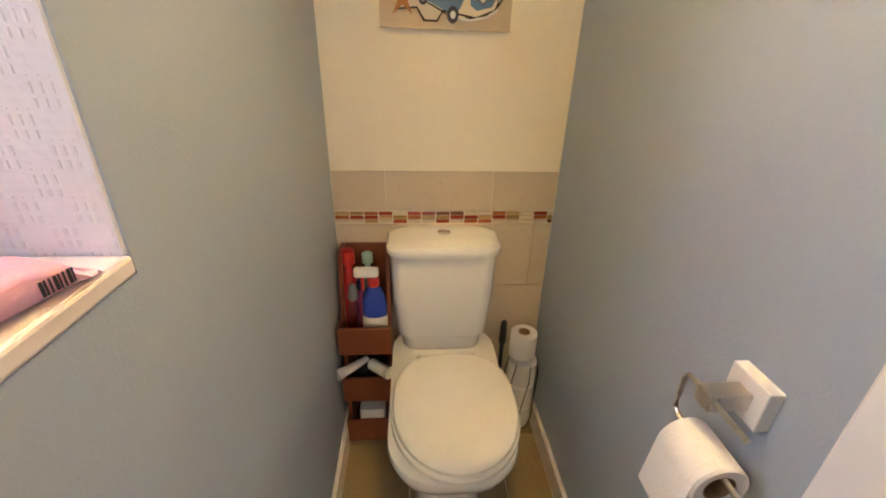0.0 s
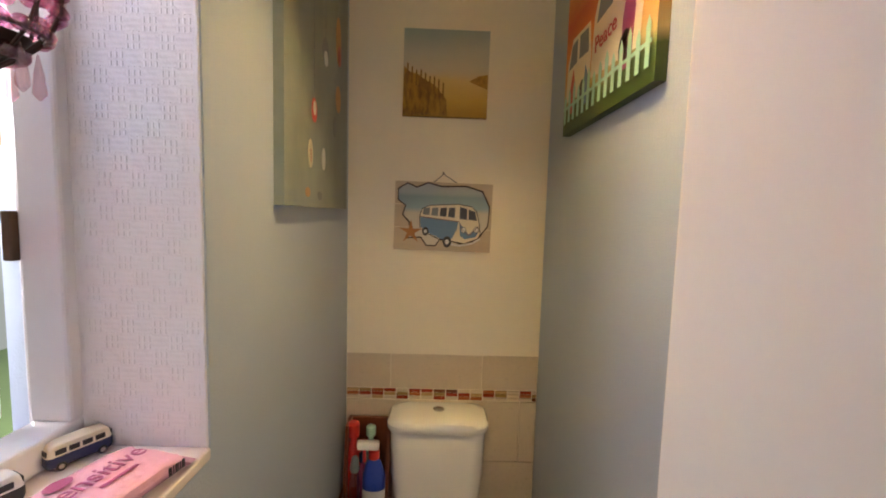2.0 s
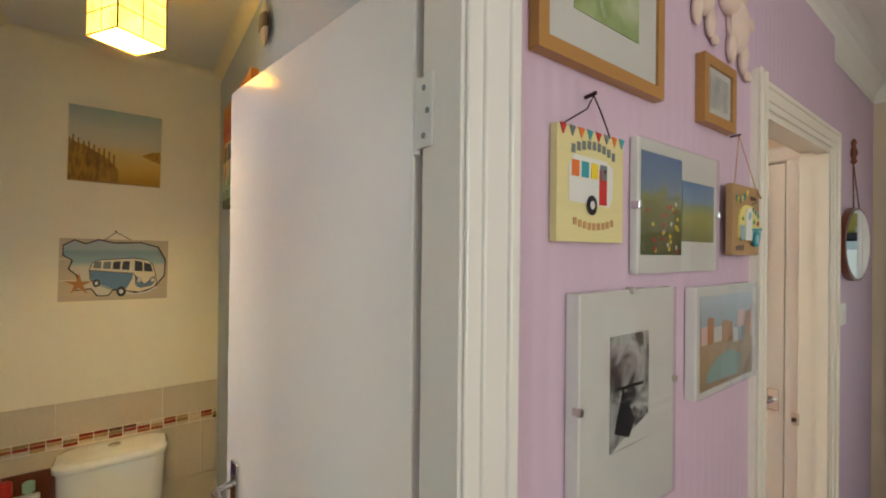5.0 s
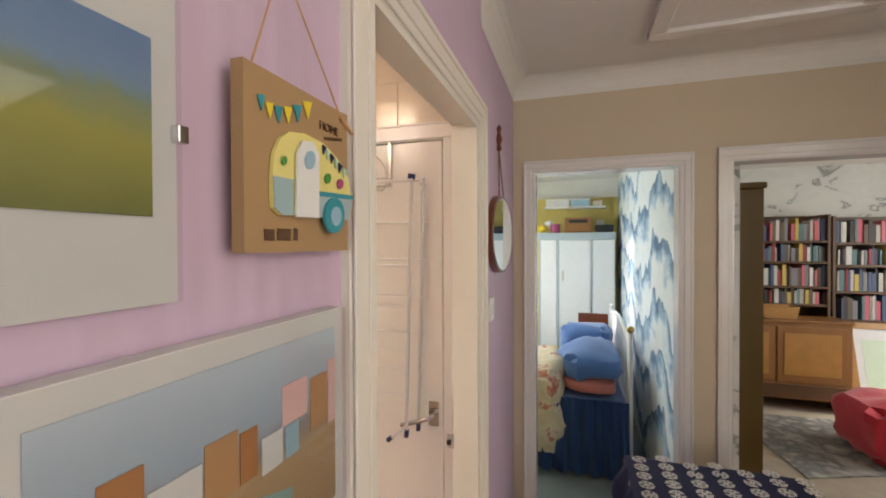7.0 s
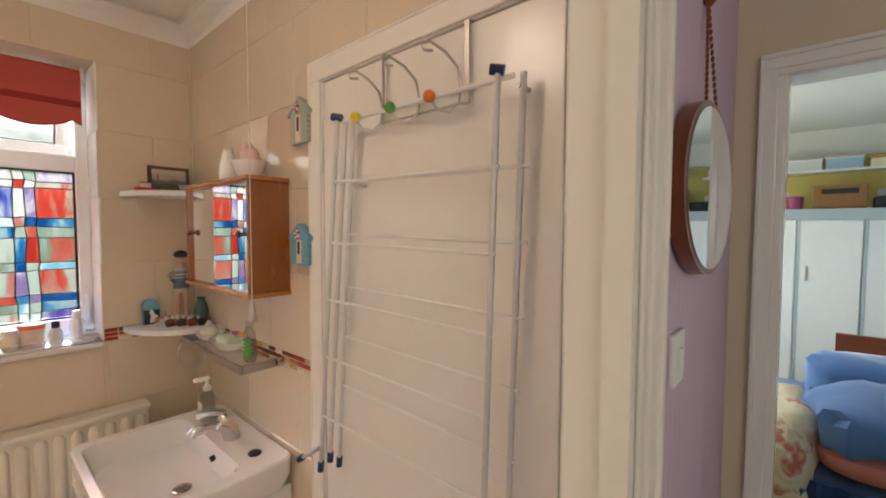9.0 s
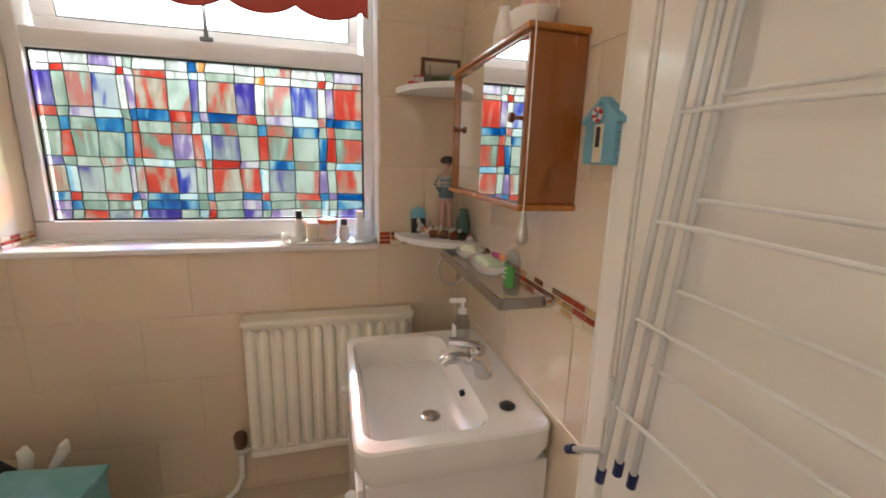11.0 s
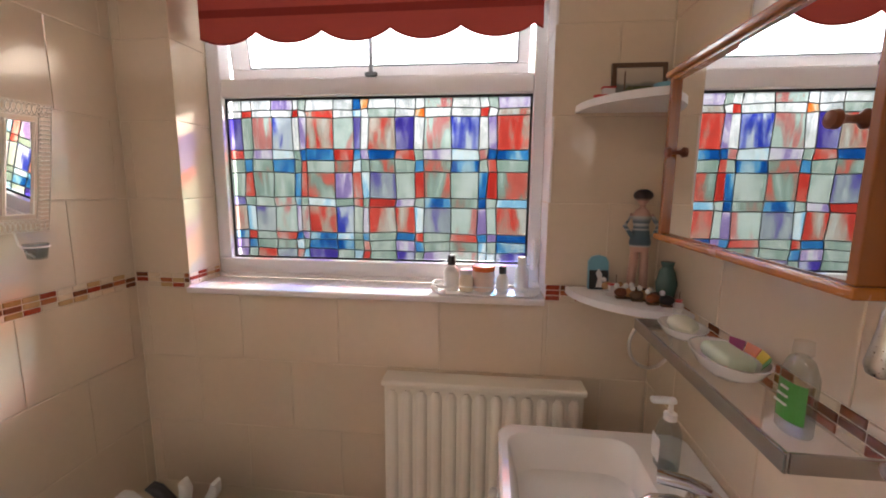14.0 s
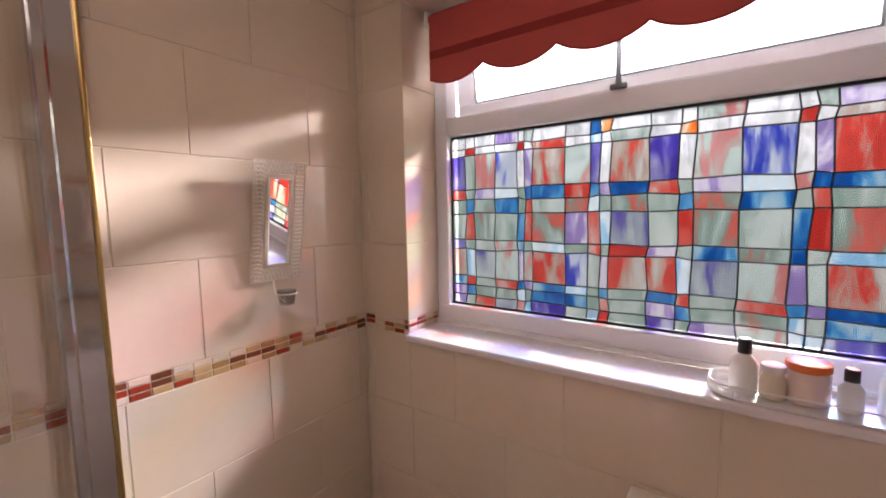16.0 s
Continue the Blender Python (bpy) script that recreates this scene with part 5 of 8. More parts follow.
single("brass_knob", ball((0.683, 0.792, 1.868), 0.0075, s=(1, 0.8, 1)), M["brass"], (0.683, 0.795, 1.868), "small brass knob on the white window reveal", "knob", smooth=True)
t = thing("hanging_charm", (0.565, 0.71, 1.94), "little dark bead charm hanging beside the window", "ornament")
part("ring", tube([(0.565 + 0.010 * math.cos(radians(a)), 0.712, 1.955 + 0.014 * math.sin(radians(a))) for a in range(0, 360, 30)], 0.003, 6, closed=True), M["brass"], t)
part("thread", tube([(0.565, 0.712, 1.969), (0.565, 0.712, WT - 0.004)], 0.0012, 5), M["iron"], t)


def bus(c, turn, low, high, label, s=1.0):
    t = thing("toy_bus", c, label, "toy van", "toy vans on the sill")
    X = Matrix.Translation(c) @ Matrix.Rotation(radians(turn), 4, "Z") @ Matrix.Diagonal((s, s, s, 1))
    lower = loft([[X @ v for v in rounded(0, 0, 0.0475 * k, 0.02 * k, 0.008, z, 4)] for z, k in ((0.007, 0.96), (0.012, 1.0), (0.024, 1.0), (0.0255, 0.985))])
    part("lower_body", lower, low, t, smooth=True)
    part("upper_body", loft([[X @ v for v in rounded(0, 0, a, b, 0.008, z, 4)] for z, a, b in ((0.0257, 0.0468, 0.0197), (0.039, 0.0435, 0.0180), (0.0435, 0.040, 0.0155), (0.0455, 0.033, 0.010))]), high, t, smooth=True)
    for k in range(4):
        for sd in (-1, 1):
            part("side_window", box((-0.036 + 0.0185 * k, sd * 0.0185 - 0.0012, 0.0285), (-0.036 + 0.0185 * k + 0.0145, sd * 0.0185 + 0.0010, 0.0372), 0, None, 2, X), M["black"], t)
    for sx in (-1, 1):
        part("windscreen", box((sx * 0.0455 - 0.0012, -0.014, 0.0285), (sx * 0.0455 + 0.0006, 0.014, 0.037), 0, None, 2, X), M["black"], t)
        for sd in (-1, 1):
            w = part("wheel", rod(X @ Vector((sx * 0.029, sd * 0.0165, 0.0075)), X @ Vector((sx * 0.029, sd * 0.0208, 0.0075)), 0.0075 * s, n=14), M["black"], t)
            part("hub_cap", rod(X @ Vector((sx * 0.029, sd * 0.0208, 0.0075)), X @ Vector((sx * 0.029, sd * 0.0215, 0.0075)), 0.004 * s, n=12), M["steel"], w)


bus((0.53, 0.762, WS), 62, M["navy"], M["cream"], "blue toy camper van with cream roof on the sill", 0.82)
bus((0.515, 0.64, WS), 66, M["black"], M["off_white"], "dark toy camper van with white roof on the sill", 0.9)
bus((0.60, 0.545, WS), 66, M["yellow"], M["cream"], "small yellow toy van on the sill", 0.5)

t = thing("wet_wipes_packet", (0.655, 0.675, WS), "pink packet of wet wipes lying on the sill", "wipes packet")
WM = Matrix.Translation((0.634, 0.676, WS)) @ Matrix.Rotation(radians(78), 4, "Z") @ Matrix.Diagonal((0.87, 1, 1, 1))
rings = []
for x, hh, hw2 in ((-0.112, 0.002, 0.046), (-0.098, 0.006, 0.049), (-0.085, 0.022, 0.050), (-0.05, 0.030, 0.050), (0.05, 0.030, 0.050), (0.085, 0.022, 0.050), (0.098, 0.006, 0.049), (0.112, 0.002, 0.046)):
    ringp = []
    for k in range(20):
        a = 2 * math.pi * k / 20
        c, s = math.cos(a), math.sin(a)
        ringp.append(WM @ Vector((x + 0.003 * math.sin(9 * k), hw2 * math.copysign(abs(c) ** 0.45, c), 0.001 + hh * 0.5 * (1 + math.copysign(abs(s) ** 0.5, s)) + 0.001 * math.sin(5 * k + 40 * x))))
    rings.append(ringp)
part("packet", loft(rings), M["pink"], t, smooth=True)
part("print_patch", slab(oval(-0.03, 0.030, 0.018, 0.010, 16), 0.0006, WM @ Matrix.Translation((0, 0, 0.0334))), M["dark_pink"], t)
letters("sensitive", 0.040, WM @ Matrix.Translation((0.0, 0.004, 0.0336)), M["dark_pink"], t, 0.0003)
part("print_bar", slab(rect(-0.02, -0.024, 0.035, -0.019), 0.0006, WM @ Matrix.Translation((0, 0, 0.0334))), M["dark_pink"], t)
for k in range(8):
    part("print_bar", slab(rect(0.004 * k, 0, 0.004 * k + (0.0015 if k % 3 else 0.0028), 0.012), 0.0006, WM @ Matrix.Translation((0.055, -0.0512, 0.008)) @ Matrix.Rotation(radians(90), 4, "X")), M["black"], t)

# the door, standing open into the room
D = Matrix.Translation((1.420, -0.003, 0)) @ Matrix.Rotation(radians(9.4), 4, "Z")
t = thing("door_toilet", (1.420, -0.018, 0), "plain white gloss flush door standing open", "door", kind="structure")
leaf = part("door_leaf", box((0.002, -0.013, 0.006), (0.037, 0.672, 1.995), 0.0025, None, 2, D), M["gloss_white"], t)
h = part("door_handle", box((-0.006, 0.585, 0.96), (0.002, 0.625, 1.11), 0.003, None, 2, D), M["chrome"], t, "chrome lever handle on a back plate")
part("lever", tube([D @ Vector(p) for p in ((-0.004, 0.605, 1.06), (-0.04, 0.605, 1.06), (-0.048, 0.598, 1.06), (-0.05, 0.56, 1.057), (-0.05, 0.50, 1.055))], 0.008, 10), M["chrome"], h, smooth=True)
for z in (0.25, 1.74):
    hg = part("door_hinge", rod((1.4265, -0.021, z - 0.005), (1.4265, -0.021, z + 0.095), 0.006, n=12), M["off_white"], t, "painted butt hinge")
    part("hinge_leaf", box((1.4205, -0.062, z), (1.4245, -0.024, z + 0.09), 0.001), M["off_white"], hg)
    for k in range(3):
        part("screw", rod((1.4190, -0.045 - 0.008 * (k % 2), z + 0.015 + 0.03 * k), (1.4208, -0.045 - 0.008 * (k % 2), z + 0.015 + 0.03 * k), 0.004, n=8), M["slate"], hg)

# ---- hall ----
HY = -0.115


def hang(u0, u1, z0, z1, front=-0.130, turn=0.0):
    return on_wall("-y", front, u0, z0, turn), u1 - u0, z1 - z0


def framed(name, u0, u1, z0, z1, label, wood, art, fw, mount, group="pictures on the mauve wall", front=-0.133, glazed=True):
    m, w, h = hang(u0, u1, z0, z1, front)
    t = thing(name, ((u0 + u1) / 2, HY, z0), label, "picture", group)
    d = HY - front - 0.001
    if fw:
        for k, pts in enumerate((((0, 0), (w, 0), (w - fw, fw), (fw, fw)), ((0, h), (w, h), (w - fw, h - fw), (fw, h - fw)), ((0, 0), (0, h), (fw, h - fw), (fw, fw)), ((w, 0), (w, h), (w - fw, h - fw), (w - fw, fw)))):
            part("frame_side", slab(pts if k in (0, 3) else pts[::-1], d, m), wood, t)
    part("mount", slab(rect(fw, fw, w - fw, h - fw), d - 0.006, m @ Matrix.Translation((0, 0, -0.005))), M["off_white"], t)
    a = part("print", slab(rect(*mount), 0.001, m @ Matrix.Translation((0, 0, -0.0035))), art, t)
    if glazed:
        part("glass", slab(rect(fw, fw, w - fw, h - fw), 0.001, m @ Matrix.Translation((0, 0, -0.001 if fw else 0.0))), M["film"], t)
    return t, m


framed("framed_watercolour", 1.532, 1.848, 1.868, 2.285, "oak-framed green countryside watercolour hung high on mauve wall", M["oak"], mottled("green_watercolour", 14.0, ((0.35, (0.62, 0.66, 0.48)), (0.5, (0.42, 0.50, 0.22)), (0.62, (0.24, 0.34, 0.10)), (0.7, (0.66, 0.68, 0.60))), 0.6), 0.02, (0.075, 0.075, 0.24, 0.34))
framed("small_framed_print", 2.005, 2.16, 1.866, 2.0, "small honey-oak framed print on mauve wall", M["oak"], mottled("pale_print", 22.0, ((0.35, (0.66, 0.62, 0.58)), (0.5, (0.55, 0.52, 0.52)), (0.65, (0.38, 0.42, 0.42))), 0.6), 0.02, (0.035, 0.035, 0.12, 0.10))
t, m = framed("poppy_field_print", 1.772, 2.075, 1.577, 1.797, "clip-framed print of wild flowers under blue sky", M["steel"], ramped("flowers_sky", "Z", 1.60, 1.78, ((0.0, (0.09, 0.11, 0.04)), (0.30, (0.16, 0.16, 0.06)), (0.55, (0.26, 0.26, 0.10)), (0.66, (0.20, 0.28, 0.42)), (1.0, (0.12, 0.20, 0.40))), 0.5, 0.55, 26.0), 0.0, (0.012, 0.03, 0.15, 0.20))
part("print", slab(rect(0.152, 0.055, 0.285, 0.165), 0.001, m @ Matrix.Translation((0, 0, -0.003))), ramped("field_sky", "Z", 1.63, 1.745, ((0.0, (0.16, 0.17, 0.05)), (0.40, (0.36, 0.34, 0.08)), (0.58, (0.24, 0.30, 0.20)), (0.66, (0.20, 0.30, 0.46)), (1.0, (0.14, 0.24, 0.45))), 0.5, 0.35, 26.0), t)
rnd = random.Random(3)
for k in range(26):
    u, v = rnd.uniform(0.018, 0.145), rnd.uniform(0.035, 0.12)
    part("flower", slab(oval(u, v, 0.004, 0.004, 7), 0.0006, m @ Matrix.Translation((0, 0, -0.0026))), M[rnd.choice(("yellow", "off_white", "yellow", "red"))], t)
for u, v in ((0.0, 0.11), (0.303, 0.11)):
    part("clip", box(m @ Vector((u - 0.004, v - 0.006, -0.012)), m @ Vector((u + 0.004, v + 0.006, 0.002)), 0.001), M["chrome"], t)

t, m = framed("boat_photograph", 1.612, 1.878, 1.205, 1.553, "clip-framed black and white boat photograph with wide mount", M["steel"], mottled("grey_photo", 16.0, ((0.36, (0.05, 0.05, 0.05)), (0.47, (0.30, 0.30, 0.30)), (0.56, (0.48, 0.48, 0.48)), (0.64, (0.10, 0.10, 0.10))), 0.5, None, 0.6), 0.0, (0.075, 0.112, 0.182, 0.282), front=-0.142)
part("dark_hull", slab([(0.085, 0.14), (0.125, 0.125), (0.14, 0.15), (0.108, 0.205)], 0.0006, m @ Matrix.Translation((0, 0, -0.0028))), M["black"], t)
part("mast", slab(rect(0.086, 0.20, 0.165, 0.205), 0.0006, m @ Matrix.Translation((0, 0, -0.0028))), M["black"], t)
# white diagonal: the glass's reflection drawn as a pale shape
part("pale_sand", slab([(0.078, 0.114), (0.18, 0.114), (0.18, 0.15), (0.12, 0.13)], 0.0006, m @ Matrix.Translation((0, 0, -0.0030))), M["off_white"], t)
for u, v in ((0.0, 0.19), (0.266, 0.19), (0.13, 0.348)):
    part("clip", box(m @ Vector((u - 0.004, v - 0.005, -0.012)), m @ Vector((u + 0.004, v + 0.005, 0.002)), 0.001), M["steel"], t)

t, m = framed("harbour_print", 1.967, 2.268, 1.335, 1.546, "clip-framed print of a small boat on a beach by the harbour", M["steel"], ramped("harbour", "Z", 1.345, 1.525, ((0.0, (0.36, 0.24, 0.13)), (0.45, (0.46, 0.32, 0.18)), (0.56, (0.30, 0.26, 0.24)), (0.68, (0.36, 0.44, 0.54)), (1.0, (0.52, 0.60, 0.70))), 0.5, 0.2, 18.0), 0.0, (0.022, 0.012, 0.284, 0.192), front=-0.139)
part("boat_hull", slab([(0.045, 0.025), (0.20, 0.022), (0.215, 0.06), (0.16, 0.078), (0.10, 0.07), (0.05, 0.045)], 0.0006, m @ Matrix.Translation((0, 0, -0.0028))), plain("grey_teal_boat", (0.26, 0.40, 0.38), 0.5), t)
for a, c in (((0.12, 0.095, 0.15, 0.14), "tan"), ((0.152, 0.095, 0.17, 0.135), "starfish"), ((0.20, 0.12, 0.235, 0.155), "pale_pink"), ((0.24, 0.10, 0.268, 0.15), "tan"), ((0.175, 0.09, 0.2, 0.12), "off_white"), ((0.022, 0.10, 0.05, 0.135), "pale_pink"), ((0.052, 0.098, 0.078, 0.15), "starfish"), ((0.08, 0.10, 0.118, 0.13), "off_white"), ((0.204, 0.09, 0.222, 0.118), "sky_blue"), ((0.270, 0.095, 0.283, 0.16), "pale_pink")):
    part("beach_house", slab(rect(*a), 0.0006, m @ Matrix.Translation((0, 0, -0.0026))), M[c], t)

# camping sign
t = thing("camping_sign", (1.653, HY, 1.625), "pale yellow wooden sign with a striped caravan and bunting", "sign", "pictures on the mauve wall")
m, w, h = hang(1.575, 1.732, 1.625, 1.782, -0.128)
part("board", slab(rect(0, 0, w, h), 0.011, m), mat("pale_yellow_boards", (0.70, 0.62, 0.32), 0.6, var=0.12, vs=30.0, stretch=(0.1, 1, 1), bump=0.1), t)
lay = lambda k: m @ Matrix.Translation((0, 0, 0.0009 * k))
part("caravan_body", slab([(0.025, 0.055), (0.12, 0.052), (0.128, 0.065), (0.128, 0.11), (0.11, 0.118), (0.035, 0.12), (0.025, 0.105)], 0.0007, lay(1)), M["off_white"], t)
part("caravan_door", slab(rect(0.094, 0.054, 0.112, 0.105), 0.0007, lay(2)), M["red"], t)
for k, c in enumerate(("orange", "teal", "yellow", "slate")):
    part("caravan_window", slab(rect(0.03 + 0.022 * k, 0.09, 0.046 + 0.022 * k, 0.112), 0.0007, lay(2)), M[c], t)
part("wheel", slab(oval(0.075, 0.052, 0.012, 0.014, 18), 0.0007, lay(3)), M["black"], t)
part("wheel_hub", slab(oval(0.075, 0.052, 0.005, 0.006, 12), 0.0007, lay(4)), M["off_white"], t)
for k in range(9):
    u, v = 0.03 + 0.012 * k, 0.137 - 0.0006 * (k - 4) ** 2
    part("painted_letter", slab(rect(u, v - 0.006, u + 0.008, v + 0.006), 0.0006, lay(1)), M["slate"], t)
    u, v = 0.035 + 0.011 * k, 0.022 + 0.0004 * (k - 4) ** 2
    part("painted_letter", slab(rect(u, v - 0.005, u + 0.0075, v + 0.005), 0.0006, lay(1)), M["tan"], t)
for k in range(8):
    part("bunting_flag", slab([(0.004 + 0.02 * k, 0.158), (0.018 + 0.02 * k, 0.157), (0.011 + 0.02 * k, 0.143)], 0.0008, lay(2)), M[("red", "slate", "orange", "teal")[k % 4]], t)
part("hanging_string", tube([m @ Vector((0.008, 0.155, 0.001)), m @ Vector((0.06, 0.185, 0.003)), m @ Vector((0.077, 0.208, 0.002)), m @ Vector((0.095, 0.185, 0.003)), m @ Vector((0.12, 0.155, 0.001))], 0.0012, 5), M["iron"], t)
part("nail", rod(m @ Vector((0.077, 0.209, -0.012)), m @ Vector((0.077, 0.211, 0.006)), 0.003), M["iron"], t)

# caravan plaque
t = thing("caravan_plaque", (2.185, HY, 1.608), "brown board plaque with a raised yellow wooden caravan and bunting", "plaque", "pictures on the mauve wall")
m, w, h = hang(2.121, 2.272, 1.608, 1.757, -0.140)
part("board", slab(rect(0, 0, w, h), 0.012, m), M["board"], t)
def cv(pts):
    """From the plaque's drawing to the board: the drawing is foreshortened along the board."""
    got = []
    for x, y in pts:
        k = 1.0 - 0.00099904 * x - 0.0000164723 * y
        got.append(((0.000172873 * x - 0.00000421306 * y + 0.00968067) / k - 0.023, (0.109795 - 0.00000711948 * x - 0.00023871 * y) / k))
    return got


lay = lambda k: m @ Matrix.Translation((0, 0, 0.0012 * k))
part("caravan_body", slab(cv(((180, 240), (190, 175), (215, 140), (250, 127), (310, 140), (380, 175), (430, 220), (465, 270), (474, 320), (465, 360), (220, 352), (186, 330))), 0.004, lay(4)), M["van_yellow"], t)
part("caravan_skirt", slab(cv(((180, 240), (262, 258), (262, 352), (220, 352), (186, 330))), 0.001, lay(5)), plain("patterned_skirt", (0.35, 0.48, 0.50), 0.6), t)
part("caravan_skirt", slab(cv(((352, 300), (474, 318), (465, 372), (352, 362))), 0.001, lay(5)), plain("patterned_skirt_two", (0.40, 0.48, 0.50), 0.6), t)
part("caravan_trim", slab(cv(((360, 296), (474, 314), (474, 324), (360, 308))), 0.001, lay(6)), M["teal"], t)
part("caravan_door", slab(cv(((266, 358), (270, 190), (290, 158), (330, 165), (354, 200), (354, 364))), 0.002, lay(7)), M["white"], t)
part("caravan_window", slab(cv([(316 + 20 * math.cos(a), 212 + 24 * math.sin(a)) for a in [2 * math.pi * i / 18 for i in range(18)]][::-1]), 0.001, lay(8)), M["sky_blue"], t)
part("wheel", slab(cv([(406 + 34 * math.cos(a), 360 + 44 * math.sin(a)) for a in [2 * math.pi * i / 22 for i in range(22)]][::-1]), 0.003, lay(8)), M["teal"], t)
part("wheel_hub", slab(cv([(408 + 18 * math.cos(a), 362 + 24 * math.sin(a)) for a in [2 * math.pi * i / 18 for i in range(18)]][::-1]), 0.001, lay(9)), M["sky_blue"], t)
for k in range(6):
    x, y = 372 + 14 * k, 178 + 13 * k
    part("painted_flag", slab(cv(((x, y), (x + 13, y + 10), (x + 2, y + 26))), 0.001, lay(6)), M["navy" if k % 2 == 0 else "mint"], t)
for x, y in ((222, 215), (390, 278), (433, 295)):
    part("painted_flower", slab(cv([(x + 11 * math.cos(a), y - 12 + 13 * math.sin(a)) for a in [2 * math.pi * i / 10 for i in range(10)]][::-1]), 0.001, lay(6)), M["dark_pink" if x > 400 else "green"], t)
for k in range(6):
    x, y = 140 + 38 * k, (12, 42, 60, 68, 70, 68)[k]
    part("bunting_flag", slab(cv(((x - 16, y - 14), (x + 18, y - 4), (x + 4, y + 38))), 0.001, lay(2)), M[("teal", "yellow")[k % 2]], t)
letters("HOME", 0.012, lay(1) @ Matrix.Translation((0.114, 0.124, 0)), M["dark_oak"], t)
part("painted_letter", slab(cv(((395, 160), (455, 172), (455, 180), (395, 168))), 0.0006, lay(1)), M["dark_oak"], t)
for x0, x1 in ((162, 205), (218, 270), (284, 298)):
    part("painted_letter", slab(cv(((x0, 388), (x1, 390), (x1, 422), (x0, 420))), 0.0006, lay(1)), M["dark_oak"], t)
part("hanging_string", tube([m @ Vector((0.008, 0.149, 0.001)), m @ Vector((0.055, 0.258, -0.008)), m @ Vector((0.145, 0.132, 0.001))], 0.001, 5), M["tan"], t)
part("hanging_stick", rod(m @ Vector((0.134, 0.142, 0.002)), m @ Vector((0.158, 0.130, 0.002)), 0.002), M["tan"], t)
part("nail", rod(m @ Vector((0.055, 0.258, -0.024)), m @ Vector((0.055, 0.259, -0.004)), 0.002), M["iron"], t)


def cherub(x, z, s, name, label):
    bm = bmesh.new()
    y = HY
    for cx, cz, r, sx, sz in ((0, 0, 0.045, 1.0, 1.3), (0.005, 0.065, 0.03, 1, 1), (-0.045, 0.03, 0.035, 1.1, 0.6), (0.05, 0.02, 0.03, 1.1, 0.6), (-0.03, -0.055, 0.022, 0.8, 1.6), (0.035, -0.06, 0.022, 0.8, 1.7), (0.06, -0.095, 0.015, 1.2, 0.8)):
        ball((x + cx * s, y - 0.008, z + cz * s), r * s, bm, (sx, 0.45, sz), 14)
    single(name, bm, mat("pale_plaster" + name, (0.72, 0.56, 0.50), 0.7, var=0.15, vs=25.0, bump=0.2), (x, y, z), label, "ornament", "plaster plaques", smooth=True)


cherub(2.02, 2.13, 0.9, "plaster_ornament", "pinkish plaster cherub plaque hung high on wall")
cherub(2.19, 2.11, 1.0, "plaster_ornament", "larger pinkish plaster cherub plaque on wall")

# mirror on a chain past the bathroom door
t = thing("oval_mirror", (3.50, -0.085, 1.5), "oval wall mirror with dark wooden rim hanging on a chain", "mirror")
m = on_wall("-y", -0.112, 3.50, 1.653)
part("rim", slab(oval(0, 0, 0.235, 0.150, 40), 0.022, m), M["mahogany"], t, smooth=True)
part("mirror_glass", slab(oval(0, 0, 0.222, 0.140, 40), 0.0015, m @ Matrix.Translation((0, 0, 0.002))), M["mirror"], t)
for s in (-1, 1):
    bm = bmesh.new()
    for k in range(18):
        ball(Vector((3.50 + 0.05 * s, -0.105, 1.805)).lerp(Vector((3.515, -0.092, 2.0)), k / 17), 0.004, bm, (0.8, 0.8, 1.5), 6)
    part("chain", bm, M["mahogany"], t)
bm = lathe([(0.004, 1.985), (0.012, 1.995), (0.007, 2.01), (0.014, 2.03), (0.010, 2.045), (0.006, 2.06), (0.011, 2.075), (0.003, 2.09)], (3.515, -0.094, 0), 12)
part("hook", bm, M["mahogany"], t, "carved dark wooden hook", smooth=True)
t = thing("light_switch", (3.36, -0.085, 1.34), "white plastic light switch on the mauve wall", "switch")
part("plate", box((3.33, -0.094, 1.335), (3.40, -0.085, 1.42), 0.003), M["white"], t)
part("rocker", box((3.355, -0.099, 1.36), (3.375, -0.093, 1.395), 0.002), M["white"], t)
# strike plate and bolt of the bathroom doorway
t = thing("strike_plate", (3.103, 0.0, 0.96), "small brass strike plate in the door frame", "door hardware")
part("plate", box((3.1045, -0.020, 0.975), (3.1085, 0.003, 1.02), 0.001), M["steel"], t)
part("bolt", box((3.092, -0.012, 0.99), (3.106, 0.0, 1.003), 0.001), M["iron"], t)

# cloth-covered table in the hall
t = thing("covered_table", (3.4, -0.80, 0), "small table under a navy cloth with white snowflakes", "table")
bm = bmesh.new()
nu, nv = 24, 24
x0, x1, y0, y1, zt = 3.2, 3.6, -1.12, -0.56, 0.80
top = {}
def drape(u, v):
    x, y = x0 + (x1 - x0) * min(max(u, 0), 1), y0 + (y1 - y0) * min(max(v, 0), 1)
    over = max(-u, u - 1, 0) * 0.9 + max(-v, v - 1, 0) * 0.9
    out = 0.02 + 0.02 * math.sin(18 * (u + v))
    if over > 0:
        x += (out if u > 1 else -out if u < 0 else 0)
        y += (out if v > 1 else -out if v < 0 else 0)
    return Vector((x, y, zt - over + 0.004 * math.sin(9 * u) * math.sin(7 * v)))
grid = [[bm.verts.new(drape(-0.45 + 1.9 * i / nu, -0.35 + 1.7 * j / nv)) for j in range(nv + 1)] for i in range(nu + 1)]
for i in range(nu):
    for j in range(nv):
        bm.faces.new((grid[i][j], grid[i + 1][j], grid[i + 1][j + 1], grid[i][j + 1]))
cloth = part("tablecloth", bm, M["snow_cloth"], t, "navy cloth printed with white snowflakes", smooth=True)
rnd = random.Random(8)
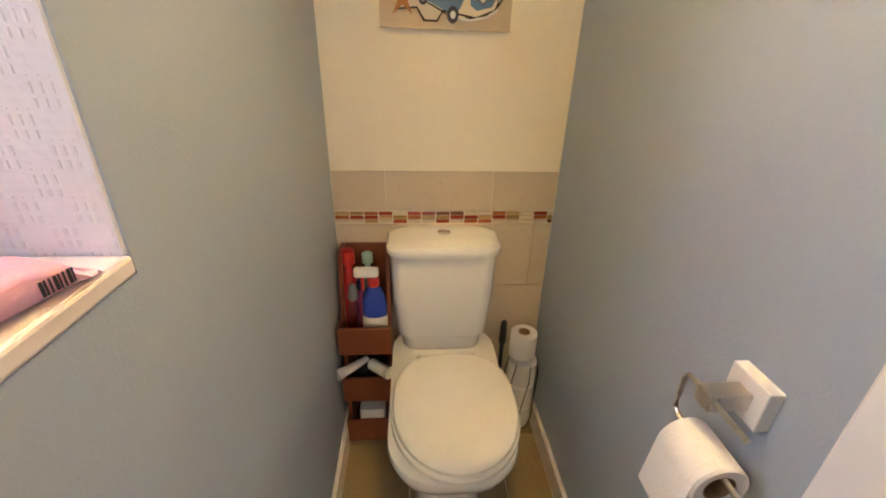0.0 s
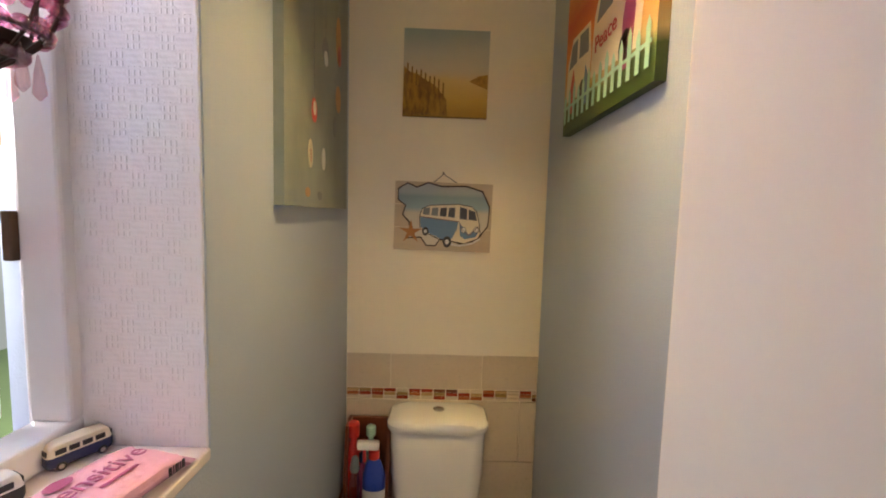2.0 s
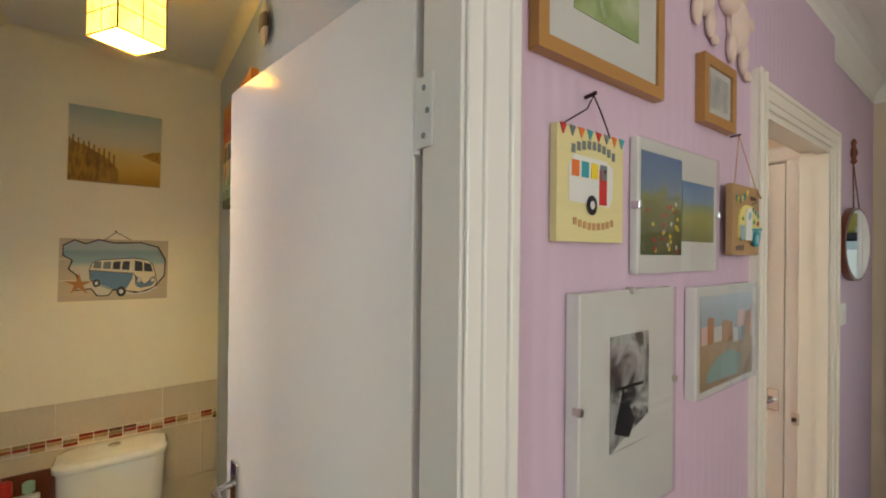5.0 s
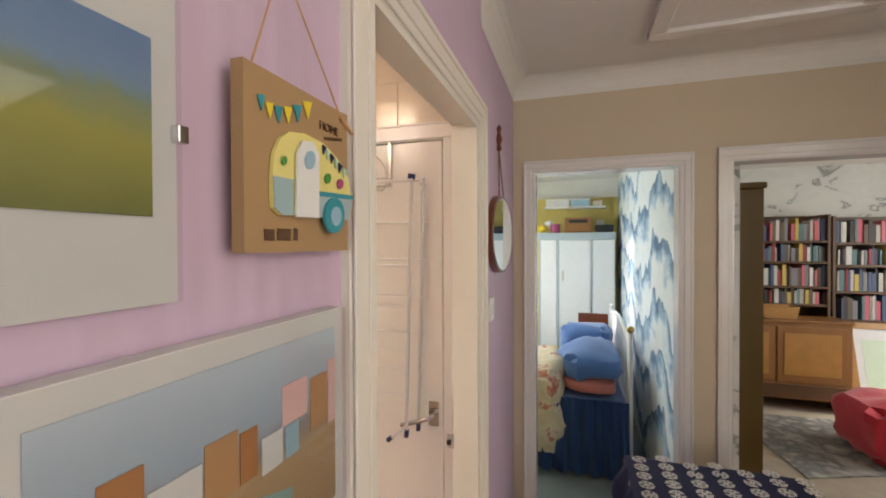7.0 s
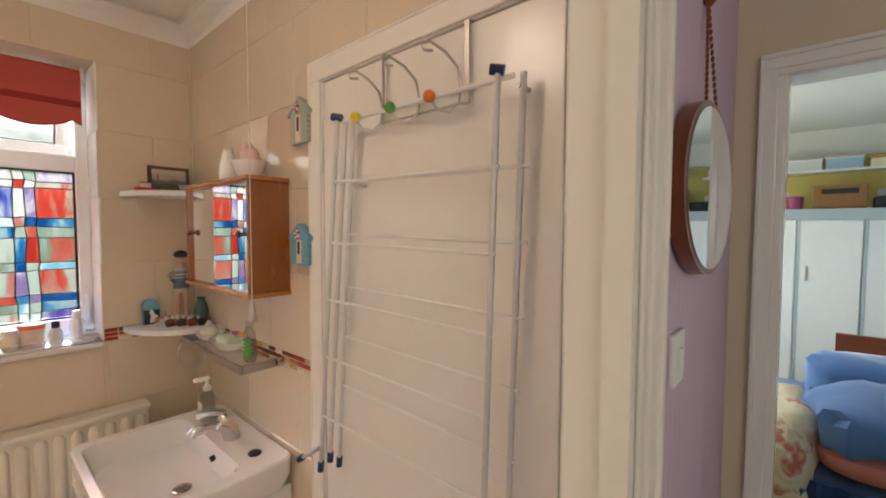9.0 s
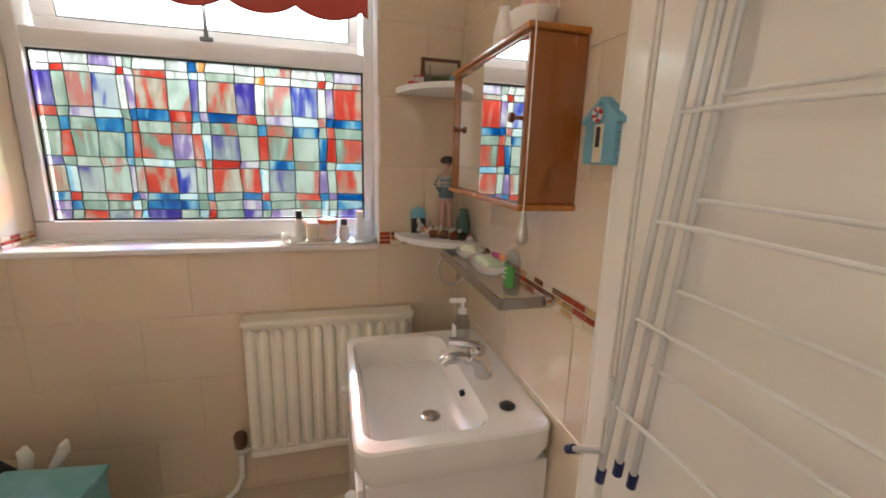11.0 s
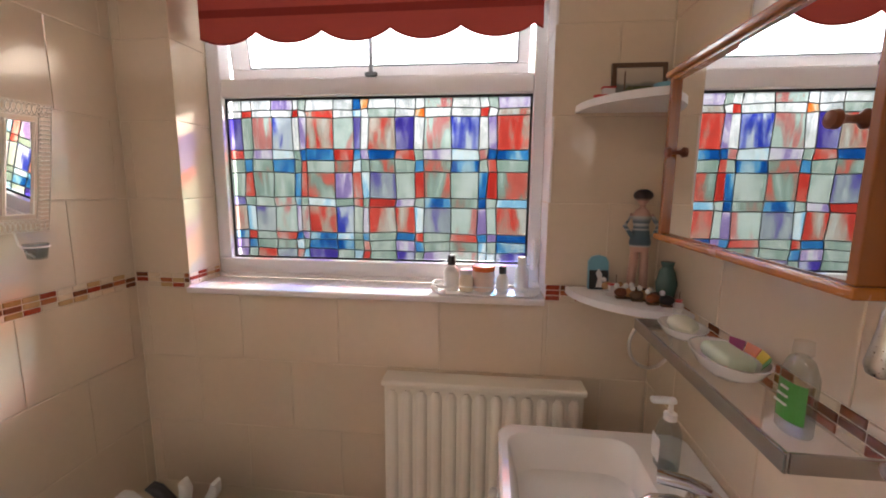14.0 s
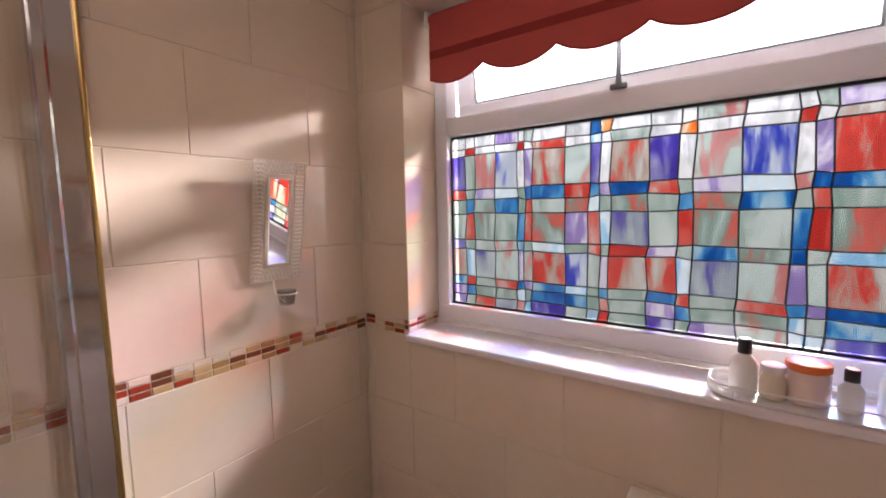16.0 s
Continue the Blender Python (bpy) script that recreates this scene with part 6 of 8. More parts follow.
for i in range(7):
    for j in range(7):
        cx, cy = 3.21 + 0.058 * i + 0.028 * (j % 2), -1.12 + 0.085 * j
        bm = bmesh.new()
        for k in range(3):
            R = Matrix.Translation((cx, cy, zt + 0.0075)) @ Matrix.Rotation(radians(60 * k + 20 * rnd.random()), 4, "Z")
            box((-0.024, -0.0028, 0), (0.024, 0.0028, 0.0008), 0, bm, 2, R)
            for e in (-0.02, 0.02):
                box((e - 0.004, -0.009, 0), (e + 0.004, 0.009, 0.0008), 0, bm, 2, R)
        part("snowflake", bm, M["off_white"], cloth)
part("tabletop", box((x0, y0, zt - 0.03), (x1, y1, zt - 0.012), 0.003), M["mid_oak"], t)
for x in (x0 + 0.03, x1 - 0.03):
    for y in (y0 + 0.03, y1 - 0.03):
        part("leg", box((x - 0.015, y - 0.015, 0), (x + 0.015, y + 0.015, zt - 0.03), 0.002), M["mid_oak"], t)

# ---- bedroom seen through its doorway ----
t = thing("wardrobe", (7.2, -0.4, 0), "white wardrobe with grey-blue top rail and three doors", "wardrobe")
part("carcass", box((7.02, -0.83, 0), (7.38, 0.03, 1.735), 0.004), M["wardrobe"], t)
for y0, y1 in ((-0.825, -0.57), (-0.56, -0.19), (-0.18, 0.025)):
    d = part("door", box((7.002, y0, 0.06), (7.019, y1, 1.66), 0.004), M["wardrobe"], t)
    part("door_rail", box((6.998, y1 - 0.018, 0.06), (7.003, y1, 1.66), 0.001), M["wardrobe_blue"], d)
    if y0 < -0.5 < y1 or y0 < -0.3 < y1:
        part("handle", box((6.99, y1 - 0.07, 1.18), (7.002, y1 - 0.05, 1.30), 0.003), M["steel"], d)
part("top_rail", box((7., -0.84, 1.665), (7.02, 0.04, 1.75), 0.003), M["wardrobe_blue"], t)
t = thing("wall_shelf", (7.3, -0.4, 2.050), "white wall shelf above the wardrobe", "shelf")
part("board", box((7.2, -0.74, 2.055), (7.4, -0.02, 2.075), 0.002), M["white"], t)
for y0, y1, c, lab in ((-0.32, -0.04, "off_white", "patterned storage box on the wall shelf"), (-0.56, -0.34, "sky_blue", "pale blue storage box on the wall shelf"), (-0.70, -0.60, "cream", "cream ornament box on the wall shelf")):
    bt = thing("storage_box", (7.3, y0, 2.075), lab, "box", "storage boxes")
    part("box", box((7.23, y0, 2.075), (7.36, y1, 2.140 + 0.02 * (c != "cream")), 0.004), M[c], bt)
    part("lid", box((7.225, y0 - 0.004, 2.140 + 0.02 * (c != "cream")), (7.365, y1 + 0.004, 2.155 + 0.02 * (c != "cream")), 0.003), M["white" if c != "cream" else "tan"], bt)
t = thing("wooden_crate", (7.15, -0.40, 1.75), "brown box with dark handle slot on the wardrobe", "box")
part("box", box((7.05, -0.58, 1.752), (7.25, -0.27, 1.93), 0.005), M["mid_oak"], t)
part("slot", box((7.046, -0.53, 1.865), (7.052, -0.32, 1.905), 0.001), M["black"], t)
single("pink_pot", lathe([(0.05, 0), (0.055, 0.005), (0.06, 0.10), (0.05, 0.105)], (7.1, -0.16, 1.752), 18), M["dark_pink"], (7.1, -0.16, 1.752), "pink pot on top of the wardrobe", "pot", smooth=True)
single("yellow_toy", ball((7.08, 0.0, 1.80), 0.05, s=(0.8, 1.2, 0.9)), M["yellow"], (7.08, 0.0, 1.752), "yellow soft toy on top of the wardrobe", "toy", smooth=True)
single("white_toy", ball((7.12, -0.08, 1.86), 0.045, s=(0.8, 1.2, 1.0)), M["off_white"], (7.12, -0.08, 1.82), "white soft toy behind the pots", "toy", smooth=True)
single("black_bag", box((7.06, -0.82, 1.752), (7.2, -0.62, 1.84), 0.012), M["black"], (7.12, -0.72, 1.752), "black bag on top of the wardrobe", "bag", smooth=True)
single("framed_card", box((7.2, -0.72, 1.76), (7.215, -0.64, 1.90), 0.002), M["off_white"], (7.2, -0.68, 1.76), "pale framed card standing on the wardrobe", "card")

t = thing("daybed", (5.9, -0.45, 0), "white metal daybed frame along the papered wall", "bed")
for x, z in ((4.98, 1.0), (6.52, 0.95)):
    p = part("post", rod((x, -0.75, 0), (x, -0.75, z), 0.017, n=14), M["white"], t, smooth=True)
    part("finial", ball((x, -0.75, z + 0.02), 0.026), M["brass"] if x < 5 else M["white"], p, smooth=True)
part("top_rail", tube([(4.98 + 1.54 * k / 12, -0.75, 0.90 + 0.09 * math.sin(math.pi * k / 12)) for k in range(13)], 0.012, 8), M["white"], t, smooth=True)
part("low_rail", tube([(4.98, -0.75, 0.45), (6.52, -0.75, 0.45)], 0.012, 8), M["white"], t, smooth=True)
for k in range(1, 12):
    part("spindle", rod((4.98 + 1.54 * k / 12, -0.75, 0.45), (4.98 + 1.54 * k / 12, -0.75, 0.90 + 0.09 * math.sin(math.pi * k / 12)), 0.006, n=8), M["white"], t, smooth=True)
part("mattress", box((4.99, -0.73, 0.25), (6.55, -0.02, 0.50), 0.04), M["bed_blue_dark"], t)
for x in (5.1, 6.4):
    for y in (-0.68, -0.07):
        part("leg", rod((x, y, 0), (x, y, 0.26), 0.018, n=10), M["white"], t)


def puff(name, a, b, material, label, category, seed=1, amp=0.02, sub=5):
    """A soft, creased cushion-like body in a box."""
    bm = box(a, b)
    bmesh.ops.subdivide_edges(bm, edges=bm.edges[:], cuts=sub, use_grid_fill=True)
    c = (Vector(a) + Vector(b)) / 2
    hs = (Vector(b) - Vector(a)) / 2
    for v in bm.verts:
        q = Vector([(v.co[i] - c[i]) / hs[i] for i in range(3)])
        k = 1 - 0.36 * (max(0, abs(q.x) - 0.4) ** 2 + max(0, abs(q.y) - 0.4) ** 2 + max(0, abs(q.z) - 0.4) ** 2)
        n = noise.noise(v.co * 5 + Vector((seed, 0, 0))) * amp + noise.noise(v.co * 14 + Vector((0, seed, 0))) * amp * 0.4
        v.co = c + Vector([q[i] * hs[i] * k for i in range(3)]) + q * n
    low = min(v.co.z for v in bm.verts)
    for v in bm.verts:
        v.co.z += a[2] - low
    return single(name, bm, material, (c.x, c.y, a[2]), label, category, smooth=True)


puff("blue_cushion", (4.98, -0.75, 0.62), (5.55, -0.26, 0.84), M["bed_blue"], "plump blue cushion on the daybed", "cushion", 1, 0.035).rotation_euler = (radians(-4), radians(-7), radians(9))
puff("blue_cushion", (5.48, -0.72, 0.60), (6.05, -0.24, 0.93), M["bed_blue"], "blue pillow stacked behind another on the daybed", "cushion", 2, 0.035).rotation_euler = (0, radians(6), radians(-6))
puff("pink_blanket", (4.97, -0.70, 0.50), (5.6, -0.28, 0.64), plain("salmon_blanket", (0.62, 0.22, 0.19), 0.9, bump=0.3, bs=40.0), "folded salmon pink blanket under the cushions", "blanket", 3)
bm = bmesh.new()
nu, nv = 40, 14
rows = []
for i in range(nu + 1):
    y = -0.74 + 0.66 * i / nu
    rows.append([])
    for j in range(nv + 1):
        z = 0.515 - 0.49 * j / nv
        x = 4.965 - 0.008 - 0.09 * (j / nv) ** 1.5 + 0.022 * math.sin(i * 0.95 + 0.3 * j) * (0.2 + j / nv) + 0.01 * math.sin(i * 2.1)
        rows[-1].append(bm.verts.new((x, y, z)))
for i in range(nu):
    for j in range(nv):
        bm.faces.new((rows[i][j], rows[i + 1][j], rows[i + 1][j + 1], rows[i][j + 1]))
got = bmesh.ops.solidify(bm, geom=bm.faces[:], thickness=0.006)
single("bed_cover", bm, M["bed_blue_dark"], (4.95, -0.4, 0), "deep blue cover hanging in folds over the daybed's end", "bed cover", smooth=True)
puff("patchwork_quilt", (4.82, -0.36, 0.02), (5.75, 0.12, 0.80), M["quilt"], "cream patchwork quilt heaped beside the daybed", "quilt", 5, 0.05, 7)
t = thing("bedside_table", (6.3, -0.55, 0), "small dark wooden table with a book at the daybed's head", "table")
part("tabletop", box((6.56, -0.72, 0.83), (6.59, -0.42, 0.87), 0.003), M["mahogany"], t)
part("pedestal", box((6.565, -0.72, 0), (6.588, -0.42, 0.83), 0.003), M["mahogany"], t)

# ---- study seen through its doorway ----
t = thing("tall_cabinet", (4.8, -1.25, 0), "tall dark brown cabinet beside the study door", "cabinet")
part("side_panel", box((4.60, -1.385, 0.08), (5.05, -1.11, 1.92), 0.004), M["brown_door"], t)
part("cornice", box((4.59, -1.398, 1.92), (5.06, -1.11, 1.955), 0.008), M["brown_door"], t)
part("plinth", box((4.605, -1.38, 0), (5.045, -1.11, 0.08), 0.004), M["brown_door"], t)
SPINES = [plain("book_cloth_%d" % k, c, 0.6) for k, c in enumerate(((0.50, 0.47, 0.42), (0.06, 0.05, 0.05), (0.30, 0.05, 0.05), (0.08, 0.11, 0.20), (0.60, 0.58, 0.54), (0.14, 0.10, 0.07), (0.12, 0.20, 0.22), (0.55, 0.40, 0.10), (0.58, 0.14, 0.18), (0.22, 0.22, 0.24)))]


def bookcase(y0, y1, zs, top, label, seed, cab):
    t = thing("bookcase", (7.1, y0, 0), label, "bookcase", "bookcases of the study")
    x0, x1 = 6.93, 7.22
    for y in (y0, y1 - 0.025):
        part("side", box((x0, y, 0), (x1, y + 0.025, top), 0.002), M["dark_oak"], t)
    part("back", box((x1 - 0.01, y0 + 0.025, 0), (x1, y1 - 0.025, top)), M["dark_oak"], t)
    for z in zs:
        part("shelf", box((x0 + 0.002, y0 + 0.025, z - 0.022), (x1 - 0.01, y1 - 0.025, z), 0.002), M["dark_oak"], t)
    rnd = random.Random(seed)
    for z, up in zip(zs, zs[1:] + [top]):
        y = y0 + 0.03
        while y < y1 - 0.06:
            w, h, d = rnd.uniform(0.014, 0.04), (up - z) * rnd.uniform(0.62, 0.88), rnd.uniform(0.14, 0.2)
            if y + w > y1 - 0.03:
                break
            b = box((x0 + 0.03 + rnd.uniform(0, 0.02), y, z), (x0 + 0.03 + d, y + w - 0.001, z + h), 0.0015, None, 1)
            single("book", b, rnd.choice(SPINES), (x0 + 0.1, y, z), "book standing upright in the study bookcase", "book", "books of the study")
            y += w + (0.03 if rnd.random() < 0.06 else 0.0)
    if cab:
        c = thing("cupboard", (6.9, y0, 0), "carved mid-brown oak cupboard with two doors", "cupboard")
        part("body", box((6.62, y0 - 0.02, 0.13), (6.92, y1 - 0.03, 0.86), 0.006), M["mid_oak"], c)
        part("top", box((6.60, y0 - 0.03, 0.86), (6.925, y1 - 0.02, 0.885), 0.006), M["mid_oak"], c)
        half = (y0 + y1 - 0.05) / 2
        for a, b in ((y0 + 0.02, half - 0.01), (half + 0.01, y1 - 0.07)):
            dd = part("door", box((6.605, a, 0.30), (6.622, b, 0.82), 0.004), M["mid_oak"], c)
            part("panel", box((6.598, a + 0.05, 0.36), (6.606, b - 0.05, 0.76), 0.004), M["oak"], dd)
        part("apron", box((6.608, y0 + 0.02, 0.15), (6.622, y1 - 0.07, 0.27), 0.004), M["dark_oak"], c)
        for y in (y0 + 0.0, y1 - 0.09):
            for x in (6.63, 6.86):
                part("foot", lathe([(0.025, 0), (0.03, 0.02), (0.018, 0.06), (0.03, 0.131)], (x + 0.02, y + 0.02, 0), 12), M["dark_oak"], c, smooth=True)
        bk = thing("wicker_basket", (6.75, half, 0.885), "shallow woven wicker basket on the oak cupboard", "basket")
        part("basket", loft([rounded(6.76, half - 0.06, a, b, 0.02, 0.886 + z) for z, a, b in ((0, 0.08, 0.14), (0.11, 0.095, 0.16), (0.115, 0.09, 0.155), (0.02, 0.075, 0.135))]), M["wicker"], bk)


bookcase(-2.80, -1.60, [1.0, 1.18, 1.43, 1.64], 1.90, "dark oak bookcase packed with mixed books", 4, True)
bookcase(-4.0, -2.815, [0.55, 0.86, 1.14, 1.40, 1.62], 1.88, "tall dark oak bookcase filled with paperbacks", 9, False)
puff("red_beanbag", (5.45, -3.1, 0.0), (6.15, -2.30, 0.50), M["red_cloth"], "large crimson cloth beanbag on the study floor", "beanbag", 6, 0.05, 6)
t = thing("leaning_picture", (6.5, -2.95, 0), "gilt wooden picture leaning against the bookcase", "picture")
L = Matrix.Translation((6.62, -2.99, 0.02)) @ Matrix.Rotation(radians(-90), 4, "Z") @ Matrix.Rotation(radians(76), 4, "X")
for a in (rect(-0.14, 0.0, 0.5, 0.06), rect(-0.14, 0.80, 0.5, 0.86), rect(-0.14, 0.06, -0.08, 0.80), rect(0.44, 0.06, 0.5, 0.80)):
    part("frame_side", slab(a, 0.03, L), M["oak"], t)
part("print", slab(rect(-0.08, 0.06, 0.44, 0.80), 0.01, L @ Matrix.Translation((0, 0, -0.01))), M["off_white"], t)
part("picture_area", slab(rect(-0.02, 0.16, 0.38, 0.70), 0.001, L @ Matrix.Translation((0, 0, -0.008))), M["pale_green"], t)
bm = slab([(5.3, -1.9), (6.45, -1.75), (6.5, -2.6), (5.5, -2.45)][::-1], 0.008, Matrix.Translation((0, 0, 0.012)))
single("patterned_rug", bm, mottled("grey_rug", 5.0, ((0.35, (0.42, 0.40, 0.36)), (0.52, (0.16, 0.16, 0.16)), (0.65, (0.46, 0.43, 0.38))), 0.95), (5.9, -2.2, 0.004), "grey patterned rug on the study floor", "rug")
t = thing("round_fan", (5.0, -1.2, 1.955), "white round desk fan on top of the tall cabinet", "fan")
part("base", lathe([(0.06, 0), (0.06, 0.012), (0.02, 0.03), (0.012, 0.05)], (4.8, -1.22, 1.956), 18), M["white"], t, smooth=True)
part("cage", tube([(4.78, -1.22 + 0.09 * math.cos(radians(a)), 2.08 + 0.09 * math.sin(radians(a))) for a in range(0, 360, 15)], 0.008, 8, closed=True), M["white"], t, smooth=True)
part("motor", rod((4.76, -1.22, 2.08), (4.85, -1.22, 2.08), 0.035, n=16), M["white"], t, smooth=True)
part("neck", rod((4.81, -1.22, 1.99), (4.81, -1.22, 2.08), 0.012), M["white"], t)
for k in range(3):
    a = radians(120 * k + 10)
    part("blade", box((4.768, -1.226, 2.03), (4.772, -1.19, 2.15), 0.002, None, 1, Matrix.Translation((4.77, -1.22, 2.08)) @ Matrix.Rotation(a, 4, "X") @ Matrix.Translation((-4.77, 1.22, -2.10))), M["off_white"], t)

# ---- bathroom ----
X = 3.287
# window
w = thing("window_bathroom", (2.35, 2.03, BS), "white plastic window with stained-glass film and ajar fanlight", "window", kind="structure")
bm = bmesh.new()
for a, b in (((BX0, 2.0, BS), (BX1, 2.07, 1.212)), ((BX0, 2.0, 2.165), (BX1, 2.07, BT)), ((BX0, 2.0, 1.212), (1.788, 2.07, 2.165)), ((2.916, 2.0, 1.212), (BX1, 2.07, 2.165)), ((1.788, 2.0, 1.808), (2.916, 2.07, 1.872))):
    box(a, b, 0.005, bm)
part("window_frame", bm, M["upvc"], w)
bm = bmesh.new()
for a, b in (((1.788, 2.024, 1.212), (2.916, 2.036, 1.2195)), ((1.788, 2.024, 1.8005), (2.916, 2.036, 1.808)), ((1.788, 2.024, 1.2195), (1.7955, 2.036, 1.8005)), ((2.9085, 2.024, 1.2195), (2.916, 2.036, 1.8005))):
    box(a, b, 0, bm)
part("gasket", bm, M["gasket"], w, "black rubber gasket")
V = Matrix.Translation((0, 2.05, 2.165)) @ Matrix.Rotation(radians(9), 4, "X")
bm = bmesh.new()
for a, b in (((1.80, -0.03, -0.285), (2.904, 0.03, -0.245)), ((1.80, -0.03, -0.04), (2.904, 0.03, -0.003)), ((1.80, -0.03, -0.245), (1.875, 0.03, -0.04)), ((2.865, -0.03, -0.245), (2.904, 0.03, -0.04))):
    box(a, b, 0.005, bm, 2, V)
vent = part("fanlight", bm, M["upvc"], w)
part("glass", box((1.875, -0.004, -0.245), (2.865, 0.004, -0.04), 0, None, 2, V), M["glass"], vent)
bm = bmesh.new()
for a, b in (((1.875, -0.032, -0.245), (2.865, -0.026, -0.239)), ((1.875, -0.032, -0.239), (1.881, -0.026, -0.04)), ((2.859, -0.032, -0.239), (2.865, -0.026, -0.04))):
    box(a, b, 0, bm, 2, V)
part("gasket", bm, M["slate"], vent)
stay = part("window_stay", box((2.349, 1.988, 1.876), (2.364, 1.998, 2.02), 0.003), M["slate"], w, "grey fanlight stay")
part("stay_foot", box((2.335, 1.986, 1.868), (2.378, 2.0, 1.882), 0.003), M["slate"], stay)
h = part("window_handle", box((2.925, 1.985, 1.20), (2.945, 2.001, 1.27), 0.004), M["upvc"], w)
part("lever", box((2.928, 1.968, 1.20), (2.942, 1.986, 1.31), 0.005), M["upvc"], h)
part("window_sill", box((BX0, 1.806, BS - 0.022), (BX1, 2.0, BS), 0.006), mat("white_sill", (0.80, 0.75, 0.74), 0.25, var=0.05, vs=6.0), w, "glossy white sill board")
part("frame_bead", box((BX0 + 0.002, 1.988, BS + 0.001), (BX1 - 0.002, 2.0, BS + 0.018), 0.004), M["upvc"], w)
US = [1.7955 + v for v in (0, 0.05, 0.087, 0.166, 0.25, 0.275, 0.30, 0.407, 0.477, 0.509, 0.537, 0.636, 0.708, 0.741, 0.841, 0.939, 0.971, 1.004)] + [2.9085]
VS = [1.2195 + v for v in (0, 0.031, 0.068, 0.098, 0.195, 0.227, 0.321, 0.366, 0.403, 0.518, 0.545)] + [1.8005]
CODES = ("wwwmwswwbowwwpwwsm", "wrwwrwRwlwswowwrwR", "vspBwmRpvwRvwpBwmR", "rsmlsbbrbmbrsmlpbb", "sbPbsrsPlsPsbPbsrs", "srPsbrPmrlVsrPsbrP", "vsspbslsrsrmsbPbsl", "RlVpmpRBsmRRlVpmpR", "brsrbmblsbsbrsrbmb", "mbsPlsbbsrsmbsPlsb", "msRVrlvsbrsvsmpllv")
leaded(w, lambda u, v, d: Vector((u, 2.030 + d, v)), US, VS, 21, CODES)

# roller blind
t = thing("roller_blind", (2.35, 1.95, 2.2), "red fabric roller blind with a scalloped dark-edged hem, part lowered", "blind")
part("roller", rod((1.765, 1.955, 2.185), (2.932, 1.955, 2.185), 0.02, n=18), M["blind"], t, smooth=True)
for x in (1.752, 2.932):
    part("bracket", box((x, 1.93, 2.16), (x + 0.012, 1.98, 2.212), 0.003), M["white"], t)
x0, x1, n = 1.772, 2.932, 120
hem = lambda u: 2.005 - 0.038 * abs(math.sin(math.pi * (u * 5 + 0.12))) ** 0.75
low = [(x0 + (x1 - x0) * k / n, hem(k / n)) for k in range(n + 1)]
part("fabric", box((x0, 1.932, 2.0785), (x1, 1.9335, 2.19), 0), M["blind"], t)
part("dark_band", box((x0, 1.9315, 2.0525), (x1, 1.9335, 2.078), 0), M["blind_dark"], t)
part("valance", slab(low + [(x1, 2.052), (x0, 2.052)], 0.0015, on_wall("-y", 1.932, 0, 0)), M["blind"], t)
# unseen pale sheet, added to keep red bounce off the fanlight frame
part("lining", slab([(x, z + 0.003) for x, z in low] + [(x1, 2.185), (x0, 2.185)], 0.001, on_wall("-y", 1.9365, 0, 0)), M["upvc"], t, "pale sheet added behind the blind against red bounce light")
part("hem_trim", tube([(x, 1.933, z) for x, z in low], 0.0028, 6), M["blind_dark"], t, "dark red bound hem")

# radiator
t = thing("radiator", (2.76, 1.79, 0.30), "white panel radiator with upright ribs under the window", "radiator")
part("panel", box((2.445, 1.765, 0.30), (3.085, 1.79, 0.855), 0.008), M["rad"], t)
for k in range(13):
    x = 2.474 + 0.0485 * k
    bm = loft([[Vector((x + 0.0195 * kk * c, 1.767 - 0.021 * kk * s, z)) for c, s in ((-1, 0), (-0.78, 0.45), (-0.55, 0.85), (-0.3, 1), (0.3, 1), (0.55, 0.85), (0.78, 0.45), (1, 0))] for z, kk in ((0.325, 0.5), (0.345, 1.0), (0.815, 1.0), (0.832, 0.5))])
    part("rib", bm, M["rad"], t, smooth=True)
part("top_grille", box((2.442, 1.742, 0.852), (3.088, 1.826, 0.872), 0.005), M["rad"], t)
part("bottom_edge", box((2.445, 1.755, 0.292), (3.085, 1.79, 0.322), 0.006), M["rad"], t)
for x in (2.6, 2.95):
    part("bracket", box((x, 1.79, 0.42), (x + 0.03, 1.831, 0.78), 0.002), M["rad"], t)
v = part("valve_body", rod((2.395, 1.775, 0.315), (2.45, 1.775, 0.325), 0.013, n=14), M["steel"], t, smooth=True)
part("valve_knob", lathe([(0.016, 0.335), (0.023, 0.345), (0.025, 0.39), (0.018, 0.40)], (2.405, 1.775, 0), 18), M["dark_oak"], v, "dark brown thermostat knob", smooth=True)
part("pipe", tube([(2.405, 1.775, 0.335), (2.405, 1.775, 0.26), (2.402, 1.775, 0.20), (2.38, 1.772, 0.15), (2.345, 1.768, 0.12), (2.33, 1.765, 0.097)], 0.011, 10), M["white"], t, "white painted pipe", smooth=True)
part("pipe_collar", lathe([(0.024, 0.0955), (0.024, 0.104), (0.013, 0.108)], (2.33, 1.765, 0), 16), M["white"], t, smooth=True)

